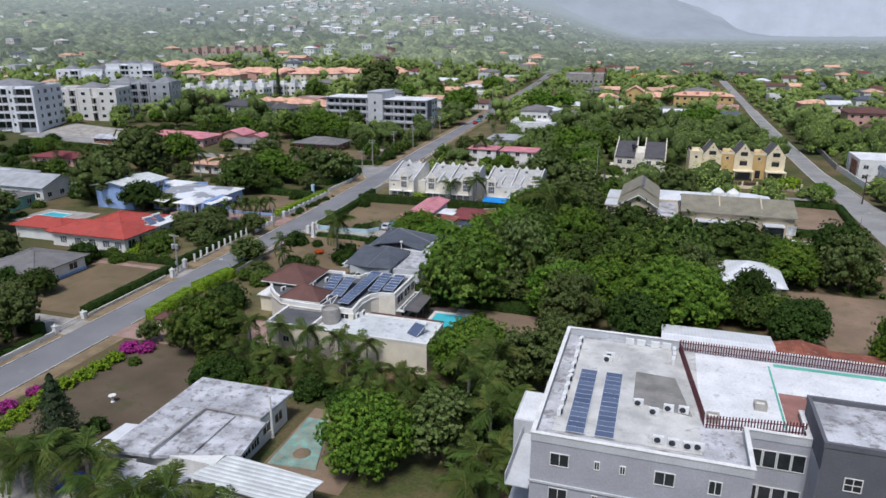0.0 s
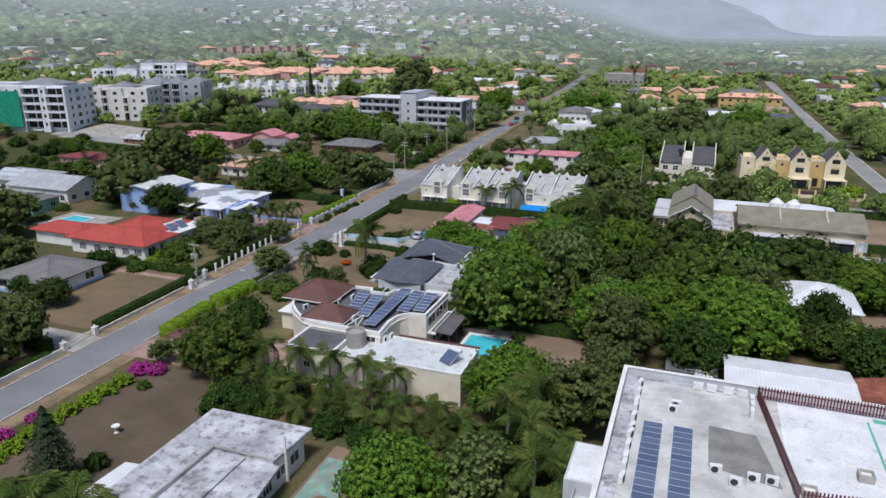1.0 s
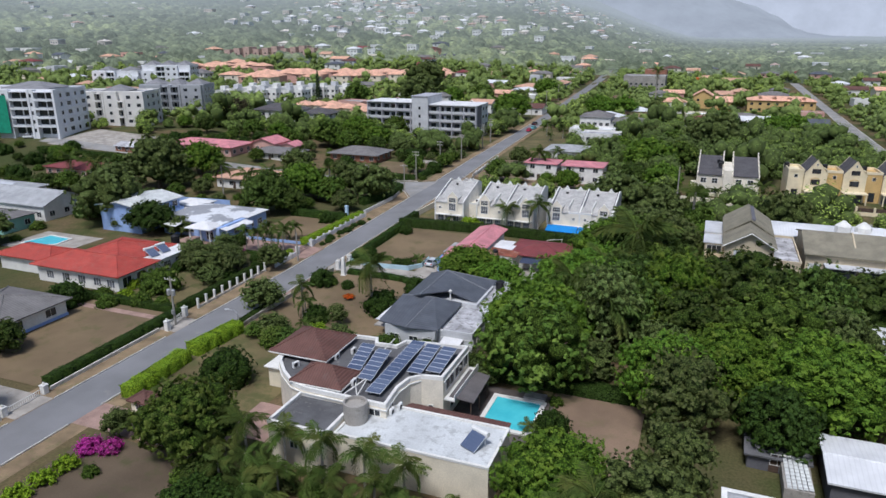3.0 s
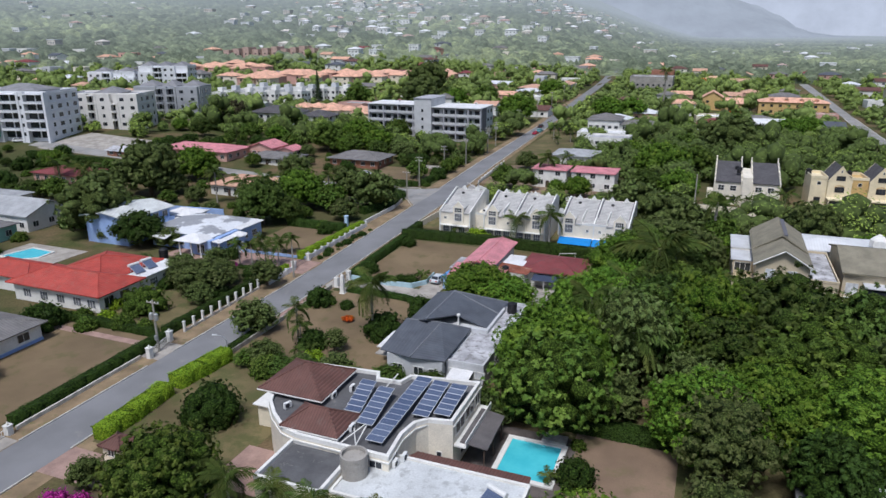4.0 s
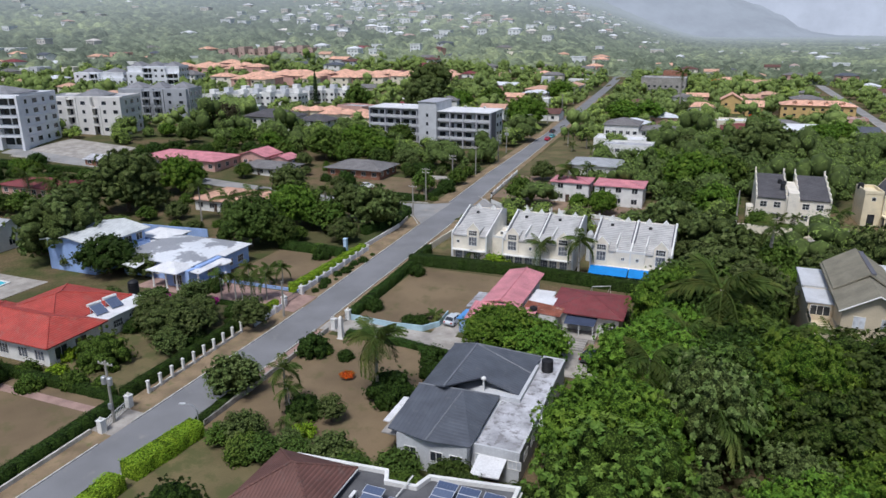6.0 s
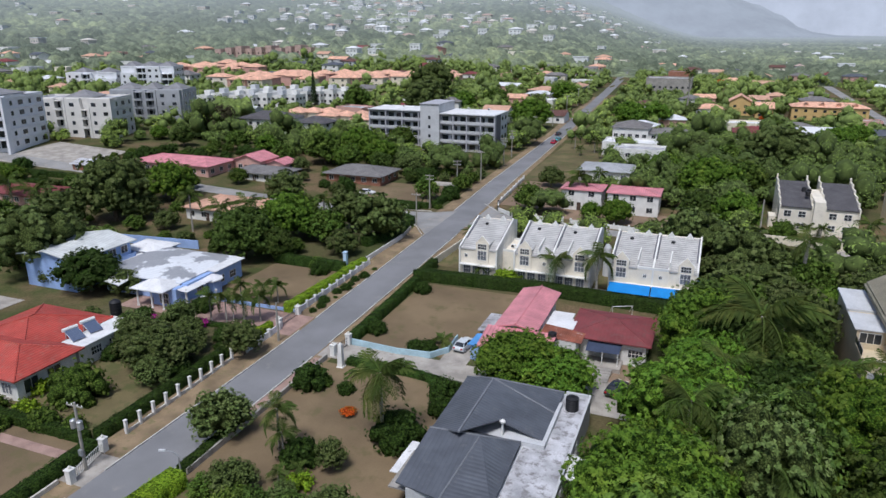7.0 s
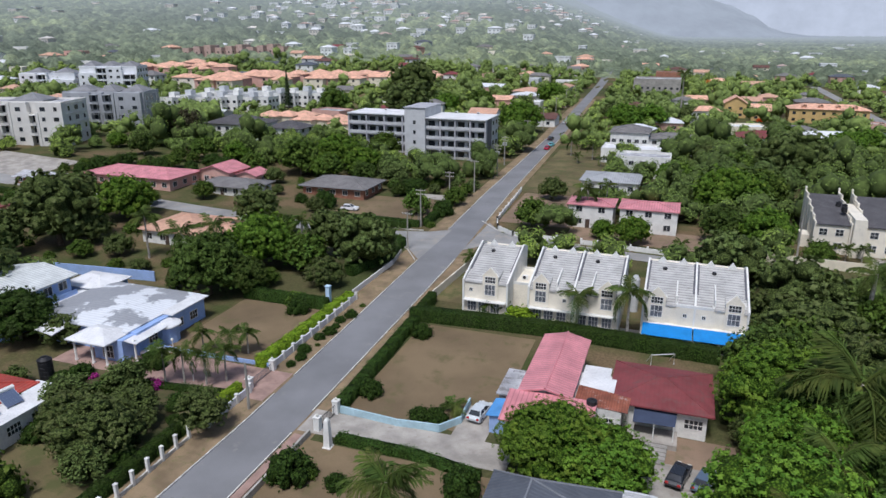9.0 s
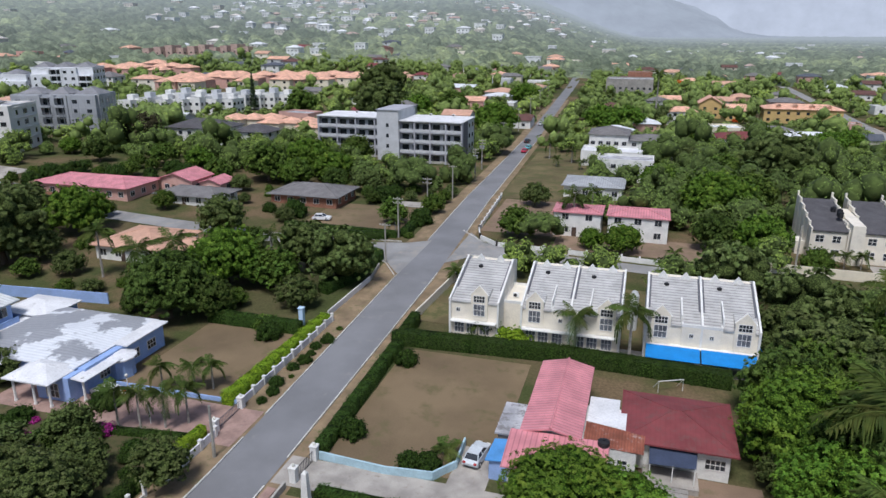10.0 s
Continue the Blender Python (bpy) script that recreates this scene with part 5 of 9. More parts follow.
def patchy_roof():
    """Grey sheets with a white coat flaking off in large patches."""
    n = Nodes("patchy_roof", 0.7, 0.0, 0.3)
    rib = n.maths("SINE", n.maths("MULTIPLY", n.axis(1), 2 * math.pi / 0.6))
    coat = n.ramp(n.maths("ADD", n.noise(0.16, 5, 0.6), n.maths("MULTIPLY", n.maths("ADD", n.axis(0), 121.0), 0.012)), 0, 1, 0.49, 0.53)
    col = n.mix(coat, n.mix(n.noise(1.5, 5), (0.27, 0.28, 0.3), (0.36, 0.37, 0.39)), n.mix(n.noise(1.2, 5), (0.62, 0.64, 0.67), (0.78, 0.8, 0.82)))
    return n.done(n.value(col, n.ramp(rib, 0.85, 1.0, -1, -0.6)), rib, 0.4, 0.04)


def blue_house():
    g = gz(-120, 155)
    t = thing("blue_house", -122, 154, g, "pale blue house with patchy white and grey low roof", "house")
    part("wall", M().box(-129.5, 149.0, g - 0.5, -111.2, 163.6, 3.4).box(-116.6, 146.6, g - 0.5, -111.6, 149.0, 3.2), BLUE, t)
    part("grey_roof", M().hip(-130.4, 148.4, -112.2, 164.2, 3.6, 0.8), patchy_roof(), t, "grey roof half coated white")
    part("white_roof", M().slab([(-122.5, 145.2, 3.0), (-130.6, 146.8, 3.0), (-129.8, 150.8, 3.7), (-122.3, 150.0, 3.7)], 0.12), ROOF_WHITE, t)
    part("edge_slab", M().box(-113.6, 155.5, 3.5, -110.4, 163.9, 3.66), ROOF_WHITE, t)
    part("porch_roof", M().hip(-119.4, 144.4, -112.4, 150.4, 3.3, 1.0), ROOF_WHITE, t, "white hip porch roof")
    part("edge_roof", M().slab([(-112.9, 147.0, 3.2), (-109.6, 147.0, 2.9), (-109.6, 155.2, 2.9), (-112.9, 155.2, 3.4)], 0.14), ROOF_WHITE, t)
    for x, y in ((-113.2, 145.2), (-115.6, 145.2), (-118.6, 145.2), (-110.4, 147.6)):
        part("column", M().lathe(x, y, [(0.22, g), (0.22, g + 0.25), (0.16, g + 0.3), (0.15, 2.9), (0.22, 3.0), (0.22, 3.15)], 12), WHITE, t)
    bay = part("bay", M().lathe(-110.9, 154.6, [(1.7, g), (1.7, 2.5)], 10), BLUE, t)
    part("bay_roof", M().lathe(-110.9, 154.6, [(2.1, 2.5), (2.1, 2.7), (0.8, 3.2)], 12), ROOF_WHITE, bay)
    for y in (152.0, 157.6, 160.9):
        window(t, "E", -111.2, y, 1.5, 1.6, 1.2, 3, 2)
    for x in (-127.4, -124.6, -121.6):
        window(t, "S", x, 149.0, 1.5, 1.6, 1.3, 2, 2)
    window(t, "S", -114.2, 146.6, 1.3, 1.8, 1.8, 3, 2)
    up = part("upper_block", M().box(-145.2, 146.0, g - 0.5, -133.4, 159.2, 6.0).gable_end(-145.2, 146.0, -133.4, 159.2, 6.0, 1.1, "y"), BLUE, t, "two-storey blue wing")
    part("upper_roof", M().gable(-146.2, 145.2, -132.4, 160.0, 6.0, 1.2, "y"), METAL_WHITE, up, "white sheet roof")
    part("upper_balcony", M().box(-133.38, 146.4, 2.9, -131.8, 158.8, 3.05).box(-131.9, 146.4, 3.052, -131.8, 158.8, 3.9), BLUE, up)
    for y in (148.4, 151.6, 154.8, 157.6):
        window(up, "E", -133.4, y, 4.6, 1.5, 1.3, 2)
        window(up, "E", -133.4, y, 1.4, 1.5, 1.5, 2)
    part("link_roof", M().box(-133.3, 152.5, 2.9, -129.8, 163.5, 3.1), ROOF_WHITE, t)
    part("rear_roof", M().hip(-137.0, 160.2, -128.4, 167.2, 3.6, 1.0), ROOF_WHITE, t)
    part("rear_wall", M().box(-136.4, 160.8, g - 0.5, -129.0, 166.6, 3.4), BLUE, t)
    keep_clear(-147, 143.5, -108.5, 168)


blue_house()

# ---- red-roofed house with pool ----


def red_house():
    g = gz(-118, 122)
    t = thing("red_roofed_house", -118, 122, g, "white bungalow with red sheet hip roofs", "house")
    z = 3.1
    part("wall", M().box(-128.6, 115.0, g - 0.5, -108.8, 124.0, z).box(-126.0, 124.0, g - 0.5, -113.4, 133.4, z).box(-142, 117.5, g - 0.5, -128.6, 124.5, z - 0.4), WHITE, t)
    for x0, y0, x1, y1, r in ((-129.6, 114.2, -107.9, 124.8, 1.9), (-127.0, 119.0, -112.6, 134.4, 2.1), (-143, 116.8, -127.6, 125.2, 1.4)):
        h = part("roof", M().hip(x0, y0, x1, y1, z if x1 > -125 else z - 0.3, r), METAL_RED, t, "red ribbed sheet hip roof")
        part("ridge_cap", M().hip_lines(x0, y0, x1, y1, z if x1 > -125 else z - 0.3, r, 0.12), METAL_RED, h)
    part("flat_wing", M().box(-113.3, 124.5, g - 0.5, -108.9, 134.6, 2.75), WHITE, t)
    part("flat_roof", M().box(-113.6, 124.3, 2.754, -108.5, 134.9, 2.95), ROOF_WHITE, t)
    for x in (-125.5, -121.5, -117.6, -113.8, -110.6):
        window(t, "S", x, 115.0, 1.3, 1.7, 1.4, 3, 1, PANE_GREY)
    for y in (117, 120.4):
        window(t, "E", -108.8, y, 1.3, 2.0, 1.8, 2, 1)
    for y in (127.4, 130.6):
        window(t, "E", -108.9, y, 1.5, 1.7, 1.1, 4, 2)
    part("porch", M().box(-113.0, 113.0, g - 0.2, -110.0, 115.0, g + 0.35), DRIVE, t)
    for y in (126.6, 129.6):
        solar_heater(-111.6, y, 2.96, 80)
    black_tank(-108.2, 135.8, gz(-108, 136), 0.85, 1.9, label="black ribbed plastic water tank on the ground")
    black_tank(-106.4, 136.0, gz(-107, 136), 0.85, 1.9, label="black ribbed plastic water tank on the ground")
    black_tank(-117.6, 139.5, gz(-118, 139), 0.9, 3.4, label="tall black water tank on a stand")
    keep_clear(-144, 112, -105, 138)
    p = thing("swimming_pool", -149, 133.5, gz(-149, 133), "small turquoise pool with pale paved surround", "swimming pool")
    gp = gz(-149, 133.5)
    part("surround", M().box(-156, 128, gp - 0.2, -139, 140, gp + 0.08), DRIVE, p)
    part("coping", rim(M(), [(-153.5, 130.5), (-148, 130), (-144.5, 132.5), (-145, 137), (-152, 137.5)], gp + 0.082, gp + 0.3, 0.4), WHITE, p)
    part("water", M().prism([(-153.2, 130.9), (-148, 130.4), (-144.9, 132.7), (-145.4, 136.6), (-151.8, 137.1)], gp + 0.082, gp + 0.2), WATER, p)
    keep_clear(-157, 127, -138, 141)


red_house()
house("grey_shingle_house", "white bungalow with grey shingle hip roof and blue base", -122.5, 92.2, -109.2, 104.2, 3.0, WHITE, TILE_GREY, "hip", 2.0, 0.8, sides="SE", step=4.2, w=1.9)
lone("blue_plinth", M().ring(-122.6, 92.1, -109.1, 104.3, gz(-115, 98) - 0.1, gz(-115, 98) + 0.55, 0.12), BLUE, "pale blue painted plinth round the bungalow", "plinth", kind="structure")
SITE_GREY_ROOF = ribbed("pale_grey_sheet", (0.4, 0.41, 0.42), 0, 0.6, 0.7, dirt=(0.5, 0.51, 0.52))
house("white_gable_house", "white house with grey-white gable roof", -186, 146, -164, 159, 3.9, WHITE, SITE_GREY_ROOF, "gable", 2.6, 0.5, sides="SE", along="x")
house("mint_house", "small mint green house with low grey roof", -180, 134, -163, 142.5, 3.4, MINT, TILE_GREY, "hip", 0.7, 0.5, sides="SE")
solar_house = house("solar_roof_house", "house with grey roof carrying solar panels", -204, 152, -187, 166, 3.5, WHITE, SITE_GREY_ROOF, "hip", 2.2, 0.6, sides="SE")
for k in range(14):
    a, b = -201.5 + 1.9 * (k % 7), 153.4 + 2.5 * (k // 7)
    zz = gz(-195, 158) + 3.62 + (b - 151.4) * 0.29
    part("solar_panel", M().slab([(a, b, zz), (a + 1.7, b, zz), (a + 1.7, b + 2.2, zz + 0.64), (a, b + 2.2, zz + 0.64)], 0.06), COLLECTOR, solar_house)
house("red_sheet_house", "low house with faded red sheet roof", -211, 186, -193, 197, 3.0, PINKW, METAL_MAROON, "hip", 1.3, 0.6, sides="SE")
house("peach_roofed_house", "peach-tiled bungalow among trees", -148.5, 192, -134.5, 205, 3.2, WHITE, TILE_PEACH, "hip", 1.9, 0.8, sides="SE")
house("peach_roofed_wing", "peach-tiled wing of the bungalow", -135.2, 195, -128, 202, 2.8, WHITE, TILE_PEACH, "hip", 1.2, 0.6, sides="SE")
house("shingle_bungalow", "brick bungalow with grey shingle hip roof", -137.5, 240, -119.5, 252, 3.0, BRICK, TILE_GREY, "hip", 1.9, 0.9, sides="SE")
house("shingle_bungalow", "low bungalow with grey shingle roof", -163, 229, -146, 238, 2.8, WHITE, TILE_GREY, "hip", 1.4, 0.9, sides="SE")
house("pink_bungalow", "long bungalow with pink sheet roof", -197, 225.5, -169, 237.5, 3.4, PINKW, METAL_PINK, "hip", 1.6, 0.8, sides="SE")
house("pink_bungalow_wing", "red sheet gable wing of the bungalow", -169, 237.6, -159, 246.5, 3.6, PINKW, METAL_PINK_Y, "gable", 1.8, 0.6, sides="SE", along="y")
house("red_sheet_annex", "small red sheet roofed annex of the bungalow", -158.4, 240, -152, 246.5, 3.0, PINKW, METAL_PINK_Y, "gable", 1.2, 0.5, sides="SE", along="y")
house("site_shelter", "open brown shelter on the building site", -212, 216, -201, 223, 2.4, BRICK, ROOF_CONC, "gable", 1.0, 0.6, sides="S")
line_wall("brick_wall", (-200.5, 215.5), (-176, 224), 1.9, 0.25, BRICK, "brown brick boundary wall with piers")
line_wall("blue_wall", (-160, 171), (-130, 174), 1.9, 0.2, BLUE, "pale blue painted boundary wall")
p = thing("swimming_pool", -165, 170, gz(-165, 170), "small turquoise pool behind the blue wall", "swimming pool")
part("coping", M().ring(-169, 167, -161, 173, gz(-165, 170) - 0.1, gz(-165, 170) + 0.25, 0.5), WHITE, p)
part("water", M().box(-168.5, 167.5, gz(-165, 170) - 0.1, -161.5, 172.5, gz(-165, 170) + 0.15), WATER, p)
keep_clear(-170, 166, -160, 174)
keep_clear(-162, 169, -128, 176)

# ---- beige apartments ----


def beige_flats():
    g = gz(0, 160)
    t = thing("beige_apartments", -3, 160, g, "beige three-storey apartment house with khaki gable roof", "apartment building")
    part("wall", M().box(-7.7, 151.0, g - 0.5, 0.0, 170.5, 9.7).gable_end(-7.7, 151.0, 0.0, 170.5, 9.7, 2.4, "y"), BEIGE, t)
    part("roof", M().gable(-8.2, 150.4, 0.5, 171, 9.75, 2.6, "y", 0.25), TILE_BEIGE, t, "khaki tiled gable roof")
    part("roof_step", M().gable(-8.0, 158.0, 0.3, 170.8, 10.15, 2.65, "y", 0.2), TILE_BEIGE, t)
    part("ridge_slot", M().box(-3.6, 158.6, 12.5, -3.0, 169.5, 12.75), CHARCOAL, t)
    part("bargeboard", M().tube([(-8.2, 150.35, 9.65), (-3.85, 150.35, 12.25), (0.5, 150.35, 9.65)], [0.12] * 3, 5), WHITE, t)
    wing = part("balcony_wing", M().box(-11.0, 150.4, g - 0.5, -7.72, 171.5, 5.7), BEIGE, t, "balcony wing")
    part("upper_balcony", M().box(-11.0, 156.6, 5.702, -7.72, 171.5, 8.2).ring(-11.05, 150.35, -7.72, 156.6, 5.702, 6.5, 0.2), BEIGE, wing)
    part("glass_rail", M().box(-11.02, 152.0, 6.6, -10.96, 156.5, 7.4), PANE_GREY, wing)
    part("terrace_roof", M().box(-11.3, 156.4, 8.204, -7.75, 162.5, 8.35).box(-11.3, 163.2, 8.204, -7.75, 171.8, 8.5), GREYP, wing)
    ac_unit(t, -9.0, 151.6, 5.72, 0)
    part("east_wing", M().box(0.02, 153.0, g - 0.5, 4.6, 169.5, 6.9), BEIGE, t)
    part("east_roof", M().box(0.04, 153.2, 6.904, 4.4, 169.3, 7.0), ROOF_CONC, t, "stained flat roof")
    part("east_parapet", M().ring(0.02, 152.95, 4.65, 169.55, 7.0, 7.35, 0.2), BEIGE, t)
    for x, z, w, h in ((-5.6, 8.2, 1.3, 1.5), (-2.4, 8.2, 1.3, 1.5), (-5.9, 5.0, 1.1, 1.0), (-2.5, 4.9, 1.9, 1.3), (-5.6, 1.9, 1.3, 1.3), (-2.5, 1.9, 1.6, 1.3)):
        window(t, "S", x, 151.0, z, w, h, 2, 1, PANE_PALE)
    window(t, "S", -9.4, 150.4, 4.6, 1.9, 1.2, 2, 1, PANE_PALE)
    window(t, "S", -9.4, 156.6, 7.0, 2.4, 1.7, 3, 1)
    for y in (155, 160, 165):
        window(t, "E", 4.6, y, 5.2, 1.5, 1.3)
    keep_clear(-15.5, 140.5, 6, 173)
    s = thing("beige_apartments", 18, 166, g, "long beige apartment terrace with screened balconies", "apartment building")
    part("wall", M().box(5.6, 156.6, g - 0.5, 28.2, 172, 8.2).gable_end(5.6, 156.6, 28.2, 172, 8.2, 1.9, "x"), BEIGE, s)
    part("roof", M().gable(5.2, 156.0, 28.7, 172.6, 8.2, 2.05, "x", 0.25), TILE_BEIGE, s, "khaki tiled roof")
    for x in (13.2, 21.8):
        part("party_wall", M().wedge([(x, 155.9, 8.0), (x, 164.3, 10.5), (x, 172.7, 8.0)], (0.25, 0, 0)), BEIGE, s)
    for x0, x1 in ((8.6, 13.0), (13.5, 17.8), (22.2, 26.0)):
        b = part("balcony", M().box(x0, 154.0, 3.4, x1, 156.58, 3.6).box(x0, 154.0, 0.2, x1, 156.58, 0.4), BEIGE, s)
        part("screen", M().box(x0 + 0.1, 154.05, 3.65, x1 - 0.1, 154.1, 6.4).box(x0 + 0.1, 154.05, 0.45, x1 - 0.1, 154.1, 3.2), PANE, b, "dark insect screen")
        part("canopy", M().box(x0 - 0.2, 153.8, 6.5, x1 + 0.2, 156.58, 6.65), GREYP, b)
        part("post", M().box(x0, 154.0, 0.4, x0 + 0.12, 154.12, 6.5), CHARCOAL, b)
        part("post", M().box(x1 - 0.12, 154.0, 0.4, x1, 154.12, 6.5), CHARCOAL, b)
    for x0, x1 in ((5.4, 8.4), (18.2, 22.0), (26.2, 29.4)):
        part("ledge", M().box(x0, 155.2, 3.3, x1, 156.58, 3.5), WHITE, s)
    for x in (7.0, 20.0, 27.8):
        window(s, "S", x, 156.6, 5.4, 1.7, 1.8, 2, 1, PANE_PALE)
        window(s, "S", x, 156.6, 2.2, 1.7, 1.4, 2, 1, PANE_PALE)
    for x in (6.4, 7.6, 27.0):
        ac_unit(s, x, 155.7, 3.5, 0)
    keep_clear(4, 142.5, 31, 176)
    w = thing("white_roofed_hall", 9, 180, g, "low building with wide white sheet roof", "building")
    part("wall", M().box(-0.5, 173.6, g - 0.5, 26, 184, 6.4), WHITE, w)
    part("roof", M().hip(-1, 173.2, 13, 184.5, 6.5, 1.1).hip(13, 173.2, 26.5, 184.5, 6.5, 1.7), METAL_WHITE_X, w, "white sheet roof")
    for x in (14, 17.5):
        part("vent_hood", M().lathe(x, 177.5, [(1.5, 7.2), (1.5, 8.4), (0.3, 9.4)], 8), WHITE, w)
    keep_clear(-2, 172, 27, 186)


beige_flats()
house("white_hip_house", "house with crisp white sheet hip roof under trees", 11.6, 125.4, 22.2, 136.4, 4.4, CREAM, METAL_WHITE_X, "hip", 2.4, 0.9, sides="S")
house("gate_house", "small cream gatehouse with flat roof", 37.5, 168, 42.5, 173.5, 2.8, CREAM, ROOF_CONC, "flat", 0.4, 0, sides="S", step=2.6)
house("sheet_roof_shed", "long low shed with pale white sheet roof", 3.0, 96.0, 17.6, 104.6, 3.4, CHARCOAL, METAL_WHITE_X, "gable", 0.5, 0.5, sides="", door=False)
house("corrugated_shed", "low shed with rusty and patched white sheets", 18.6, 97.0, 25.0, 103.0, 3.4, CHARCOAL, RUST, "gable", 0.7, 0.4, sides="", along="y", door=False)
house("corrugated_shed", "low shed with rusty and patched white sheets", 25.6, 96.0, 33.0, 102.4, 3.2, CHARCOAL, RUST, "gable", 0.5, 0.4, sides="", door=False)
for k in range(5):
    loose = lone("loose_sheet", M().slab([(-0.9 + 0.5 * k, 95.6, 0.7 + 0.04 * k), (-0.5 + 0.5 * k, 95.5, 0.75 + 0.04 * k), (-0.7 + 0.46 * k, 101.8, 1.2), (-1.1 + 0.46 * k, 101.9, 1.15)], 0.05), METAL_WHITE, "weathered pale roofing sheet laid on a stack", "roofing sheet")
lone("roof_sheet", M().box(-1.2, 95.4, -0.6, 1.6, 102, 0.66), RAW, "rough stack of blocks under loose sheets", "block stack")
house("small_shed", "dark shed with pale sheet roof among trees", -4.5, 100.5, 1.5, 106, 2.0, CHARCOAL, ROOF_DARK, "gable", 0.5, 0.4, sides="S")

# ---- yellow gabled townhouses ----


def yellow_rows():
    g = gz(22, 246)
    t = thing("gabled_townhouses", 8.5, 237.5, g, "row of yellow townhouses with steep pointed gables", "townhouse")
    y0, y1 = 237.5, 246.5
    for i in range(3):
        x = 11.2 + 9.6 * i
        u = part("gable_bay", M().box(x, y0, g - 0.4, x + 5.6, y1, 7.4).gable_end(x, y0, x + 5.6, y1, 7.4, 3.9, "y"), YELLOW, t, "pointed gable bay")
        part("gable_roof", M().gable(x - 0.1, y0 + 0.12, x + 5.7, y1 + 0.2, 7.3, 3.9, "y", 0.15), ROOF_SHINGLE, u, "dark shingle roof")
        part("coping", M().tube([(x - 0.1, y0, 7.4), (x + 2.8, y0, 11.4), (x + 5.7, y0, 7.4)], [0.14] * 3, 5), YELLOW, u)
        window(u, "S", x + 2.8, y0, 8.2, 2.0, 1.1, 2, 1, PANE, TIMBER)
        window(u, "S", x + 2.8, y0, 5.2, 2.1, 1.3, 3, 1, PANE, TIMBER)
        part("arch", M().tube([(x + 1.6, y0 - 0.03, 5.8), (x + 2.0, y0 - 0.03, 6.2), (x + 2.8, y0 - 0.03, 6.4), (x + 3.6, y0 - 0.03, 6.2), (x + 4.0, y0 - 0.03, 5.8)], [0.1] * 5, 5), OCHRE, u)
        window(u, "S", x + 2.8, y0, 10.0, 0.3, 0.6, 1, 1)
        l = part("link_bay", M().box(x - 4.0, y0 + 0.8, g - 0.4, x - 0.02, y1, 7.8), OCHRE if i else YELLOW, t)
        part("link_parapet", M().ring(x - 4.05, y0 + 0.7, x - 0.02, y1, 7.802, 8.5, 0.25), YELLOW, l)
        window(l, "S", x - 2.0, y0 + 0.8, 6.6, 0.8, 0.8, 1, 1)
        window(l, "S", x - 2.0, y0 + 0.8, g + 1.5, 1.4, 2.4, 1, 1, PANE, TIMBER)
        part("garage_slab", M().box(x - 0.2, y0 - 3.2, 2.9, x + 5.8, y0 - 0.02, 3.15), YELLOW, u)
        # charcoal panel on the wall stands in for the shade inside the garage
        part("garage_opening", M().box(x + 0.4, y0 - 0.08, g, x + 5.2, y0 - 0.02, 2.7), CHARCOAL, u)
        for q in (x, x + 5.5):
            part("column", M().box(q - 0.15, y0 - 3.1, g, q + 0.15, y0 - 2.8, 2.9), YELLOW, u)
        black_tank(x - 2.4, y1 - 2.5, 7.85, 0.7, 1.5)
    t.rotation_euler, t.location.x = (0, 0, radians(5)), t.location.x + 1.8
    f = thing("boundary_fence", 24, 222, g, "yellow wall with piers and dark railings", "fence")
    for i in range(9):
        x = 8 + 4.1 * i
        part("pier", M().box(x - 0.25, 224.7, g - 0.3, x + 0.25, 225.2, g + 2.0), YELLOW, f)
        if i < 8:
            part("panel", M().box(x + 0.25, 224.85, g - 0.3, x + 3.85, 225.05, g + 0.7), YELLOW, f)
            part("railing", M().box(x + 0.25, 224.9, g + 0.7, x + 3.85, 225.0, g + 1.7), TIMBER, f)
    keep_clear(3, 217, 46, 264)


yellow_rows()


def dark_units():
    g = gz(-9, 240)
    t = thing("stepped_townhouses", -9, 240, g, "cream townhouses with dark sloping roofs and stepped party walls", "townhouse")
    for i, (x0, x1) in enumerate(((-16.6, -10.0), (-7.4, -0.6))):
        part("wall", M().box(x0, 233, g - 0.4, x1, 250, 6.4), IVORY, t)
        part("roof", M().slab([(x0, 232.7, 6.4), (x1, 232.7, 6.4), (x1, 248, 9.4), (x0, 248, 9.4)], 0.2), ROOF_SHINGLE, t, "dark shingle slope")
        part("rear_wall", M().box(x0, 247.8, 6.4, x1, 250, 8.6), IVORY, t)
        for x in (x0, x1):
            w = M()
            for k in range(5):
                y, z = 232.4 + 3.6 * k, 6.9 + 0.72 * k
                w.box(x - 0.15, y, g - 0.2, x + 0.15, y + 3.0, z).box(x - 0.17, y + 2.4, z, x + 0.17, y + 3.05, z + 0.8)
            part("stepped_wall", w, IVORY, t, "cream stepped party wall")
        for z in (4.7, 1.9):
            for q in (1.7, 4.7):
                window(t, "S", x0 + q, 233, z, 1.4, 1.3, 2, 2)
    part("core", M().box(-9.8, 231.5, g - 0.4, -7.6, 246, 8.0), IVORY, t)
    for x, y in ((-9.2, 242), (-8.4, 240), (-8.8, 237.6)):
        black_tank(x, y, 8.0, 0.55, 1.2)
    part("stair", M().box(-18.4, 236, g - 0.3, -16.8, 240, 3.0), IVORY, t)
    t.location.x += 2.0
    keep_clear(-21, 219, 4, 253)


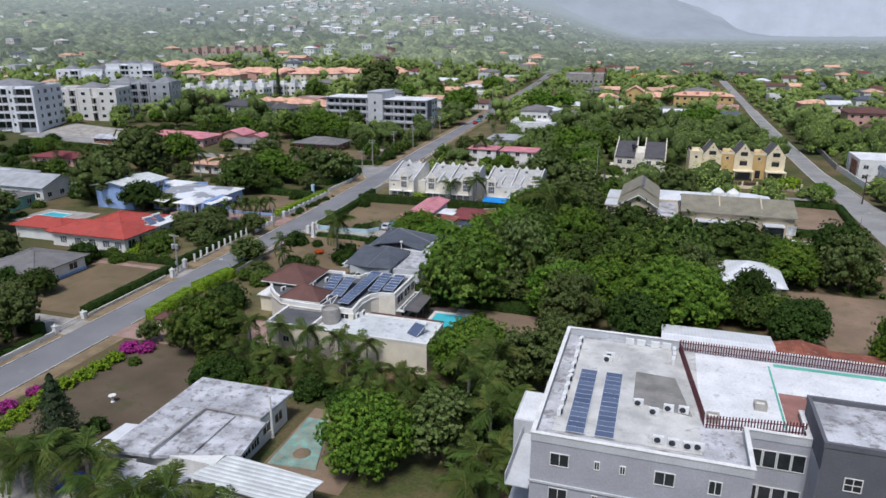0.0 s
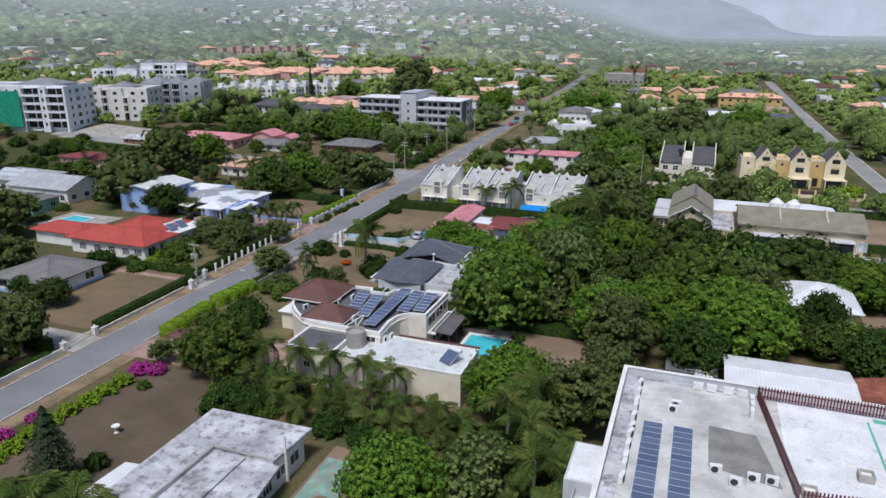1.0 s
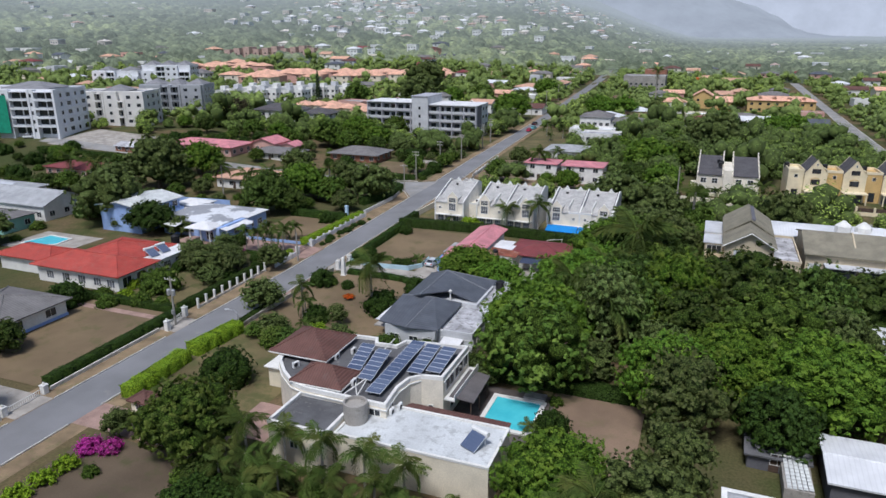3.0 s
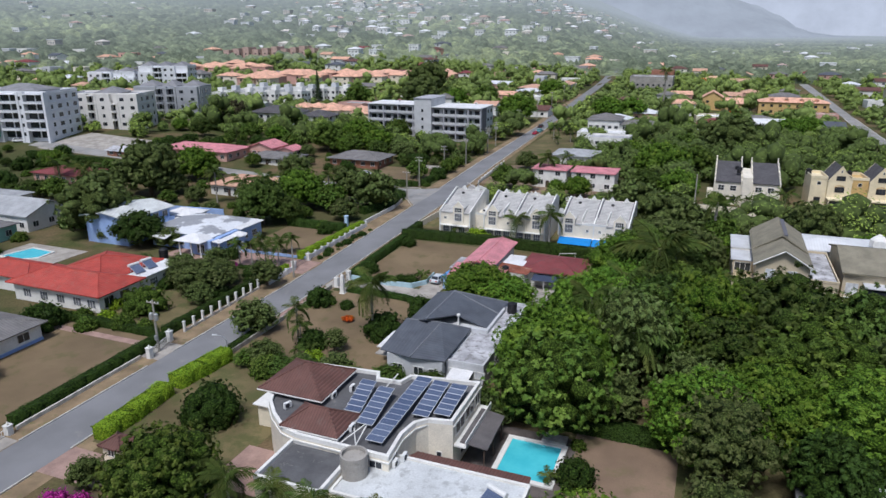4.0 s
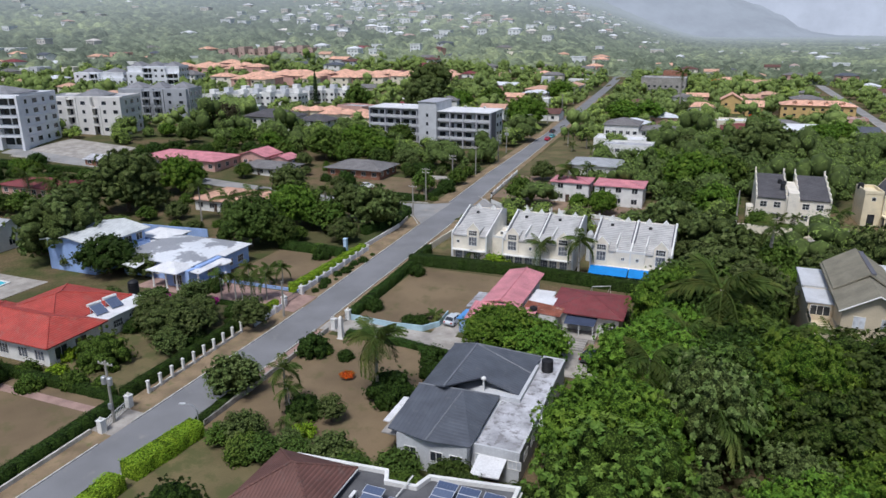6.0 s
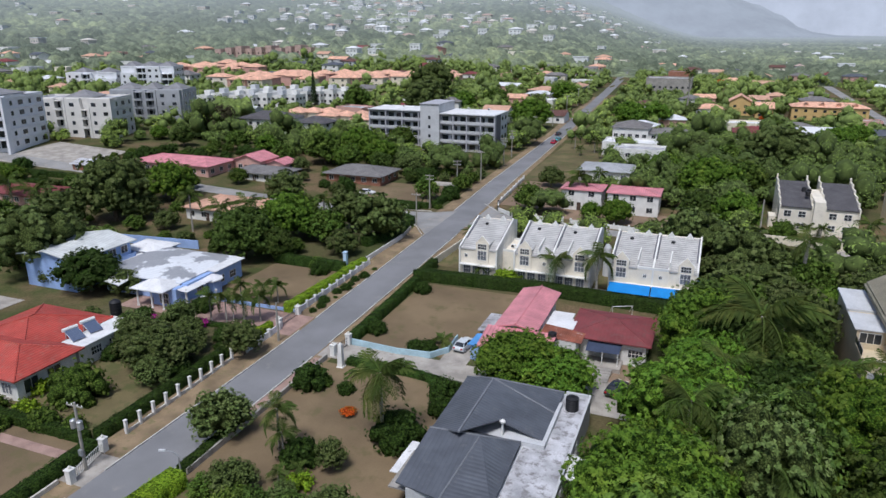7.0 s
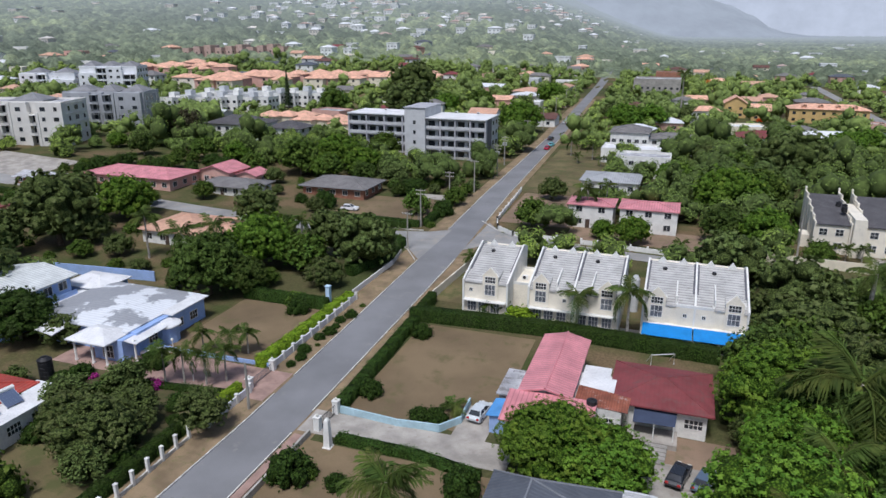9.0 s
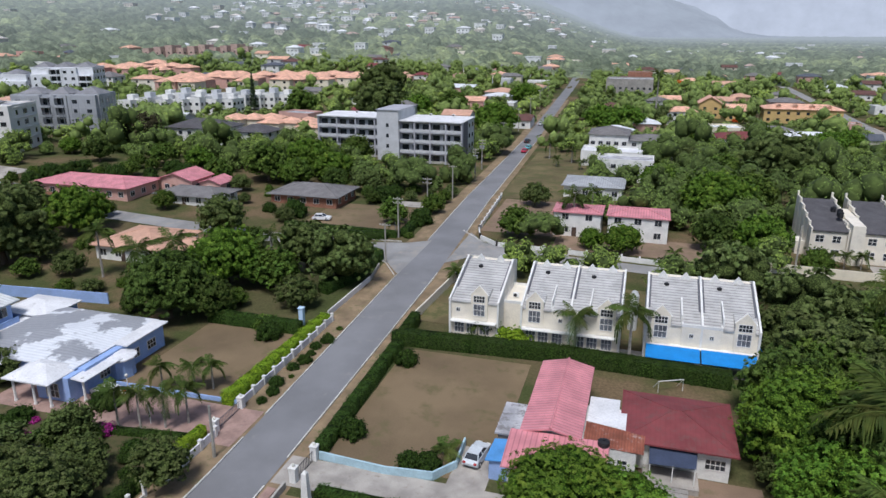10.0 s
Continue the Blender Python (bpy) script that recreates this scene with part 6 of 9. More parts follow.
dark_units()
line_wall("yellow_wall", (-24, 222.3), (3, 222), 1.9, 0.25, CREAM, "cream boundary wall with coping")
house("grey_roof_house", "low house with flat grey-mauve roof", -2, 282, 14, 292, 3.4, WHITE, TILE_GREY, "gable", 1.0, 0.5, sides="S")
house("red_strip_house", "small white house with red roof edge", -65, 233.5, -55, 241, 5.5, WHITE, METAL_PINK, "hip", 0.8, 0.4, storeys=2, sides="SE", floor=2.8)
house("red_strip_house", "white two-storey house with red roof edge and balcony", -53.5, 233.8, -41.2, 242.5, 5.5, WHITE, METAL_PINK, "hip", 0.8, 0.4, storeys=2, sides="SE", floor=2.8)
house("white_villa", "white two-storey house with grey and maroon hip roof", -66, 330, -53, 343, 7.6, WHITE, TILE_GREY, "hip", 2.2, 0.5, storeys=2, sides="SE", step=2.6)
house("white_villa_wing", "white wing with grey shingle roof", -53, 331, -37, 342, 6.0, WHITE, TILE_GREY, "hip", 1.6, 0.5, storeys=2, sides="SE")
house("white_terrace_house", "low white house with terraces", -67, 312, -45, 324, 4.4, WHITE, ROOF_WHITE, "flat", 0.7, 0, sides="SE", step=2.8)
house("white_patched_house", "white two-storey house with stained flat roof", -60.5, 292, -44.5, 302, 5.8, WHITE, ROOF_CONC, "flat", 0.7, 0, storeys=2, sides="SE", floor=2.8, step=2.8)
house("pale_sheet_house", "low house with pale grey sheet roof", -67, 268.5, -52, 281, 3.4, WHITE, SITE_GREY_ROOF, "hip", 1.4, 0.6, sides="SE")
house("ochre_block", "long ochre two-storey building with orange tile roof", 4, 440, 37, 452, 6.6, OCHRE, TILE_ORANGE, "hip", 2.0, 0.6, storeys=2, sides="SW", far=True, step=4)
house("ochre_house", "ochre house with steep orange gable roof", -24, 447, -14, 459, 7.0, OCHRE, TILE_ORANGE, "gable", 3.2, 0.6, storeys=2, sides="S", far=True, along="y")
house("ochre_house", "ochre house with orange gable roof", -12, 440, -4, 450, 5.0, OCHRE, TILE_ORANGE, "gable", 2.6, 0.6, storeys=1, sides="S", far=True, along="x")
for x in (9, 16, 23, 30):
    lone("roof_dormer", M().gable(x, 440.5, x + 2.2, 444, gz(20, 446) + 7.8, 0.9, "y").box(x + 0.3, 440.8, gz(20, 446) + 6.9, x + 1.9, 443.8, gz(20, 446) + 7.8), TILE_ORANGE, "small orange-tiled dormer on the long roof", "dormer", "roof dormers")
house("unfinished_house", "grey unfinished concrete house", -74, 536, -46, 556, 9.5, RAW, ROOF_CONC, "flat", 0.8, 0, storeys=2, sides="SE", far=True)
house("unfinished_block", "brick upper storey of the unfinished house", -62, 557, -47, 570, 12.5, BRICK, RAW, "flat", 0.6, 0, storeys=3, sides="SE", far=True)
house("red_roofed_house", "house with salmon red tile roof", -140, 490, -122, 505, 4.2, WHITE, TILE_PEACH, "hip", 2.0, 0.8, sides="SE", far=True)
house("pale_roofed_house", "house with pale patched roof", -136, 470, -120, 483, 4.0, WHITE, METAL_WHITE_X, "hip", 1.6, 0.8, sides="SE", far=True)
house("salmon_house", "house with salmon tiles", -122, 520, -112, 540, 4.2, WHITE, TILE_PEACH, "hip", 1.8, 0.8, sides="SE", far=True)
house("maroon_roofed_house", "two-storey house with maroon hip roof", 84, 380, 104, 396, 6.4, PINKW, TILE_BROWN, "hip", 2.4, 0.8, storeys=2, sides="SW", far=True)
house("grey_roofed_house", "house with grey metal hip roof", 96, 300, 118, 318, 4.2, CREAM, METAL_GREY, "hip", 2.6, 0.8, sides="SW", far=True)
house("modern_house", "modern white and brick flat-roofed house", 60, 246, 72, 262, 6.4, WHITE, ROOF_WHITE, "flat", 0.6, 0, storeys=2, sides="SW")
house("modern_house", "modern grey and white flat-roofed house", 64, 224, 78, 240, 6.4, GREYP, ROOF_CONC, "flat", 0.6, 0, storeys=2, sides="SW")
lone("brick_panel", M().box(59.8, 248, 0.5, 60.0, 256, 6.2), BRICK, "red brick facade panel on the modern house", "facade panel", kind="structure")
line_wall("boundary_wall", (57.5, 262), (58.5, 330), 2.0, 0.25, STONE, "pale stone boundary wall by the street")
line_wall("boundary_wall", (58, 262), (61, 222), 1.9, 0.25, WHITE, "white panelled boundary wall by the street")

# ---- four-storey grey apartments ----


def mid_block():
    g = gz(-125, 312)
    t = thing("apartment_block", -128, 312, g, "four-storey grey apartment block with open balconies", "apartment building")
    h, fl = 13.4, 3.35
    for x0, y0, x1, y1 in ((-155.5, 304.5, -128, 319), (-124.4, 299.6, -103.4, 316)):
        part("wall", M().box(x0, y0 + 1.6, g - 0.6, x1, y1, g + h), GREYP, t)
        part("roof", M().box(x0 - 0.3, y0 - 0.4, g + h + 0.002, x1 + 0.3, y1 + 0.3, g + h + 0.3), ROOF_WHITE, t, "pale overhanging flat roof")
        for s in range(4):
            z = g + fl * s
            part("balcony_slab", M().box(x0, y0, z + fl - 0.3, x1, y0 + 1.58, z + fl - 0.1), GREYW, t)
            part("balcony_rail", M().box(x0, y0, z + 0.05 + (0 if s else 0.2), x1, y0 + 0.1, z + 0.95), GREYP if s else STONE, t)
            k = int((x1 - x0) / 3.4)
            for i in range(k):
                far_window(t, "S", x0 + (x1 - x0) * (i + 0.5) / k, y0 + 1.58, z + 1.35, 2.3, 2.1)
        for i in range(5):
            x = x0 + (x1 - x0) * i / 4
            part("pier", M().box(x - 0.25, y0 - 0.06, g, x + 0.25, y0 + 1.6, g + h), GREYW, t)
    part("stair_tower", M().box(-131.6, 298.6, g - 0.6, -124.2, 315, g + h + 3.4), GREYP, t, "pale stair tower")
    part("tower_roof", M().box(-131.9, 298.3, g + h + 3.404, -123.9, 315.3, g + h + 3.6), GREYW, t)
    for s in range(4):
        far_window(t, "S", -128, 298.6, g + fl * s + 2.0, 0.9, 1.2)
    part("dark_panel", M().box(-103.38, 301, g, -103.2, 307, g + h), CHARCOAL, t)
    for s in range(4):
        for y in (309.5, 313.5):
            far_window(t, "E", -103.3, y, g + fl * s + 1.6, 1.4, 1.3)
    for x in (-126, -118, -110, -145):
        ac_unit(t, x, 314, g + h + 0.3, 0)
    keep_clear(-159, 294, -99, 326)
    keep_clear(-128, 280, -99, 300)


mid_block()

# ---- white flats beyond the building site ----


def site_flats(name, label, x0, y0, x1, y1, storeys, wall, top, rz, bays, net=None, scaffold=False, hips=((0.08, 0.4), (0.58, 0.92))):
    """Flats in stepped bays: solid bays with windows, balcony bays with rounded slabs before deep glazing."""
    g = gz((x0 + x1) / 2, (y0 + y1) / 2)
    fl = 3.25
    h = storeys * fl
    t = thing(name, (x0 + x1) / 2, (y0 + y1) / 2, g, label, "apartment building")
    part("wall", M().box(x0, y0 + 1.8, g - 3, x1, y1, g + h), wall, t)
    part("parapet", M().ring(x0 - 0.1, y0 + 1.7, x1 + 0.1, y1 + 0.1, g + h + 0.002, g + h + 0.7, 0.3), wall, t)
    part("roof", M().box(x0 + 0.3, y0 + 2.1, g + h + 0.004, x1 - 0.3, y1 - 0.3, g + h + 0.1), ROOF_CONC, t)
    for u0, u1 in hips:
        a, b = x0 + (x1 - x0) * u0, x0 + (x1 - x0) * u1
        part("roof_hip", M().hip(a, y0 + 3, b, y1 - 1.5, g + h + 0.7, 2.3), top, t)
        part("roof_base", M().box(a + 0.6, y0 + 3.6, g + h + 0.1, b - 0.6, y1 - 2.1, g + h + 0.69), wall, t)
    for u0, u1, kind, n in bays:
        a, b, hb = x0 + (x1 - x0) * u0, x0 + (x1 - x0) * u1, fl * n + 0.5
        if kind == "solid":
            part("bay_wall", M().box(a, y0, g - 3, b, y0 + 1.79, g + hb), wall, t)
            k = max(1, int((b - a) / 3.4))
            for s in range(n):
                for i in range(k):
                    far_window(t, "S", a + (b - a) * (i + 0.5) / k, y0, g + fl * s + 1.6, 1.1 if (i + s) % 3 else 1.7, 1.3, PANE)
            continue
        edge = [(a, y0 + 1.79), (a, y0 + 0.4), (a + 0.4, y0 - 0.5), (a + 1.2, y0 - 0.9), (b - 1.2, y0 - 0.9), (b - 0.4, y0 - 0.5), (b, y0 + 0.4), (b, y0 + 1.79)]
        for s in range(n):
            z = g + fl * s
            part("opening", M().box(a + 0.5, y0 + 1.72, z + 0.1, b - 0.5, y0 + 1.796, z + fl - 0.6), PANE, t, "dark deep-set glazing")
            slab = part("balcony", M().prism(edge, z + fl - 0.38, z + fl - 0.1), wall, t)
            if s < n - 1:
                part("balcony_front", rim(M(), edge, z + fl - 0.098, z + fl + 0.45, 0.14), wall, slab)
            part("mullion", M().box((a + b) / 2 - 0.2, y0 + 1.5, z + 0.1, (a + b) / 2 + 0.2, y0 + 1.719, z + fl - 0.4), wall, t)
        for x in (a, b):
            part("pier", M().box(x - 0.45, y0 - 0.25, g - 3, x + 0.45, y0 + 1.785, g + hb), wall, t)
    for s in range(storeys):
        k = int((y1 - y0 - 2) / 3.8)
        for i in range(k):
            far_window(t, "E", x1, y0 + 2 + (y1 - y0 - 2) * (i + 0.5) / k, g + fl * s + 1.5, 2.2 if i % 2 else 1.1, 1.5, PANE)
        part("floor_band", M().box(x1 + 0.002, y0 + 2.2, g + fl * s + fl - 0.24, x1 + 0.35, y1, g + fl * s + fl - 0.06), wall, t)
    if net:
        a, b = [x0 + (x1 - x0) * u for u in net]
        part("safety_net", M().box(a, y0 - 1.3, g + 0.5, b, y0 - 1.2, g + h - 1.5), NET, t, "green building net")
    if scaffold:
        m = M()
        for i in range(int((x1 - x0) / 2.4) + 1):
            m.box(x0 + 2.4 * i, y0 - 1.5, g - 2, x0 + 2.4 * i + 0.09, y0 - 1.41, g + h)
        for i in range(int((y1 - y0) / 2.4) + 1):
            m.box(x1 + 1.4, y0 + 2.4 * i, g - 2, x1 + 1.49, y0 + 2.4 * i + 0.09, g + h)
        for j in range(int(h / 1.9)):
            m.box(x0, y0 - 1.55, g + 1.9 * j, x1 + 1.5, y0 - 1.4, g + 1.9 * j + 0.1).box(x1 + 1.38, y0 - 1.5, g + 1.9 * j + 0.11, x1 + 1.5, y1, g + 1.9 * j + 0.2)
        part("scaffold", m, STEEL, t, "grey pole scaffold")
    if rz:
        t.rotation_euler = (0, 0, radians(rz))
    keep_clear(x0 - 4, y0 - 5, x1 + 4, y1 + 4)


SITE_CREAM = plain("site_cream", (0.7, 0.68, 0.64), 0.85, 0.08, 0.3, 6, dirt=(0.5, 0.48, 0.44), dirt_at=0.64)
SITE_WHITE = plain("site_white", (0.74, 0.75, 0.77), 0.8, 0.06, 0.4, 6, dirt=(0.6, 0.6, 0.6), dirt_at=0.66)
SITE_GREY = plain("site_grey", (0.4, 0.41, 0.43), 0.85, 0.1, 0.3, 6, dirt=(0.4, 0.4, 0.41), dirt_at=0.6)
SITE_TILE = ribbed("pale_shingle", (0.26, 0.26, 0.27), 1, 0.45, 0.85, dirt=(0.27, 0.27, 0.27))
site_flats("apartment_block", "white flats being finished, green net on one side", -295, 214.5, -246, 234.5, 5, SITE_WHITE, SITE_TILE, 14, ((0.02, 0.2, "balcony", 5), (0.2, 0.3, "solid", 5), (0.3, 0.46, "balcony", 5), (0.46, 0.62, "solid", 5), (0.62, 0.79, "balcony", 5), (0.79, 0.83, "solid", 5), (0.83, 1.0, "balcony", 5)), net=(0.3, 0.62), hips=((0.5, 0.9),))
site_flats("apartment_block", "cream four-storey flats with grey hip roofs", -264.7, 248.5, -234.7, 264.5, 4, SITE_CREAM, SITE_TILE, 18, ((0.0, 0.14, "balcony", 3), (0.14, 0.3, "solid", 4), (0.3, 0.42, "balcony", 4), (0.42, 0.62, "solid", 4), (0.62, 0.72, "balcony", 3), (0.72, 1.0, "solid", 4)), hips=((0.36, 0.72),))
site_flats("apartment_block", "grey four-storey flats behind pole scaffold", -262.4, 282.4, -232.4, 297.4, 4, SITE_GREY, SITE_TILE, 18, ((0.02, 0.34, "solid", 4), (0.34, 0.48, "balcony", 4), (0.5, 0.64, "balcony", 4), (0.66, 0.98, "solid", 4)), scaffold=True, hips=((0.04, 0.34), (0.4, 0.64), (0.7, 0.98)))
site_flats("apartment_block", "large white stepped flats", -353, 378, -323, 396, 4, SITE_WHITE, SITE_TILE, 22, ((0.0, 0.3, "solid", 3), (0.3, 0.5, "balcony", 4), (0.5, 0.75, "solid", 4), (0.75, 1.0, "balcony", 3)), hips=((0.02, 0.28), (0.34, 0.62), (0.68, 0.96)))
site_flats("apartment_block", "large white stepped flats", -381, 366, -353, 382, 3, SITE_WHITE, SITE_TILE, 22, ((0.0, 0.3, "solid", 3), (0.3, 0.5, "balcony", 3), (0.5, 1.0, "solid", 2)))
for x, y in ((-392, 398), (-378, 404), (-406, 392), (-364, 412), (-350, 418)):
    house("grey_roofed_house", "white two-storey house with grey shingle hip roof", x, y, x + 12, y + 10, 6.0, WHITE, TILE_GREY, "hip", 2.6, 0.5, storeys=2, sides="SE", far=True, group="grey roofed estate", margin=2)
for i in range(9):
    for x, y, n in ((-258 + 5 * i, 328 + 4.6 * i, 7), (-256 + 5 * i, 350 + 4.2 * i, 9)):
        if i < n:
            h = 6.0 + (0.9 if i % 3 == 1 else 0.0)
            row = house("white_row_house", "small white flat-roofed row house", x, y, x + 6.4, y + 9, h, WHITE, ROOF_WHITE, "flat", 0.6, 0, storeys=2, sides="SE", far=True, group="white row houses", step=2.4)
            part("roof_room", M().box(x + 1.2, y + 4.5, gz(x, y) + h + 0.1, x + 4.2, y + 8, gz(x, y) + h + 2.2), GREYP if i % 2 else WHITE, row)
house("dark_roofed_wing", "white house wing with dark hip roof", -185, 298, -172, 308, 5.6, WHITE, ROOF_SHINGLE, "hip", 2.2, 0.7, storeys=2, sides="SE", far=True)
house("dark_roofed_house", "large white house with dark brown hip roof", -207, 292, -186, 306, 6.4, WHITE, ROOF_SHINGLE, "hip", 2.6, 0.7, storeys=2, sides="SE", far=True)
rng = random.Random(11)
for i in range(46):
    u = rng.random()
    x, y = -300 + 90 * u + rng.uniform(-12, 12), 412 + 100 * u + rng.uniform(-26, 26)
    house("orange_roofed_house", "two-storey house with orange tile hip roof", x, y, x + rng.uniform(9, 13), y + rng.uniform(9, 12), 6.2, PINKW if i % 3 else CREAM, TILE_ORANGE, "hip", 2.2, 0.5, storeys=2, sides="S", far=True, group="orange roofed estate", step=5.5, margin=3)
for i in range(12):
    x, y = rng.uniform(-400, -345), rng.uniform(462, 510)
    house("orange_roofed_house", "two-storey house with orange tile hip roof", x, y, x + 12, y + 10, 6.2, PINKW, TILE_ORANGE, "hip", 2.2, 0.5, storeys=1, sides="S", far=True, group="orange roofed estate", margin=4)
for i in range(7):
    x, y = -206 + 5.4 * i, 322 + 4 * (i % 3)
    house("orange_roofed_house", "house with orange tile hip roof behind trees", x, y, x + 9, y + 9, 4.6, CREAM, TILE_ORANGE, "hip", 1.9, 0.5, sides="S", far=True, group="orange roofed estate", margin=3)
for i in range(10):
    x = -425 + 6.5 * i
    house("brown_row_house", "unfinished brown row house", x, 552 + 5 * i, x + 6.2, 564 + 5 * i, 7.5 + (i % 3), plain("brown_block", (0.5, 0.36, 0.31), 0.9) if i == 0 else bpy.data.materials["brown_block"], RAW, "flat", 0.8, 0, storeys=2, sides="SE", far=True, group="brown row houses", margin=0)

# ---- scattered houses of the plain and hillside ----
ROOFS = (ROOF_WHITE, TILE_ORANGE, TILE_GREY, TILE_PEACH, METAL_WHITE_X, METAL_MAROON, ROOF_CONC, TILE_BROWN, METAL_GREY, TILE_PEACH)
WALLS = (WHITE, CREAM, WHITE, IVORY, PINKW, WHITE, GREYP)


def free(x, y, gap=0.0):
    return not any(a - gap < x < c + gap and b - gap < y < d + gap for a, b, c, d in CLEAR)


made = 0
while made < 150:
    az, r = rng.uniform(-17, 52), rng.uniform(345, 760)
    x, y = -r * math.sin(radians(az)), r * math.cos(radians(az))
    if not free(x, y, 10):
        continue
    w, d = rng.uniform(9, 16), rng.uniform(8, 12)
    two = rng.random() < 0.35
    k = rng.randrange(10)
    form = "flat" if ROOFS[k] in (ROOF_WHITE, ROOF_CONC) else rng.choice(("hip", "hip", "gable"))
    house("suburban_house", "distant house among trees with " + ("flat pale roof" if form == "flat" else "pitched roof"), x, y, x + w, y + d, 6.2 if two else 3.6, rng.choice(WALLS), ROOFS[k], form, 0.7 if form == "flat" else 1.9, 0.5, storeys=2 if two else 1, sides="S", far=True, group="suburban houses", step=6, margin=2.0, rz=rng.choice((0, 0, 8, -12)))
    made += 1


# muted low-contrast colours with the haze over far houses painted in
HAZED_TILE = plain("hazed_pink_tile", (0.46, 0.35, 0.31), 0.85, 0.2, 0.5)
FAR_PLASTER = plain("hazed_white_plaster", (0.72, 0.73, 0.73), 0.9, 0.2, 0.3)
FAR_CREAM = plain("hazed_cream_plaster", (0.64, 0.6, 0.55), 0.9, 0.2, 0.3)
FAR_SHEET = plain("hazed_pale_sheet", (0.72, 0.73, 0.74), 0.7, 0.2, 0.3)
FAR_SHADE = plain("hazed_window_glass", (0.2, 0.22, 0.23), 0.5, 0.2, 0.3)


def hill_houses():
    """Hundreds of small pale dwellings over the slope and the far plain, as one."""
    mats = [FAR_PLASTER, FAR_CREAM, FAR_SHEET, HAZED_TILE, FAR_SHADE]
    m, slots, made = M(), [], 0

    def done(material):
        slots.extend([mats.index(material)] * (len(m.f) - len(slots)))

    while made < 340:
        az, r = rng.choice(((rng.uniform(8, 54), rng.uniform(680, 1500)), (rng.uniform(-17, 30), rng.uniform(680, 1700)), (rng.gauss(27, 2.2), rng.gauss(1250, 110)), (rng.gauss(12, 3), rng.gauss(1350, 160)), (rng.uniform(14, 34), rng.gauss(930, 60))))
        x, y = -r * math.sin(radians(az)), r * math.cos(radians(az))
        if not free(x, y, 6):
            continue
        w, d, h = rng.uniform(7, 15), rng.uniform(6, 10), rng.choice((3.6, 4.2, 5.4, 7.0))
        g = gz(x, y)
        m.box(x - w / 2, y - d / 2, g - 3, x + w / 2, y + d / 2, g + h)
        done(rng.choice((FAR_PLASTER, FAR_PLASTER, FAR_CREAM)))
        if rng.random() < 0.5:
            m.hip(x - w / 2 - 0.5, y - d / 2 - 0.5, x + w / 2 + 0.5, y + d / 2 + 0.5, g + h, 1.8)
            done(rng.choice((FAR_SHEET, FAR_CREAM, FAR_PLASTER, HAZED_TILE)))
        else:
            m.box(x - w / 2 - 0.3, y - d / 2 - 0.3, g + h, x + w / 2 + 0.3, y + d / 2 + 0.3, g + h + 0.6)
            done(FAR_SHEET)
        for s in range(int(h / 3)):
            for q in (-0.3, 0.0, 0.3):
                m.box(x + w * q - 0.7, y - d / 2 - 0.1, g + 0.9 + 3 * s, x + w * q + 0.7, y - d / 2, g + 2.1 + 3 * s)
        done(FAR_SHADE)
        CLEAR.append((x - w / 2 - 1, y - d / 2 - 17, x + w / 2 + 1, y + d / 2))
        made += 1
    me = m.mesh("hillside_houses", mats[0])
    for extra in mats[1:]:
        me.materials.append(extra)
    me.polygons.foreach_set("material_index", slots)
    tagged(new("hillside_houses", me), "pale houses scattered over the wooded hillside", "houses", kind="stuff")


hill_houses()

# ---- plants ----
RNG = np.random.default_rng(5)


def cards_mesh(name, centres, normals, sizes, material, core=None, turn=0.5, long=1.25, lift=0.3, inner=0, tone=None):
    """Many small pointed leaves: each a three-cornered blade about its centre, facing its normal with some disorder."""
    n = len(centres)
    nor = normals + np.array([0, 0, lift]) + RNG.normal(0, turn * 0.45, (n, 3))
    nor /= np.linalg.norm(nor, axis=1)[:, None]
    ref = RNG.normal(0, 1, (n, 3))
    u = np.cross(nor, ref)
    u /= np.linalg.norm(u, axis=1)[:, None]
    w = np.cross(nor, u)
    s = sizes[:, None]
    v = np.stack([centres - u * s * long - w * s * 0.55, centres - u * s * long * 0.6 + w * s * 0.6, centres + u * s * long - nor * s * 0.3], axis=1).reshape(-1, 3)
    verts = v
    quads = np.arange(3 * n)
    counts = np.full(n, 3)
    if core is not None:
        cv, cf = core
        verts = np.vstack([v, cv])
        quads = np.concatenate([quads, (cf + 3 * n).ravel()])
        counts = np.concatenate([counts, np.full(len(cf), 3)])
    me = bpy.data.meshes.new(name)
    me.vertices.add(len(verts))
    me.vertices.foreach_set("co", verts.astype(np.float32).ravel())
    me.loops.add(len(quads))
    me.loops.foreach_set("vertex_index", quads.astype(np.int32))
    me.polygons.add(len(counts))
    me.polygons.foreach_set("loop_start", np.concatenate([[0], np.cumsum(counts)[:-1]]).astype(np.int32))
    me.materials.append(material)
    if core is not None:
        # cores take a mass or heart colour already darkened for inner shade
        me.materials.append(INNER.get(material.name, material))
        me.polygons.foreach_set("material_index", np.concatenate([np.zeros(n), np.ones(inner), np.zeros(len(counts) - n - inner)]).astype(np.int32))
    me.update(calc_edges=True)
    if tone is not None:
        me.attributes.new("tone", "FLOAT", "FACE").data.foreach_set("value", tone.astype(np.float32))
    return me


def ball(level=2):
    bm = bmesh.new()
    bmesh.ops.create_icosphere(bm, subdivisions=level, radius=1.0)
    v = np.array([p.co for p in bm.verts])
    f = np.array([[q.index for q in p.verts] for p in bm.faces])
    bm.free()
    return v, f


BALL_V, BALL_F = ball(2)
SMALL_V, SMALL_F = ball(1)


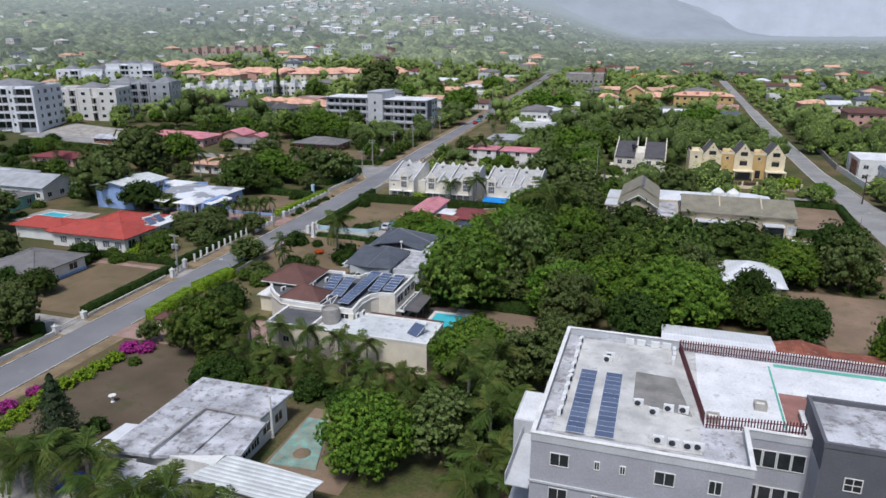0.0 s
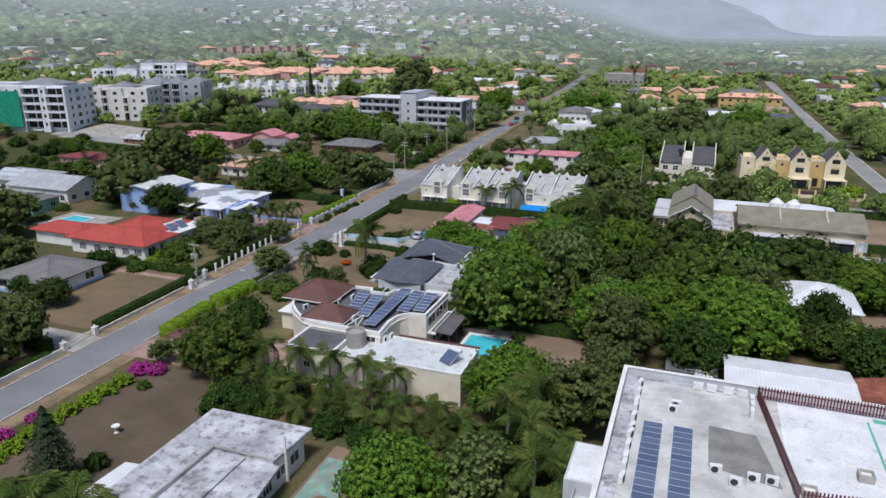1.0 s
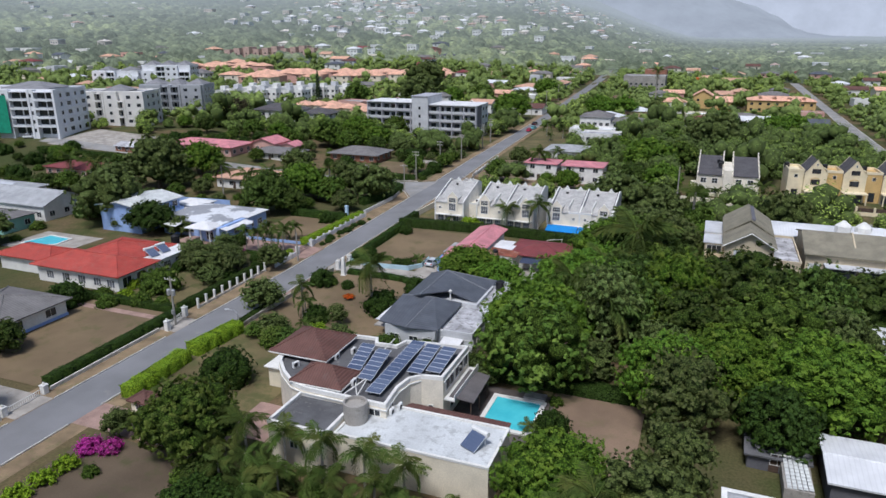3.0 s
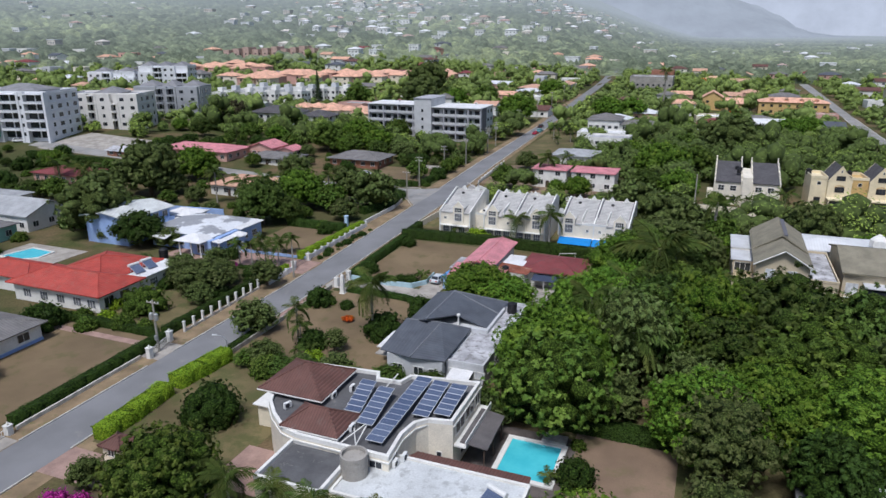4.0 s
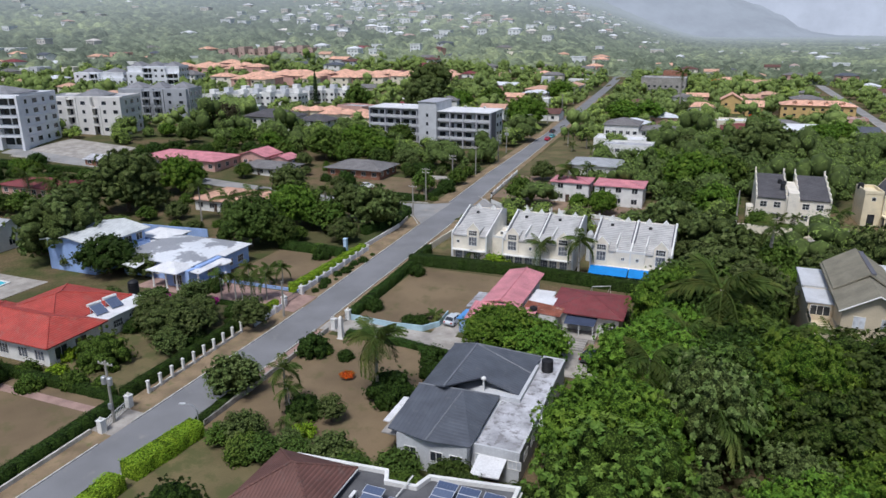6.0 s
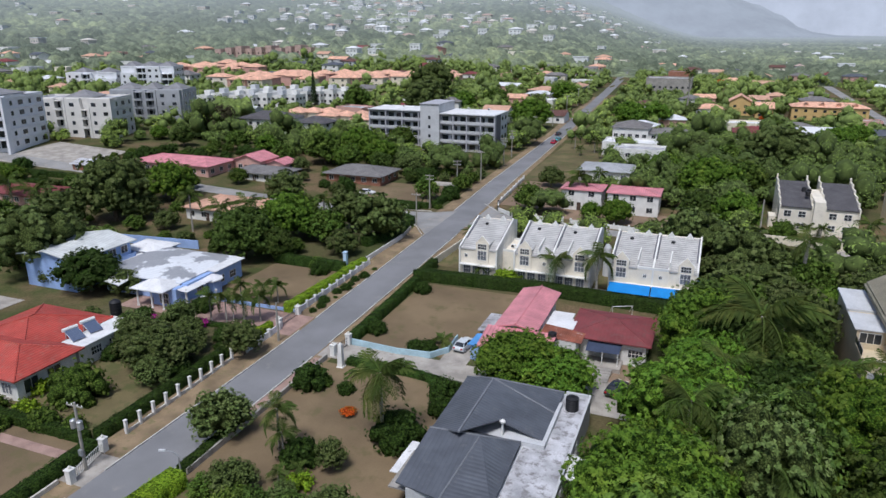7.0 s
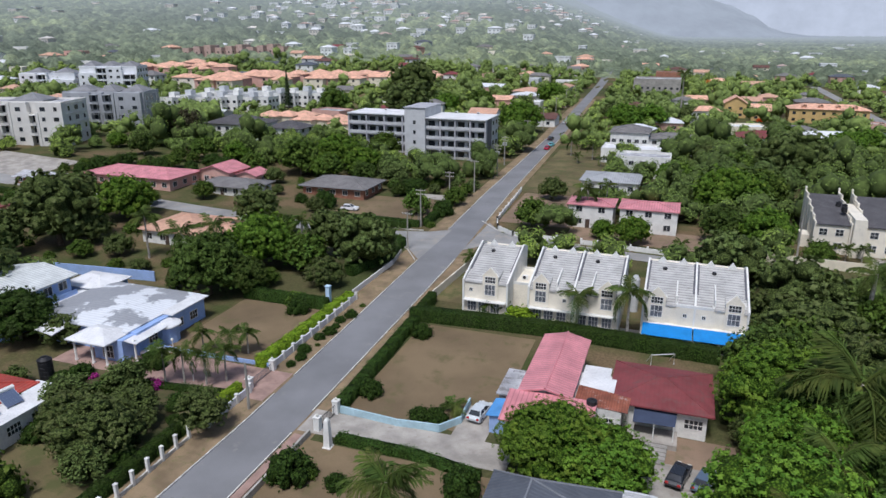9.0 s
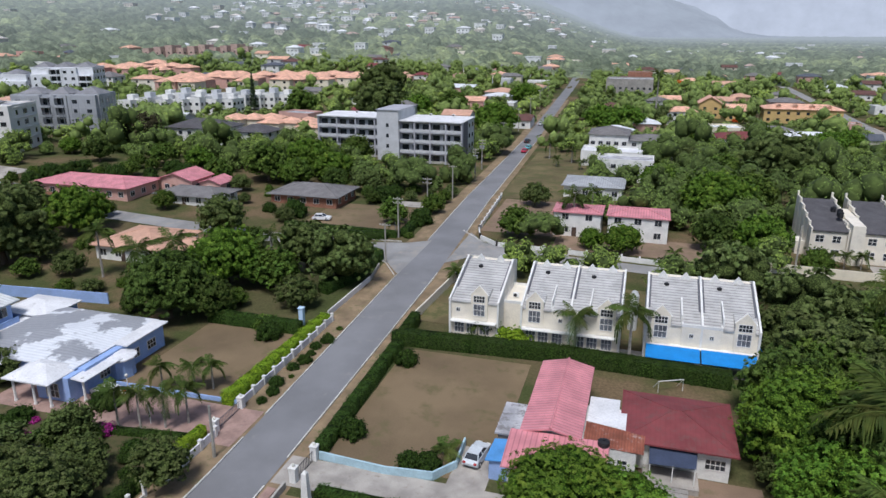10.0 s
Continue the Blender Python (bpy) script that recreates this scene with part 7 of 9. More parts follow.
def directions(n, low=-0.35):
    """Even-ish directions over a dome that reaches a little below the middle."""
    z = RNG.uniform(low, 1, n)
    a = RNG.uniform(0, 2 * math.pi, n)
    q = np.sqrt(np.maximum(0, 1 - z * z))
    return np.stack([q * np.cos(a), q * np.sin(a), z], axis=1)


def at_faces(groups):
    return sum(len(g) for g in groups)


def crown(name, radius, height, base, lobes, leaves, leaf, material, lump=0.36, low=-0.45):
    """A crown of evenly spread lobes, each set with tufts of leaves, with an uneven outline and dark gaps between."""
    k = np.arange(lobes) + 0.5
    z = 1 - k / lobes * (1 - low)
    a = k * 2.399963 + RNG.normal(0, 0.25, lobes)
    q = np.sqrt(np.maximum(0, 1 - z * z))
    d = np.stack([q * np.cos(a), q * np.sin(a), z], axis=1)
    mid = np.array([0, 0, base + height * 0.45])
    reach = RNG.uniform(0.62, 0.86, lobes)[:, None]
    centres = mid + d * reach * np.array([radius, radius, height * 0.6])
    lr = radius * lump * RNG.uniform(0.8, 1.25, lobes)
    flat = np.array([1, 1, 0.85])
    tufts = leaves // 11
    own = RNG.integers(0, lobes, tufts)
    tn = directions(tufts, -1.0) + d[own] * 0.85
    tn /= np.linalg.norm(tn, axis=1)[:, None]
    tc = centres[own] + tn * lr[own][:, None] * flat * RNG.uniform(0.82, 1.08, tufts)[:, None]
    pick = RNG.integers(0, tufts, leaves)
    n = tn[pick] + RNG.normal(0, 0.36, (leaves, 3))
    n /= np.linalg.norm(n, axis=1)[:, None]
    pos = tc[pick] + n * (0.075 * radius * RNG.uniform(0.4, 1.0, leaves))[:, None]
    rough = RNG.uniform(0.8, 1.1, (len(BALL_V), 1))
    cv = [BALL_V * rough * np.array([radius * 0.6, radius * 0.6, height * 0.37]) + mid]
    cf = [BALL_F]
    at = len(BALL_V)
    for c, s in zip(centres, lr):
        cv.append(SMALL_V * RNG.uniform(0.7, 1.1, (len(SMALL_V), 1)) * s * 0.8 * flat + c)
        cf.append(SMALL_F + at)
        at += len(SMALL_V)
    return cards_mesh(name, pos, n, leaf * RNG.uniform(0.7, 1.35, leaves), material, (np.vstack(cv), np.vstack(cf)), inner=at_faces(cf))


def trunk_mesh(h, r, limbs, spread, seed):
    q = random.Random(seed)
    m = M()
    m.tube([(0, 0, -0.3), (0.1, 0.05, h * 0.5), (0.0, 0.1, h)], [r * 1.35, r, r * 0.7], 8)
    for i in range(limbs):
        a = 2 * math.pi * i / limbs + q.uniform(-0.4, 0.4)
        s = spread * q.uniform(0.6, 1.0)
        z = h * q.uniform(0.75, 1.0)
        m.tube([(0, 0.05, z), (s * 0.45 * math.cos(a), s * 0.45 * math.sin(a), z + s * 0.4), (s * math.cos(a), s * math.sin(a), z + s * 0.75)], [r * 0.5, r * 0.35, r * 0.12], 6)
    return m.mesh("trunk", BARK)


# kind: radius, height of crown, trunk, lobes, leaves, leaf size, material, label
KINDS = {
    "mango": [(4.6, 7.0, 0.5, 84, 13500, 0.105, LEAF_MANGO, 0.27), (4.4, 6.2, 0.6, 72, 12500, 0.105, LEAF_MANGO, 0.28)],
    "broad": [(4.4, 6.6, 0.7, 50, 7000, 0.135, LEAF_DARK, 0.28), (4.1, 6.2, 0.8, 42, 6400, 0.135, LEAF_FRESH, 0.3), (4.7, 6.2, 0.8, 58, 7400, 0.135, LEAF_HEDGE, 0.26)],
    "open": [(3.9, 6.4, 0.7, 32, 5600, 0.12, LEAF_OLIVE, 0.3), (3.5, 6.6, 0.8, 28, 5200, 0.12, LEAF_OLIVE, 0.32)],
    "mango_off": [(4.6, 6.8, 0.5, 52, 4200, 0.19, LEAF_MANGO, 0.29)],
    "broad_off": [(4.4, 6.6, 0.7, 40, 3200, 0.2, LEAF_DARK, 0.31), (4.7, 6.4, 0.8, 44, 3400, 0.2, LEAF_OLIVE, 0.3), (4.4, 6.6, 0.8, 42, 3300, 0.2, LEAF_FRESH, 0.3)],
    "open_off": [(3.9, 6.6, 0.7, 28, 2400, 0.19, LEAF_OLIVE, 0.32)],
    "bronze": [(4.2, 7.0, 0.8, 46, 5200, 0.132, LEAF_BROWN, 0.27)],
    "flame": [(4.2, 3.4, 3.0, 26, 3000, 0.22, FLAME, 0.34)],
    "bush": [(1.3, 1.7, 0.0, 40, 1700, 0.062, LEAF_HEDGE, 0.4), (1.2, 1.4, 0.0, 36, 1600, 0.062, LEAF_FRESH, 0.4)],
    "lime": [(1.2, 1.5, 0.0, 24, 1200, 0.075, LEAF_LIME, 0.36)],
    "bougainvillea": [(1.9, 2.2, 0.0, 16, 1700, 0.09, MAGENTA, 0.42)],
}
LABELS = {
    "mango": ("mango_tree", "dense rounded mango tree with bright green leaves", "tree"),
    "broad": ("broadleaf_tree", "spreading dark green broadleaf tree", "tree"),
    "open": ("open_crowned_tree", "loose olive-green tree with open crown", "tree"),
    "bronze": ("bronze_tree", "broad tree with dull bronze-brown leaves", "tree"),
    "flame": ("flame_tree", "flat-topped flame tree in orange-red blossom", "tree"),
    "bush": ("shrub", "rounded dark green garden shrub", "shrub"),
    "lime": ("lime_shrub", "bright lime-green clipped garden shrub", "shrub"),
    "bougainvillea": ("bougainvillea", "magenta bougainvillea shrub in full bloom", "shrub"),
}
for far_kind in ("mango", "broad", "open"):
    LABELS[far_kind + "_off"] = LABELS[far_kind]
READY = {}


def plant(kind, x, y, size=1.0, tall=1.0, variant=None, z=None, t_clear=True):
    """Sets a tree or shrub on the land; each kind is built once and then copied."""
    if kind == "bush" and size < 1.5:
        size *= 0.76
    if kind + "_off" in KINDS and (y > 176 or x < -118) and variant is None:
        kind += "_off"
    v = RNG.integers(0, len(KINDS[kind])) if variant is None else variant
    if t_clear and KINDS[kind][0][2]:
        keep_clear(x - 3.6 * size, y - 3.6 * size, x + 3.6 * size, y + 3.6 * size)
    turn = pose(x, y, gz(x, y) if z is None else z, 0, 0, RNG.uniform(0, 360)) @ Matrix.Diagonal((size, size, size * tall, 1))
    if (kind, v) not in READY:
        r, h, t, lobes, leaves, leaf, mat, lump = KINDS[kind][v]
        name, label, cat = LABELS[kind]
        ob = thing(name, 0, 0, 0, label, cat, "trees of the neighbourhood" if t else "garden shrubs")
        if t:
            k = new("trunk", trunk_mesh(t + h * 0.35, 0.24, 5, r * 0.7, len(READY)))
            k.parent = ob
        c = new("crown" if t else "foliage", crown("crown", r, h, t - (0.0 if t else 0.25), lobes, leaves, leaf, mat, lump))
        c.parent = ob
        READY[kind, v] = ob
        ob.matrix_basis = turn
        return ob
    return copy_thing(READY[kind, v], turn)


def frond_mesh(length, droop, width, leaflets, seed):
    """A feather leaf: arching midrib with pairs of narrow leaflets."""
    q = random.Random(seed)
    m = M()
    pts = []
    for i in range(9):
        s = i / 8
        pts.append(Vector((length * (s - 0.12 * s * s), 0, length * (0.42 * s - droop * s * s))))
    m.tube([tuple(p) for p in pts], [0.05 * (1 - 0.8 * i / 8) + 0.008 for i in range(9)], 4, False)
    for i in range(leaflets):
        s = 0.1 + 0.9 * i / leaflets
        k = min(7, int(s * 8))
        p = pts[k].lerp(pts[k + 1], s * 8 - k)
        ln = width * (math.sin(math.pi * min(1, s * 0.86 + 0.12)) ** 0.7) * q.uniform(0.85, 1.1)
        for side in (-1, 1):
            tip = p + Vector((ln * 0.45, side * ln * q.uniform(0.55, 1.0), -ln * q.uniform(0.25, 0.95)))
            b = Vector((0.15 * length / leaflets * 6, 0, 0))
            m.poly([tuple(p - b * 0.5), tuple(p.lerp(tip, 0.5) - b * 0.6), tuple(tip), tuple(p.lerp(tip, 0.5) + b * 0.6)])
    me = bpy.data.meshes.new("frond")
    me.from_pydata(m.v, [], m.f)
    me.materials.append(LEAF_PALM)
    return me


FRONDS = [frond_mesh(3.0, 0.72, 0.9, 34, 1), frond_mesh(3.2, 1.15, 0.95, 34, 2), frond_mesh(2.6, 0.45, 0.8, 30, 3)]
PALMS = {}


def palm(x, y, h=6.0, size=1.0, fronds=15, kind="garden", lean=0.0):
    """A palm: ringed tapering stem and a head of arching fronds."""
    turn = pose(x, y, gz(x, y), lean, 0, RNG.uniform(0, 360)) @ Matrix.Diagonal((size, size, size, 1))
    key = (round(h), fronds, kind)
    if key in PALMS:
        return copy_thing(PALMS[key], turn)
    ob = thing("palm_tree", 0, 0, 0, "tall palm with grey stem and full head of fronds" if h > 7 else "slender garden palm with feather fronds", "palm tree", "palms")
    r = 0.24 if h > 7 else 0.14
    rings = [(0.02 * math.sin(i), 0.02 * math.cos(i), -0.2 + (h + 0.2) * i / 10) for i in range(11)]
    stem = new("trunk", M().tube(rings, [r * (1.3 - 0.55 * i / 10) for i in range(11)], 8).mesh("trunk", PALM_BARK))
    stem.parent = ob
    for i in range(fronds):
        f = new("frond", FRONDS[(0, 1, 0, 2)[i % 4]])
        f.parent = ob
        tilt = (-4, 22, -22, -42)[i % 4] + 6 * math.sin(i * 2.3)
        f.matrix_local = pose(0, 0, h - 0.1, 0, tilt, 137.5 * i)
    PALMS[key] = ob
    ob.matrix_basis = turn
    return ob


def hedge(pts, width, height, material=None, label="dense clipped green hedge", leaf=0.09, name="hedge", density=80):
    """A clipped hedge along a line: a body a little uneven, clad all over in small leaves."""
    allp, alln, core_v, core_f, at = [], [], [], [], 0
    o = np.array([*pts[0], gz(*pts[0])])
    for a, b in zip(pts, pts[1:]):
        d = math.dist(a, b)
        ux, uy = (b[0] - a[0]) / d, (b[1] - a[1]) / d
        k = max(1, int(d / 2))
        n = int(d * (2 * height + width) * density * 0.5)
        s = RNG.uniform(0, d, n)
        face = RNG.uniform(0, 2 * height + width, n)
        side = np.where(face < height, -1, np.where(face < 2 * height, 1, 0))
        off = np.where(side == 0, RNG.uniform(-width / 2, width / 2, n), side * width / 2)
        zz = np.where(side == 0, height, RNG.uniform(0, height, n))
        wob = 0.09 * np.sin(s * 1.7 + a[0]) + 0.07 * np.sin(s * 0.63 + 1.3) + RNG.normal(0, 0.03, n)
        x, y = a[0] + ux * s - uy * (off + wob), a[1] + uy * s + ux * (off + wob)
        g = np.array([gz(p, q) for p, q in zip(x, y)])
        allp.append(np.stack([x, y, g + zz + np.where(side == 0, wob, 0)], axis=1) - o)
        alln.append(np.stack([-uy * side, ux * side, np.where(side == 0, 1.0, 0.15)], axis=1))
        for i in range(k):
            p, q = [(a[0] + ux * d * t, a[1] + uy * d * t) for t in (i / k, (i + 1) / k)]
            w = width / 2 - 0.06
            c = []
            for e in (p, q):
                z = gz(*e)
                c += [(e[0] - uy * w, e[1] + ux * w, z - 0.1), (e[0] + uy * w, e[1] - ux * w, z - 0.1), (e[0] + uy * w, e[1] - ux * w, z + height - 0.06), (e[0] - uy * w, e[1] + ux * w, z + height - 0.06)]
            core_v.append(np.array(c) - o)
            core_f.append(np.array([(0, 4, 7), (0, 7, 3), (5, 1, 2), (5, 2, 6), (3, 7, 6), (3, 6, 2), (0, 3, 2), (0, 2, 1), (4, 5, 6), (4, 6, 7)]) + at)
            at += 8
    p, n = np.vstack(allp), np.vstack(alln)
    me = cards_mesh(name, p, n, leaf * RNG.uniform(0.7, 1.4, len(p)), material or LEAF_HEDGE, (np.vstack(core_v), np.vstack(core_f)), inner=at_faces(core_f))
    ob = new(name, me)
    ob.location = o
    return tagged(ob, label, "hedge")


# hedges
hedge([(-91.0, 84.9), (-91.6, 110.6)], 1.5, 1.5)
hedge([(-92.6, 112.0), (-92.8, 136.4)], 1.3, 1.5)
hedge([(-93.2, 151.5), (-92.4, 177.5)], 1.5, 1.6, LEAF_LIME, "bright green clipped hedge behind the wall")
hedge([(-110, 173.0), (-94.2, 172.6)], 1.6, 1.9)
hedge([(-77.8, 145.2), (-78.6, 172)], 1.5, 1.5)
hedge([(-79.0, 172.8), (-78.6, 173.9), (-56, 175.0), (-34, 174.2)], 2.2, 2.0)
hedge([(-78.8, 174.5), (-79.0, 181.5)], 1.5, 1.8)
hedge([(-78.6, 86.5), (-79.2, 98.0)], 2.2, 1.8, LEAF_LIME, "bright green clipped hedge block")
hedge([(-79.3, 99.5), (-78.3, 109.0)], 2.4, 1.9, LEAF_LIME, "bright green clipped hedge block")
hedge([(-36.5, 109.2), (-14, 109.6)], 1.8, 1.8)
hedge([(-95.2, 195.6), (-95.4, 208), (-100, 210.6), (-118, 210.2)], 1.8, 1.7)
hedge([(-97, 222), (-124, 222.6)], 1.4, 1.5)
hedge([(-95.8, 223), (-96.8, 262)], 1.6, 1.8)
hedge([(31, 175.6), (46.5, 175.8), (46.9, 205), (31, 206.5)], 1.6, 1.7)
hedge([(3, 187.5), (30, 188.5)], 1.6, 1.8)
hedge([(-104, 64), (-90.2, 66), (-89.6, 75)], 1.4, 1.0)
hedge([(-91, 76.4), (-96, 77)], 1.4, 2.0)
hedge([(-89.5, 40), (-89.8, 63)], 1.4, 1.0)
hedge([(-240, 207.5), (-196, 209.5)], 1.5, 1.5)
hedge([(-115, 111.6), (-93.5, 111.4)], 1.4, 1.2)
hedge([(-79.6, 121.0), (-79.4, 110.5)], 1.3, 1.0)
hedge([(-75.2, 139.4), (-66, 139.3), (-58.2, 137.9)], 1.3, 0.9)

# named trees near the path
plant("mango", -28.1, 60.9, 1.12, 1.0, 0)
plant("broad", -62.2, 79.4, 1.3, 1.0, 1)
plant("mango", -22.6, 84.4, 1.28, 0.95, 1)
plant("open", -12.0, 91.8, 1.15)
plant("mango", -32.4, 116.4, 1.42, 1.0, 0)
plant("mango", -51.2, 142.2, 1.15, 0.72, 0)
plant("mango", -46.6, 141.4, 0.95, 0.72, 1)
plant("mango", 4.5, 113.3, 1.45, 0.9, 1)
plant("broad", -1.4, 122.5, 1.4, 1.0, 1)
plant("broad", -11.4, 124.8, 1.45, 1.0, 0)
plant("open", -11.6, 104.1, 1.25)
plant("broad", -1.5, 104.5, 1.0, 1.1, 2)
plant("broad", -21.9, 127.8, 1.05, 1.1, 0)
plant("mango", -30.3, 134.8, 1.3, 1.0, 1)
plant("broad", -20.4, 138.2, 1.3, 1.05, 2)
plant("mango", -27.8, 147.0, 1.05, 1.0, 0)
plant("broad", -19.0, 147.8, 1.05, 1.0, 1)
plant("mango", -28.6, 158.2, 1.2, 1.0, 1)
plant("open", -17.1, 165.0, 1.45, 1.0)
plant("open", -22.6, 189.5, 1.6, 1.0)
plant("broad", -6.0, 139.5, 1.15, 1.0, 1)
plant("open", -20.3, 64.4, 1.0)
plant("open", -98.6, 129.0, 0.78, 0.75, 0)
plant("open", -90.6, 136.4, 0.72, 0.85, 1)
plant("broad", -106.6, 90.4, 0.55, 0.8, 0)
plant("broad", -131.5, 147.5, 1.2, 0.8, 2)
plant("open", -80.2, 118.4, 0.62, 0.8, 0)
plant("bush", -69.5, 95.0, 2.5, 1.15, 0)
plant("bush", -70.5, 107, 1.6, 1.2, 1)
for x, y, k, s in ((-104.5, 139.5, "open", 0.6), (-102.6, 118.4, "bush", 1.75), (-108.7, 118.0, "lime", 1.3), (-103, 142.2, "bougainvillea", 0.6), (-107.5, 141.8, "bougainvillea", 0.6),
                   (-124.0, 148.5, "broad", 0.6), (-141, 148.0, "broad", 0.9), (-113.0, 107.5, "bush", 1.2), (-106, 109.5, "bush", 1.1),
                   (-114.5, 91.5, "broad", 0.5), (-96.5, 193.0, "open", 0.9), (-99.5, 181.4, "broad", 1.2), (-116.6, 172.0, "broad", 1.0), (-147, 183.5, "broad", 1.0), (-163.2, 184.5, "open", 1.3), (-168.3, 173.9, "open", 0.85), (-186.5, 173, "broad", 0.8), (-192, 172, "broad", 0.7), (-217, 199.4, "mango", 0.8), (-157.2, 224.0, "broad", 0.75), (-115.4, 196, "broad", 0.75), (-139.3, 258, "broad", 1.2), (-176, 202, "open", 0.9), (-183, 193, "broad", 0.7), (-146.8, 150, "open", 1.2), (-155, 152, "broad", 0.9), (-200, 204.5, "broad", 0.5), (-209, 203, "broad", 0.45),
                   (-116, 187, "mango", 1.75), (-107, 188, "broad", 1.15), (-124.5, 190, "broad", 1.0), (-126, 226, "broad", 0.8), (-150, 246, "broad", 1.0), (-141, 259, "mango", 1.2), (-128, 258, "broad", 1.2), (-166, 214, "broad", 0.9), (-132, 210, "open", 0.8), (-106, 198, "open", 0.8), (-72, 228.5, "broad", 1.15), (-72.8, 257, "broad", 1.3), (-56.0, 226.5, "mango", 0.72), (-50.0, 225.0, "mango", 1.0),
                   (-32, 200, "open", 1.0), (-27.5, 186, "open", 0.6), (-23.5, 230, "mango", 1.5), (-32, 232, "broad", 1.5), (-14, 226.5, "bush", 1.6), (44, 214, "mango", 0.9), (38, 228, "lime", 2.2), (33, 230, "broad", 0.6),
                   (-163.5, 204, "mango", 1.7), (-207, 280, "bronze", 1.5), (-14, 82, "open", 0.9)):
    plant(k, x, y, s)
for x, y, k, s in ((-76.6, 131.8, "bush", 0.9), (-75.2, 132.8, "bush", 0.75), (-71.5, 132, "bush", 0.45), (-60.4, 124.0, "bush", 1.15), (-66.5, 113.2, "lime", 0.9), (-59.3, 135.4, "bush", 0.75), (-58.0, 131.6, "bush", 0.7),
                   (-75.8, 168, "bush", 0.6), (-76, 150, "bush", 0.6), (-66, 146.6, "bush", 0.55), (-68, 146.4, "bush", 0.5), (-107, 147.2, "bush", 0.7), (-98, 170, "bush", 0.7), (-76.5, 57, "bougainvillea", 1.1), (-76.6, 61.5, "bougainvillea", 0.9),
                   (-73.6, 76.0, "bougainvillea", 1.25), (-71.4, 76.6, "bougainvillea", 1.1), (-70, 72.6, "bush", 0.6), (-73, 79.4, "open", 0.42), (-62, 57, "bush", 0.5), (-63, 54, "bush", 0.5), (-69, 117, "bush", 0.8), (-65, 117, "open", 0.42), 
                   (-26.8, 105.5, "bush", 0.6), (-26, 99, "bush", 0.8), (-69.5, 182.5, "bush", 0.9), (-63.2, 177.3, "lime", 1.6), (-110, 112.5, "bush", 1.0), (-105.8, 113.5, "lime", 1.0), (-101, 112.2, "bush", 1.2), (-97, 112.6, "bush", 1.0)):
    plant(k, x, y, s)
# the larger trees beyond the corner, each by itself
for x, y, k, s in ((-159, 188, "broad", 1.6), (-30, 256, "mango", 2.2), (-43.3, 279, "mango", 1.4), (-132.8, 267.4, "mango", 1.6), (-143.5, 272, "mango", 2.0), (-149, 259, "broad", 1.9), (-119, 259.5, "broad", 1.5),
                   (-136, 292, "broad", 1.45), (-101.5, 232, "broad", 0.95), (-220, 262, "mango", 0.85), (-205, 257, "broad", 1.35), (-197, 373, "broad", 1.95), (-106, 363, "mango", 2.4), (-106.5, 336, "broad", 1.5), (-113, 469, "mango", 2.1),
                   (-66, 383, "mango", 2.1), (-55, 393, "mango", 1.9), (-2.4, 271, "broad", 1.9), (-34, 318, "broad", 1.7), (-21, 271, "broad", 1.6), (-12, 296, "open", 1.5), (-2, 326, "broad", 2.0), (10.8, 348, "mango", 1.75), (-9, 359, "broad", 1.8),
                   (-160, 251, "broad", 1.1), (-151, 327, "mango", 1.4), (19.3, 356, "mango", 1.8), (18.4, 407, "broad", 1.5), (-178, 425, "open", 2.0), (-151, 400, "mango", 1.85), (-137, 411, "broad", 2.1), (-25, 300, "broad", 1.5), (-30, 340, "mango", 1.6),
                   (-75, 415, "broad", 1.8), (-112, 390, "mango", 1.7), (-120, 430, "broad", 2.0), (-40, 420, "broad", 1.9), (-171, 355, "broad", 1.7), (-160, 370, "open", 1.6), (-180, 270, "broad", 1.2), (-173, 262, "mango", 1.2), (-186, 262, "broad", 1.1)):
    plant(k, x, y, s, 1.0 if s < 1.5 else 0.9)
hedge([(-117, 218.5), (-98.5, 219.8)], 1.4, 1.7)
hedge([(-221, 200), (-194, 204.8)], 1.3, 1.5)
hedge([(-98, 188), (-95.5, 197)], 2.2, 2.0)
for i in range(11):
    plant("bush", -89.6 + 0.5 * math.sin(i * 2.6), 153.5 + 2.2 * i, 0.26 + 0.07 * (i % 3), 0.8)
flame_shrub = plant("flame", -68.6, 127.2, 0.23, 0.6)
tagged(flame_shrub, "low orange-leaved shrub on the dry lawn", "shrub")
for i in range(9):
    plant("lime", -73.8 + 0.3 * math.sin(i), 50.6 + 2.75 * i, 0.88, 0.9)
plant("flame", 28, 262, 0.9)
for x, y, s in ((-29, 620, 2.2), (-5.3, 432, 1.7), (-9, 428, 1.4), (-330, 470, 1.4), (-232, 415, 1.3), (-245, 425, 1.1)):
    plant("flame", x, y, s * 1.35, 1.4)


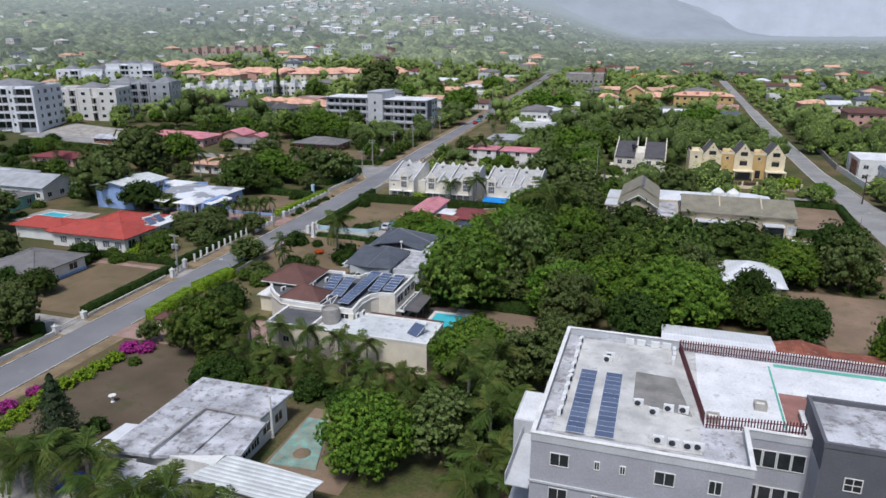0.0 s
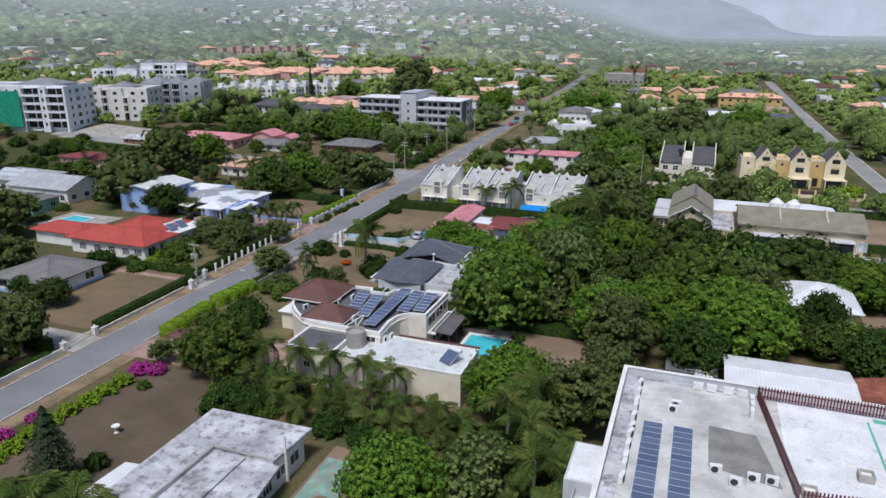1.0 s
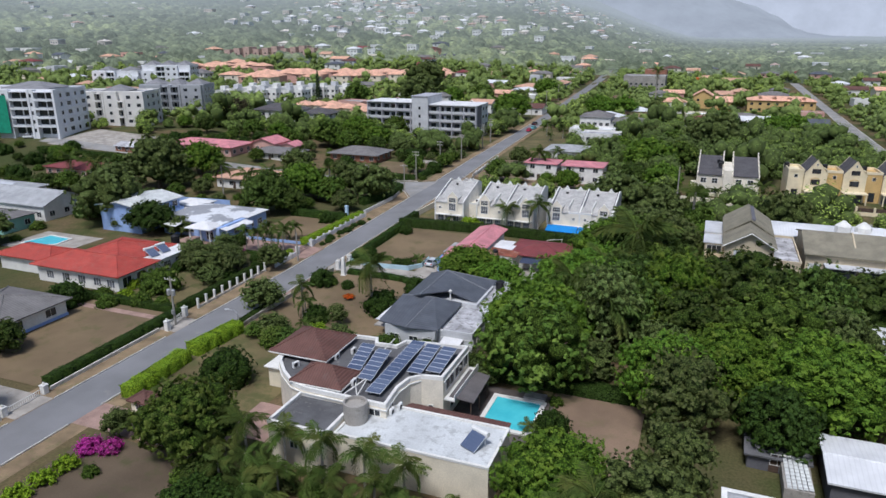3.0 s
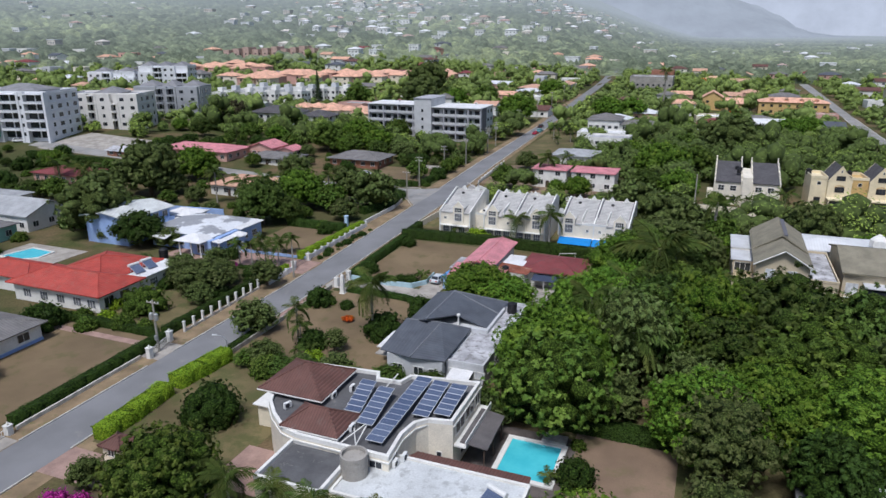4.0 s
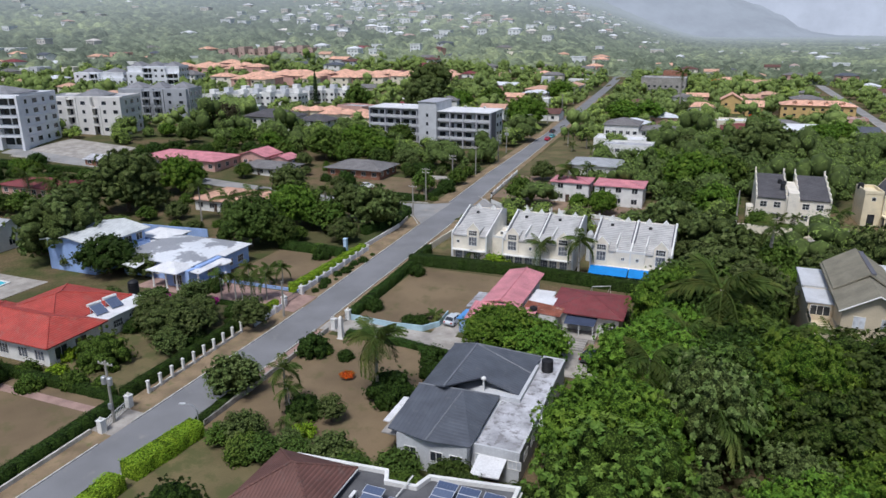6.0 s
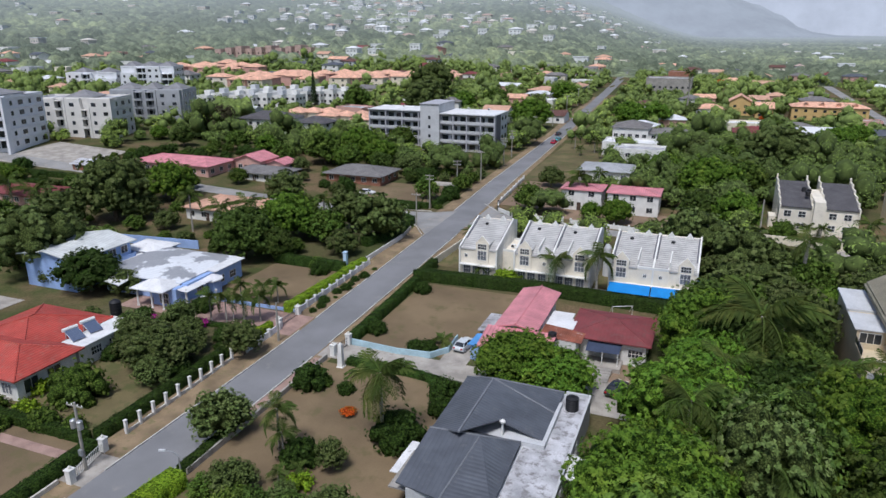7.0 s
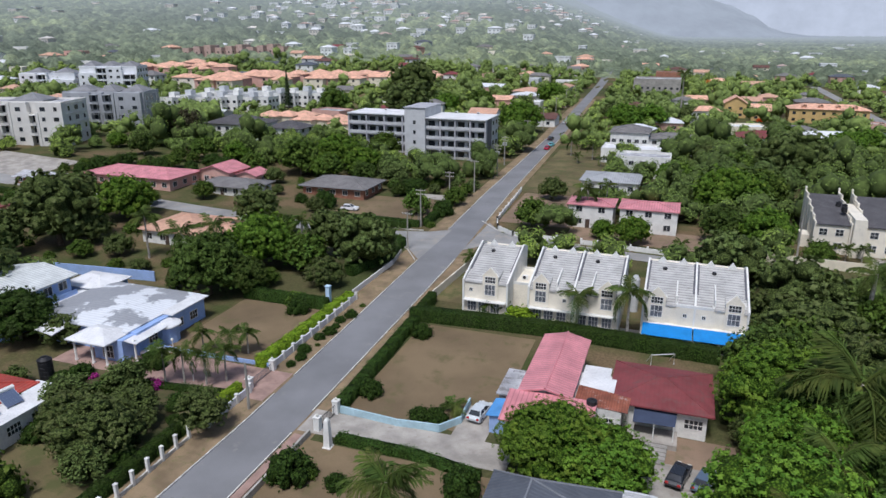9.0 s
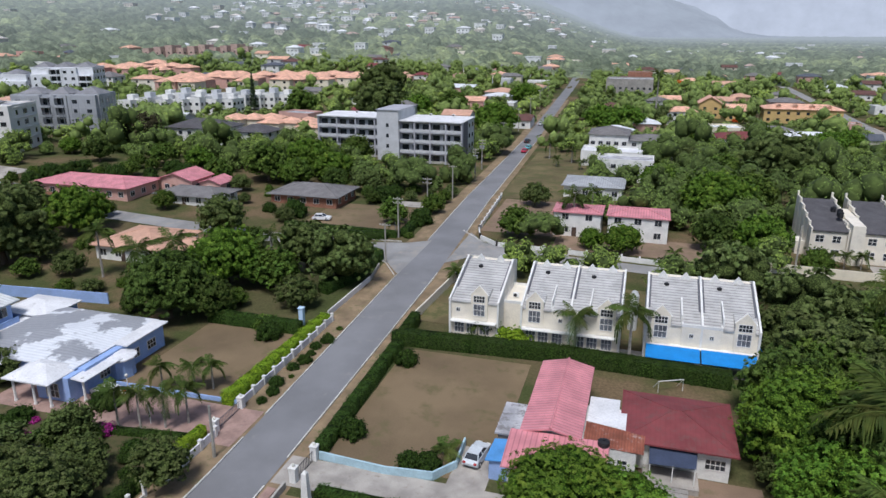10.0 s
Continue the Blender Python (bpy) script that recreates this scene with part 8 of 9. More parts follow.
def conifer(x, y, h, r, label, material=None):
    """A pyramid of drooping tiers on a straight stem."""
    ob = thing("conifer", x, y, gz(x, y), label, "tree")
    z = gz(x, y)
    part("trunk", M().tube([(x, y, z - 0.2), (x, y, z + h * 0.95)], [0.2, 0.04], 8), BARK, ob)
    n = 8000
    s = RNG.uniform(0, 1, n) ** 1.4
    a = RNG.uniform(0, 2 * math.pi, n)
    tier = 0.75 + 0.25 * np.sin(s * 60)
    q = r * (1 - s) ** 0.72 * tier * RNG.uniform(0.35, 1.0, n) ** 0.5 * (0.85 + 0.15 * np.sin(a * 5))
    pos = np.stack([q * np.cos(a), q * np.sin(a), h * 0.1 + s * h * 0.92 - q * 0.22], axis=1)
    nor = np.stack([np.cos(a), np.sin(a), np.full(n, 0.7)], axis=1)
    c = new("crown", cards_mesh("crown", pos, nor, 0.15 * RNG.uniform(0.7, 1.4, n), material or LEAF_CONIFER))
    c.parent = ob
    return ob


conifer(-63.2, 52.8, 9.4, 4.2, "dark drooping conifer on the dry lawn")
conifer(-222, 373, 17, 2.6, "tall dark columnar conifer")

for i in range(26):
    plant(("bush", "bush", "bougainvillea", "broad", "bush")[i % 5], RNG.uniform(-122, -94.5), RNG.uniform(136.5, 142.2), RNG.uniform(0.45, 0.75) if i % 5 != 3 else 0.22, RNG.uniform(0.6, 0.9))
for i in range(17):
    plant(("broad", "open", "bush")[i % 3], -12 + 2.4 * i, 145.5 + 2.2 * math.sin(i * 2.7), RNG.uniform(0.4, 0.55) if i % 3 < 2 else 1.5, 0.85)
# the planted screen between villa and neighbour
for i in range(20):
    plant(("broad", "open", "broad")[i % 3], -74.5 + 1.95 * i, 108.6 + 1.6 * math.sin(i * 1.9), RNG.uniform(0.32, 0.46), 0.72)
# palms
palm(-62.1, 123.4, 6.2, 1.45, 26, "royal")
palm(-71.6, 117.2, 6.2, 0.95, 14)
palm(-70.6, 116.4, 4.6, 0.8, 14)
for i, x in enumerate((-58.4, -55.0, -50.4, -45.6, -41.0, -36.4)):
    palm(x, 80.2 - 0.5 * (i % 2), (5.4, 6.0, 5.4, 6.0, 5.4, 5.4)[i], 1.0, 17)
for i in range(15):
    palm(-61.0 + 2.45 * i, 77.4 + 1.1 * math.sin(i * 2.2), 3.4 + 1.0 * (i % 2), 0.9, 17)
for i in range(11):
    palm(-52 + 2.9 * i, 74.0 + 1.0 * math.sin(i * 1.7 + 1), 2.4, 0.95, 17)
for i in range(22):
    plant(("bush", "broad", "bush", "open")[i % 4], -60 + 1.65 * i, 75.4 + 2.4 * math.sin(i * 2.9), RNG.uniform(0.7, 1.0) if i % 2 == 0 else RNG.uniform(0.22, 0.34), 0.85)
for x, y, h in ((-60.2, 45.1, 4), (-57.8, 45.9, 4), (-53.2, 46.8, 4), (-44.4, 43.6, 4), (-41.4, 44.6, 4), (-35.3, 45.8, 3), (-62.6, 46.8, 3), (-48.5, 43.2, 4), (-38.6, 44.2, 3)):
    palm(x, y, h, 1.15, 19)
for x, y, h in ((-102.4, 143.9, 5.0), (-99.8, 144.4, 5.0), (-97.1, 145.3, 5.0), (-95.2, 146.9, 5.0), (-103.1, 152.6, 3.5), (-99.3, 153.8, 3.5), (-97.1, 154.6, 3.5)):
    palm(x, y, h, 0.85, 17)
for x, y, h, s in ((-54.3, 177.4, 5, 1.2), (-46.9, 177.2, 5.6, 1.35), (-64.4, 148.8, 2, 0.7), (-65.2, 149.6, 2.4, 0.75), (-77.8, 199.4, 3, 0.8), (-76.4, 201, 2.6, 0.8), (-68.6, 179, 3, 0.8), (-67.5, 114.5, 3, 0.6), (-69, 113, 3, 0.6), (-66, 179.5, 2.6, 0.7),
                   (-58, 248.5, 7, 1.0), (-61, 236.0, 6, 1.1), (-108.5, 190, 8.2, 1.1), (-172, 172, 7, 1.0), (-28.5, 98.2, 2, 0.7), (-98, 224, 4, 0.8), (-6, 229, 4, 0.9), (-9, 228.5, 4, 0.9), (-12, 228, 4, 0.9), (-40, 222.5, 3, 0.9), (2, 224, 5, 1.0),
                   (-63, 310, 4, 0.9), (-66, 305, 4, 0.9), (-70, 315, 5, 0.9), (-74, 308, 4, 0.9), (-60, 318, 4, 0.9), (-78, 320, 5, 0.9), (12, 150, 4, 1.0), (16, 149.5, 4, 1.0), (20, 150, 4, 1.0)):
    palm(x, y, h, s, 15)
palm(-44, 440, 13, 1.6, 15)
for x, y, h, s in ((-20.4, 75.0, 6, 1.0), (-17.3, 71.5, 6, 1.0), (-17.8, 78.4, 6, 1.05), (-14.5, 71.1, 5.4, 1.0), (-15.3, 65.6, 6, 0.95), (-15.1, 59.0, 5.4, 0.95), (-14.9, 54.1, 5.4, 0.95), (-13.1, 66.4, 6, 0.95), (-13.3, 61.6, 5.4, 0.9), (-13.2, 57.0, 5.4, 0.9), (-17.0, 63.0, 4, 0.85)):
    palm(x, y, h, s, 15)
for x, y, h in ((-15.4, 138.6, 3.8), (-22.6, 151.2, 3.5)):
    palm(x, y, h, 1.7, 19, "coconut")
for x, y, h in ((-19, 131, 6), (-26.5, 139, 6.5), (-15, 141, 6), (-23, 120, 5.5), (-9, 146, 7), (-30, 129, 6), (-20, 152, 6), (-14, 187, 8), (-140, 184, 7), (-129.4, 181.4, 5), (-126.4, 187.1, 5), (-175.3, 173.3, 6), (-197.5, 184, 5)):
    palm(x, y, h, 1.25, 15)

# ---- woods that fill the rest: nearest as trees, beyond that as one growth ----


def sow(r0, r1, gap, tries, az0=-20.0, az1=56.0):
    """Scattered stations at least a gap apart, off the plots, in a wedge of the plan."""
    cell, grid, out = gap, {}, []
    for _ in range(tries):
        az, r = math.radians(RNG.uniform(az0, az1)), math.sqrt(RNG.uniform(r0 * r0, r1 * r1))
        x, y = -r * math.sin(az), r * math.cos(az)
        k = (int(x // cell), int(y // cell))
        near = [p for i in (-1, 0, 1) for j in (-1, 0, 1) for p in grid.get((k[0] + i, k[1] + j), ())]
        if any((x - p) ** 2 + (y - q) ** 2 < gap * gap for p, q in near) or not free(x, y, 1.2):
            continue
        grid.setdefault(k, []).append((x, y))
        out.append((x, y))
    return out


keep_clear(-60.5, 69, -23.5, 80)
keep_clear(-80, 66, -56, 92)
keep_clear(-30, 72, -4, 101)
for i in range(7):
    palm(-70.5 + 1.5 * i, 81.0 + 1.5 * math.sin(i * 2.1), 2.4 + 1.0 * (i % 2), 0.95, 17)
keep_clear(-78, 30, -26, 50)
keep_clear(-27, 45, -11, 84)
for i in range(14):
    plant("bush", -24 + 1.6 * (i % 7), 70 + 7 * (i // 7) + 2.2 * math.sin(i * 1.9), RNG.uniform(0.8, 1.2), 0.9)
for i in range(7):
    plant("bush", -57 + 5.1 * i, 71.6 + 1.4 * math.sin(i * 2.4), RNG.uniform(0.6, 0.95), 0.85)
keep_clear(-61, 142, -29, 176)
keep_clear(-46, 126, -28, 143)
keep_clear(-152, 136, -92, 146)
keep_clear(-30, 186, -16, 204)
keep_clear(-152, 183, -127, 192)
keep_clear(-200, 222, -172, 226)
keep_clear(9, 106.5, 34, 121)
for x, y, s in ((12.5, 117, 0.55), (16.5, 116, 0.5), (20, 117, 0.62), (24.5, 115, 0.8), (22.5, 110, 0.95)):
    plant("broad", x, y, s)
keep_clear(-3, 78, 34, 107)
for x, y, s in ((-31.5, 128.5, 0.62), (-30.5, 135, 0.58), (-36, 131.5, 0.4), (-34.2, 137.6, 0.42)):
    plant("broad", x, y, s, 0.85)
for x, y, s, k in ((-29, 167.5, 0.85, "broad"), (-31.6, 153.5, 0.5, "open"), (-31.4, 163.6, 0.5, "open"), (-23.5, 174.5, 0.9, "broad")):
    plant(k, x, y, s, 0.95)
for i in range(26):
    plant(("bush", "bush", "open", "bush")[i % 4], RNG.uniform(-121, -95), RNG.uniform(128.5, 137), RNG.uniform(0.35, 0.8) if i % 4 != 2 else 0.3, 0.75)
for x, y, s in ((-101, 128.0, 0.6), (-96.5, 125.0, 0.45), (-104.5, 131.2, 0.62), (-99.2, 134.8, 0.55), (-108.5, 134.2, 0.58), (-112.5, 131, 0.5), (-24, 188.5, 0.75), (-20, 184, 0.9), (-27.5, 180.5, 0.55), (-31, 203.5, 0.7), (-19, 200, 0.8)):
    plant("open", x, y, s, 0.75)
yard = [(x, y) for x, y in sow(160, 320, 4.6, 9000) if -222 < x < -94 and 168 < y < 262]
for x, y in yard:
    small = RNG.random() < 0.5
    plant("bush" if small else "broad", x, y, RNG.uniform(0.6, 1.45) if small else RNG.uniform(0.4, 0.78), RNG.uniform(0.75, 1.1), t_clear=False)
keep_clear(-222, 166, -94, 262)
keep_clear(-150, 100, -99, 147)
for x, y, k, w in ((-158, 166, "broad", 0.85), (-151, 158.5, "open", 0.9), (-205, 146, "broad", 0.75), (-184, 128, "broad", 0.7), (-159, 128, "open", 0.75), (-152, 120, "broad", 0.6), (-190, 140, "mango", 0.6), (-212, 168, "broad", 0.7), (-171, 164, "broad", 0.5), (-228, 205, "mango", 0.7), (-236, 196, "broad", 0.6), (-250, 208, "broad", 0.5)):
    plant(k, x, y, w, 0.85)
for i in range(26):
    plant("bush", -212 + 62 * RNG.random(), 118 + 50 * RNG.random(), RNG.uniform(0.7, 1.4), 0.85) if i % 2 else plant("bush", -262 + 40 * RNG.random(), 178 + 34 * RNG.random(), RNG.uniform(0.7, 1.4), 0.85)
keep_clear(-216, 116, -150, 168)
keep_clear(-264, 172, -222, 214)
near_wood = sow(52, 195, 7.0, 12000)
near_wood = [(x, y) for x, y in near_wood if not (x < -120 and y < 75)]
for i, (x, y) in enumerate(near_wood):
    kind = ("broad", "broad", "open", "mango", "broad", "open", "broad")[RNG.integers(0, 7)]
    if -25 < x < 40 and y < 140:
        kind = ("broad", "open", "broad", "mango", "broad", "open")[RNG.integers(0, 6)]
    inner = -36 < x < 40 and 90 < y < 150
    plant(kind, x, y, RNG.uniform(0.75, 1.4) if inner else RNG.uniform(0.6, 1.15), RNG.uniform(0.7, 1.3), t_clear=False)


def species(x, y):
    """A tone for each crown, from dark to fresh green, in loose groves."""
    grove = 0.5 + 0.22 * np.sin(x * 0.021 + 1.7 * np.sin(y * 0.013)) + 0.2 * np.sin(y * 0.034 + x * 0.009 + 2.0)
    return np.clip(grove * 0.55 + RNG.beta(1.3, 1.6, len(x)) * 0.75 - 0.12, 0, 1)


def growth(name, stations, leaves, leaf, size, material, label, core=True, tall=0.8, lifted=0.7, kind="stuff", lobes=9, vary=0.36):
    """Many crowns as one growth: domes of leaves over cores darkened in colour for the shade inside."""
    st = np.array(stations)
    n = len(st)
    g = np.array([gz(x, y) for x, y in stations])
    r = size * np.clip(np.exp(RNG.normal(-0.06, vary, n)), 0.45, 1.9)
    h = r * tall * RNG.uniform(0.85, 1.5, n)
    pick = np.repeat(np.arange(n), leaves)
    ld = directions(n * lobes, -0.35).reshape(n, lobes, 3)
    ld[:, 0] = (0, 0, 1)
    ld *= RNG.uniform(0.75, 1.2, (n, lobes, 1))
    lr = RNG.uniform(0.24, 0.46, (n, lobes))
    which = RNG.integers(0, lobes, n * leaves)
    d = directions(n * leaves, -0.6) + 0.7 * ld[pick, which]
    d /= np.linalg.norm(d, axis=1)[:, None]
    base = np.stack([st[:, 0], st[:, 1], g + r * lifted], axis=1)
    span = np.stack([r, r * RNG.uniform(0.8, 1.2, n), h], axis=1)
    pos = base[pick] + (ld[pick, which] * 0.58 + d * lr[pick, which][:, None] * RNG.uniform(0.85, 1.12, (n * leaves, 1))) * span[pick]
    mid = base[:, None] + ld * 0.58 * span[:, None]
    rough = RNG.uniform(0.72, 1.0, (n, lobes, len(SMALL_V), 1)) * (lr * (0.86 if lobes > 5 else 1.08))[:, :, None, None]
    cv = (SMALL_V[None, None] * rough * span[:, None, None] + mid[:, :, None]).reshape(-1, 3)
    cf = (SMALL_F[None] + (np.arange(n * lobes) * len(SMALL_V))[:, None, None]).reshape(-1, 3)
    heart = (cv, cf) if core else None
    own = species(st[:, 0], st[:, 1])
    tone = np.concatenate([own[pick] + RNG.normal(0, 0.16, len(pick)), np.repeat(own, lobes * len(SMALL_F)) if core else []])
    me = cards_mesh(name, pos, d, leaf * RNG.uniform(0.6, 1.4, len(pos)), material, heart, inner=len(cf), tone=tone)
    return tagged(new(name, me), label, "woodland", kind=kind)


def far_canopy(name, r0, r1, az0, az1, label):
    """The unbroken canopy of the far plain and hillside: domes of every size grown into one sheet, lowered before the
    houses to fit the camera's view.
    """
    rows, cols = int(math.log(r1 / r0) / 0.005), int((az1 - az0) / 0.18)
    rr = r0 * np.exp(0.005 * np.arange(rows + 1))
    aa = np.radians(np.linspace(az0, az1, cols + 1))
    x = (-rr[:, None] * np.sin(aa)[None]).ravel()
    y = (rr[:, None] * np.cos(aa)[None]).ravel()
    # gaps between crowns keep the darkest tone, in place of shade
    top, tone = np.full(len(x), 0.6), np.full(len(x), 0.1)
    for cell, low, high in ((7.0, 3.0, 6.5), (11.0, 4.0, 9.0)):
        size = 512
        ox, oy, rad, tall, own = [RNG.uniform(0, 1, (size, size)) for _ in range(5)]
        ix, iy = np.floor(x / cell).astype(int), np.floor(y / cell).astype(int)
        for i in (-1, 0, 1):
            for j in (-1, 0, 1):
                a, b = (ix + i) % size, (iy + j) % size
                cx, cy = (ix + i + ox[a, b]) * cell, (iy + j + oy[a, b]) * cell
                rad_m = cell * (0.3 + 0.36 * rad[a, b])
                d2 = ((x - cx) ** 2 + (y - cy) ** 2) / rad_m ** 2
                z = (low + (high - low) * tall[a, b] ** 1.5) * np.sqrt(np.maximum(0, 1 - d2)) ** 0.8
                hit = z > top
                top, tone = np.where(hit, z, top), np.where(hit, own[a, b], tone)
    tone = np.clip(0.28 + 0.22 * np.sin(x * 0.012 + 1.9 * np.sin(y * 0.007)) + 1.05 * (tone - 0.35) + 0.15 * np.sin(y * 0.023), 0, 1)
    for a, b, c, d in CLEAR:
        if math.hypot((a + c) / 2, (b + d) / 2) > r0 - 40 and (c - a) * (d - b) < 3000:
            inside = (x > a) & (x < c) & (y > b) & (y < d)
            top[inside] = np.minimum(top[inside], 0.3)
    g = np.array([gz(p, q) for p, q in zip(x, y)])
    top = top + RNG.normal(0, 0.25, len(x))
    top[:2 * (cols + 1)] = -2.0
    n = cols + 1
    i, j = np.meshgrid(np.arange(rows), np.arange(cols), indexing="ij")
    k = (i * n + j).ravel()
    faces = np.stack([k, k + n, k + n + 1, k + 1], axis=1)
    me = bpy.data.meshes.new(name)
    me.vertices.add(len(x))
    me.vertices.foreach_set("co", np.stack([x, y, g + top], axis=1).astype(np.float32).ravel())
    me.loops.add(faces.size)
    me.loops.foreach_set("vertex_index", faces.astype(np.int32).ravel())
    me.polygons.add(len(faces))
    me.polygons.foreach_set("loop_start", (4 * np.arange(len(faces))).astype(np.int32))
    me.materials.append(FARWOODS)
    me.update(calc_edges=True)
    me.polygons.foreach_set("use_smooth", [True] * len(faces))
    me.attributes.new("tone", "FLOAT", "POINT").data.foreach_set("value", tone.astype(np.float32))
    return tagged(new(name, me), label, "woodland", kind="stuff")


growth("undergrowth", [(x, y) for x, y in sow(60, 200, 2.3, 30000) if not (x < -120 and y < 75)], 70, 0.15, 1.5, LEAF_DARK, "dense low shrubs and saplings under the trees", tall=0.9, lifted=0.3, lobes=4)
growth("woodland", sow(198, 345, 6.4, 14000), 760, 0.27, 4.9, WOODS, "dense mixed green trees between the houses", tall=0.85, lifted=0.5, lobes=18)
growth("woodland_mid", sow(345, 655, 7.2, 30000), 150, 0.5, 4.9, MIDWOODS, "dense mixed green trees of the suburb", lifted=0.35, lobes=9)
far_canopy("backdrop_woods", 640, 4050, -24, 58, "green woods of the far plain and hillside, haze painted in as a glow")


def ridge(name, r, tops, material, label):
    """A far mountain as an open sloping sheet, its crest fitted to the camera's view by a few bearings and heights."""
    m, k = [], 140
    az0, az1 = tops[0][0], tops[-1][0]
    for i in range(k + 1):
        az = az0 + (az1 - az0) * i / k
        h = np.interp(az, [a for a, _ in tops], [b for _, b in tops])
        h *= 1 + 0.03 * math.sin(az * 3.1) + 0.02 * math.sin(az * 7.7 + 1)
        a = radians(az)
        m.append([(-q * math.sin(a), q * math.cos(a), z) for q, z in ((r, -20), (r + 250, h * 0.55), (r + 480, h))])
    v = [p for c in m for p in c]
    f = [(3 * i + j, 3 * i + 3 + j, 3 * i + 4 + j, 3 * i + 1 + j) for i in range(k) for j in range(2)]
    me = bpy.data.meshes.new(name)
    me.from_pydata(v, [], f)
    me.polygons.foreach_set("use_smooth", [True] * len(f))
    me.materials.append(material)
    return tagged(new(name, me), label, "mountain", kind="structure")


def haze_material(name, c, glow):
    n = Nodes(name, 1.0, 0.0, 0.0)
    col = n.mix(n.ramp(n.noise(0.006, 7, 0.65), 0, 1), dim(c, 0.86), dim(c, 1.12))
    # the haze itself glows: emission over a strongly dimmed base colour
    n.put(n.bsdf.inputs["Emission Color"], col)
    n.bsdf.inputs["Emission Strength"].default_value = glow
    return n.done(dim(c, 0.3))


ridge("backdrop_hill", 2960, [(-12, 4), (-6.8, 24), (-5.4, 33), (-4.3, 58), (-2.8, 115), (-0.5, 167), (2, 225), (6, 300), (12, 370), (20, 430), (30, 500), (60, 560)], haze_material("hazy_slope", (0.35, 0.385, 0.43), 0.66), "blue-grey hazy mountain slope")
ridge("backdrop_range", 4100, [(-40, 620), (-20, 600), (-6, 560), (10, 600), (60, 640)], haze_material("hazy_range", (0.49, 0.53, 0.6), 0.63), "pale glowing sheet for hazy sky and distant mountains")

# ---- street walls, gates, posts ----


def post_fence(a, b, k, h, label, rail=True):
    """White posts with a low wall between."""
    f = thing("boundary_fence", a[0], a[1], gz(*a), label, "fence")
    pm = M().box(-0.16, -0.16, -0.2, 0.16, 0.16, h).box(-0.2, -0.2, h, 0.2, 0.2, h + 0.08).mesh("post", WHITE)
    for i in range(k):
        s = i / (k - 1)
        x, y = a[0] + (b[0] - a[0]) * s, a[1] + (b[1] - a[1]) * s
        put("post", pm, f, x, y, gz(x, y))
    for i in range(k - 1):
        p, q = [(a[0] + (b[0] - a[0]) * s, a[1] + (b[1] - a[1]) * s) for s in (i / (k - 1), (i + 1) / (k - 1))]
        part("low_wall", M().prism([(p[0] - 0.1, p[1] + 0.18), (p[0] + 0.1, p[1] + 0.18), (q[0] + 0.1, q[1] - 0.18), (q[0] - 0.1, q[1] - 0.18)], gz(*p) - 0.2, gz(*p) + 0.42), KERB, f)
    return f


def gate(a, b, h, label, material=None):
    """Two pillars with a pair of barred leaves."""
    g = gz(*a)
    t = thing("entrance_gate", (a[0] + b[0]) / 2, (a[1] + b[1]) / 2, g, label, "gate")
    for x, y in (a, b):
        p = part("pillar", M().box(x - 0.35, y - 0.35, g - 0.2, x + 0.35, y + 0.35, g + h).box(x - 0.42, y - 0.42, g + h, x + 0.42, y + 0.42, g + h + 0.12), WHITE, t)
        part("lamp_globe", M().lathe(x, y, [(0.08, g + h + 0.12), (0.16, g + h + 0.25), (0.16, g + h + 0.38), (0.05, g + h + 0.5)], 10), LAMPG, p)
    d = Vector((b[0] - a[0], b[1] - a[1]))
    k = int(d.length / 0.3)
    leaf = part("gate_leaf", M().tube([(a[0], a[1], g + 0.2), (b[0], b[1], g + 0.2)], [0.04, 0.04], 5).tube([(a[0], a[1], g + h * 0.75), (b[0], b[1], g + h * 0.75)], [0.04, 0.04], 5), material or WHITE, t)
    for i in range(1, k):
        s = i / k
        x, y = a[0] + d.x * s, a[1] + d.y * s
        part("bar", M().box(x - 0.025, y - 0.025, g + 0.2, x + 0.025, y + 0.025, g + h * (0.72 + 0.1 * math.sin(math.pi * s))), material or WHITE, leaf)
    return t


post_fence((-90.7, 114.4), (-91.2, 134.4), 10, 1.75, "white posts and low wall beside the street")
gate((-90.4, 110.8), (-89.0, 105.2), 1.6, "white gate pillars with low iron gates")
line_wall("garden_wall", (-89.9, 84.6), (-90.2, 104.6), 0.55, 0.25, KERB, "low white garden wall below the hedge")
gate((-89.6, 77.6), (-89.8, 83.6), 1.2, "white gate pillars and open white gates")
line_wall("garden_wall", (-88.7, 40), (-89.0, 76.8), 0.85, 0.2, WHITE, "low white garden wall")


def panel_wall(a, b, label):
    """A pale wall of moulded panels between slim piers."""
    k = int(math.dist(a, b) / 2.4)
    t = thing("panel_wall", a[0], a[1], gz(*a), label, "wall")
    for i in range(k + 1):
        s = i / k
        x, y = a[0] + (b[0] - a[0]) * s, a[1] + (b[1] - a[1]) * s
        g = gz(x, y)
        part("pier", M().box(x - 0.18, y - 0.18, g - 0.2, x + 0.18, y + 0.18, g + 1.25).box(x - 0.22, y - 0.22, g + 1.25, x + 0.22, y + 0.22, g + 1.35), WHITE, t)
        if i < k:
            s2 = (i + 1) / k
            q = (a[0] + (b[0] - a[0]) * s2, a[1] + (b[1] - a[1]) * s2)
            part("panel", M().prism([(x - 0.08, y + 0.2), (x + 0.08, y + 0.2), (q[0] + 0.08, q[1] - 0.2), (q[0] - 0.08, q[1] - 0.2)], g - 0.2, g + 1.05), ROOF_WHITE, t)
    return t


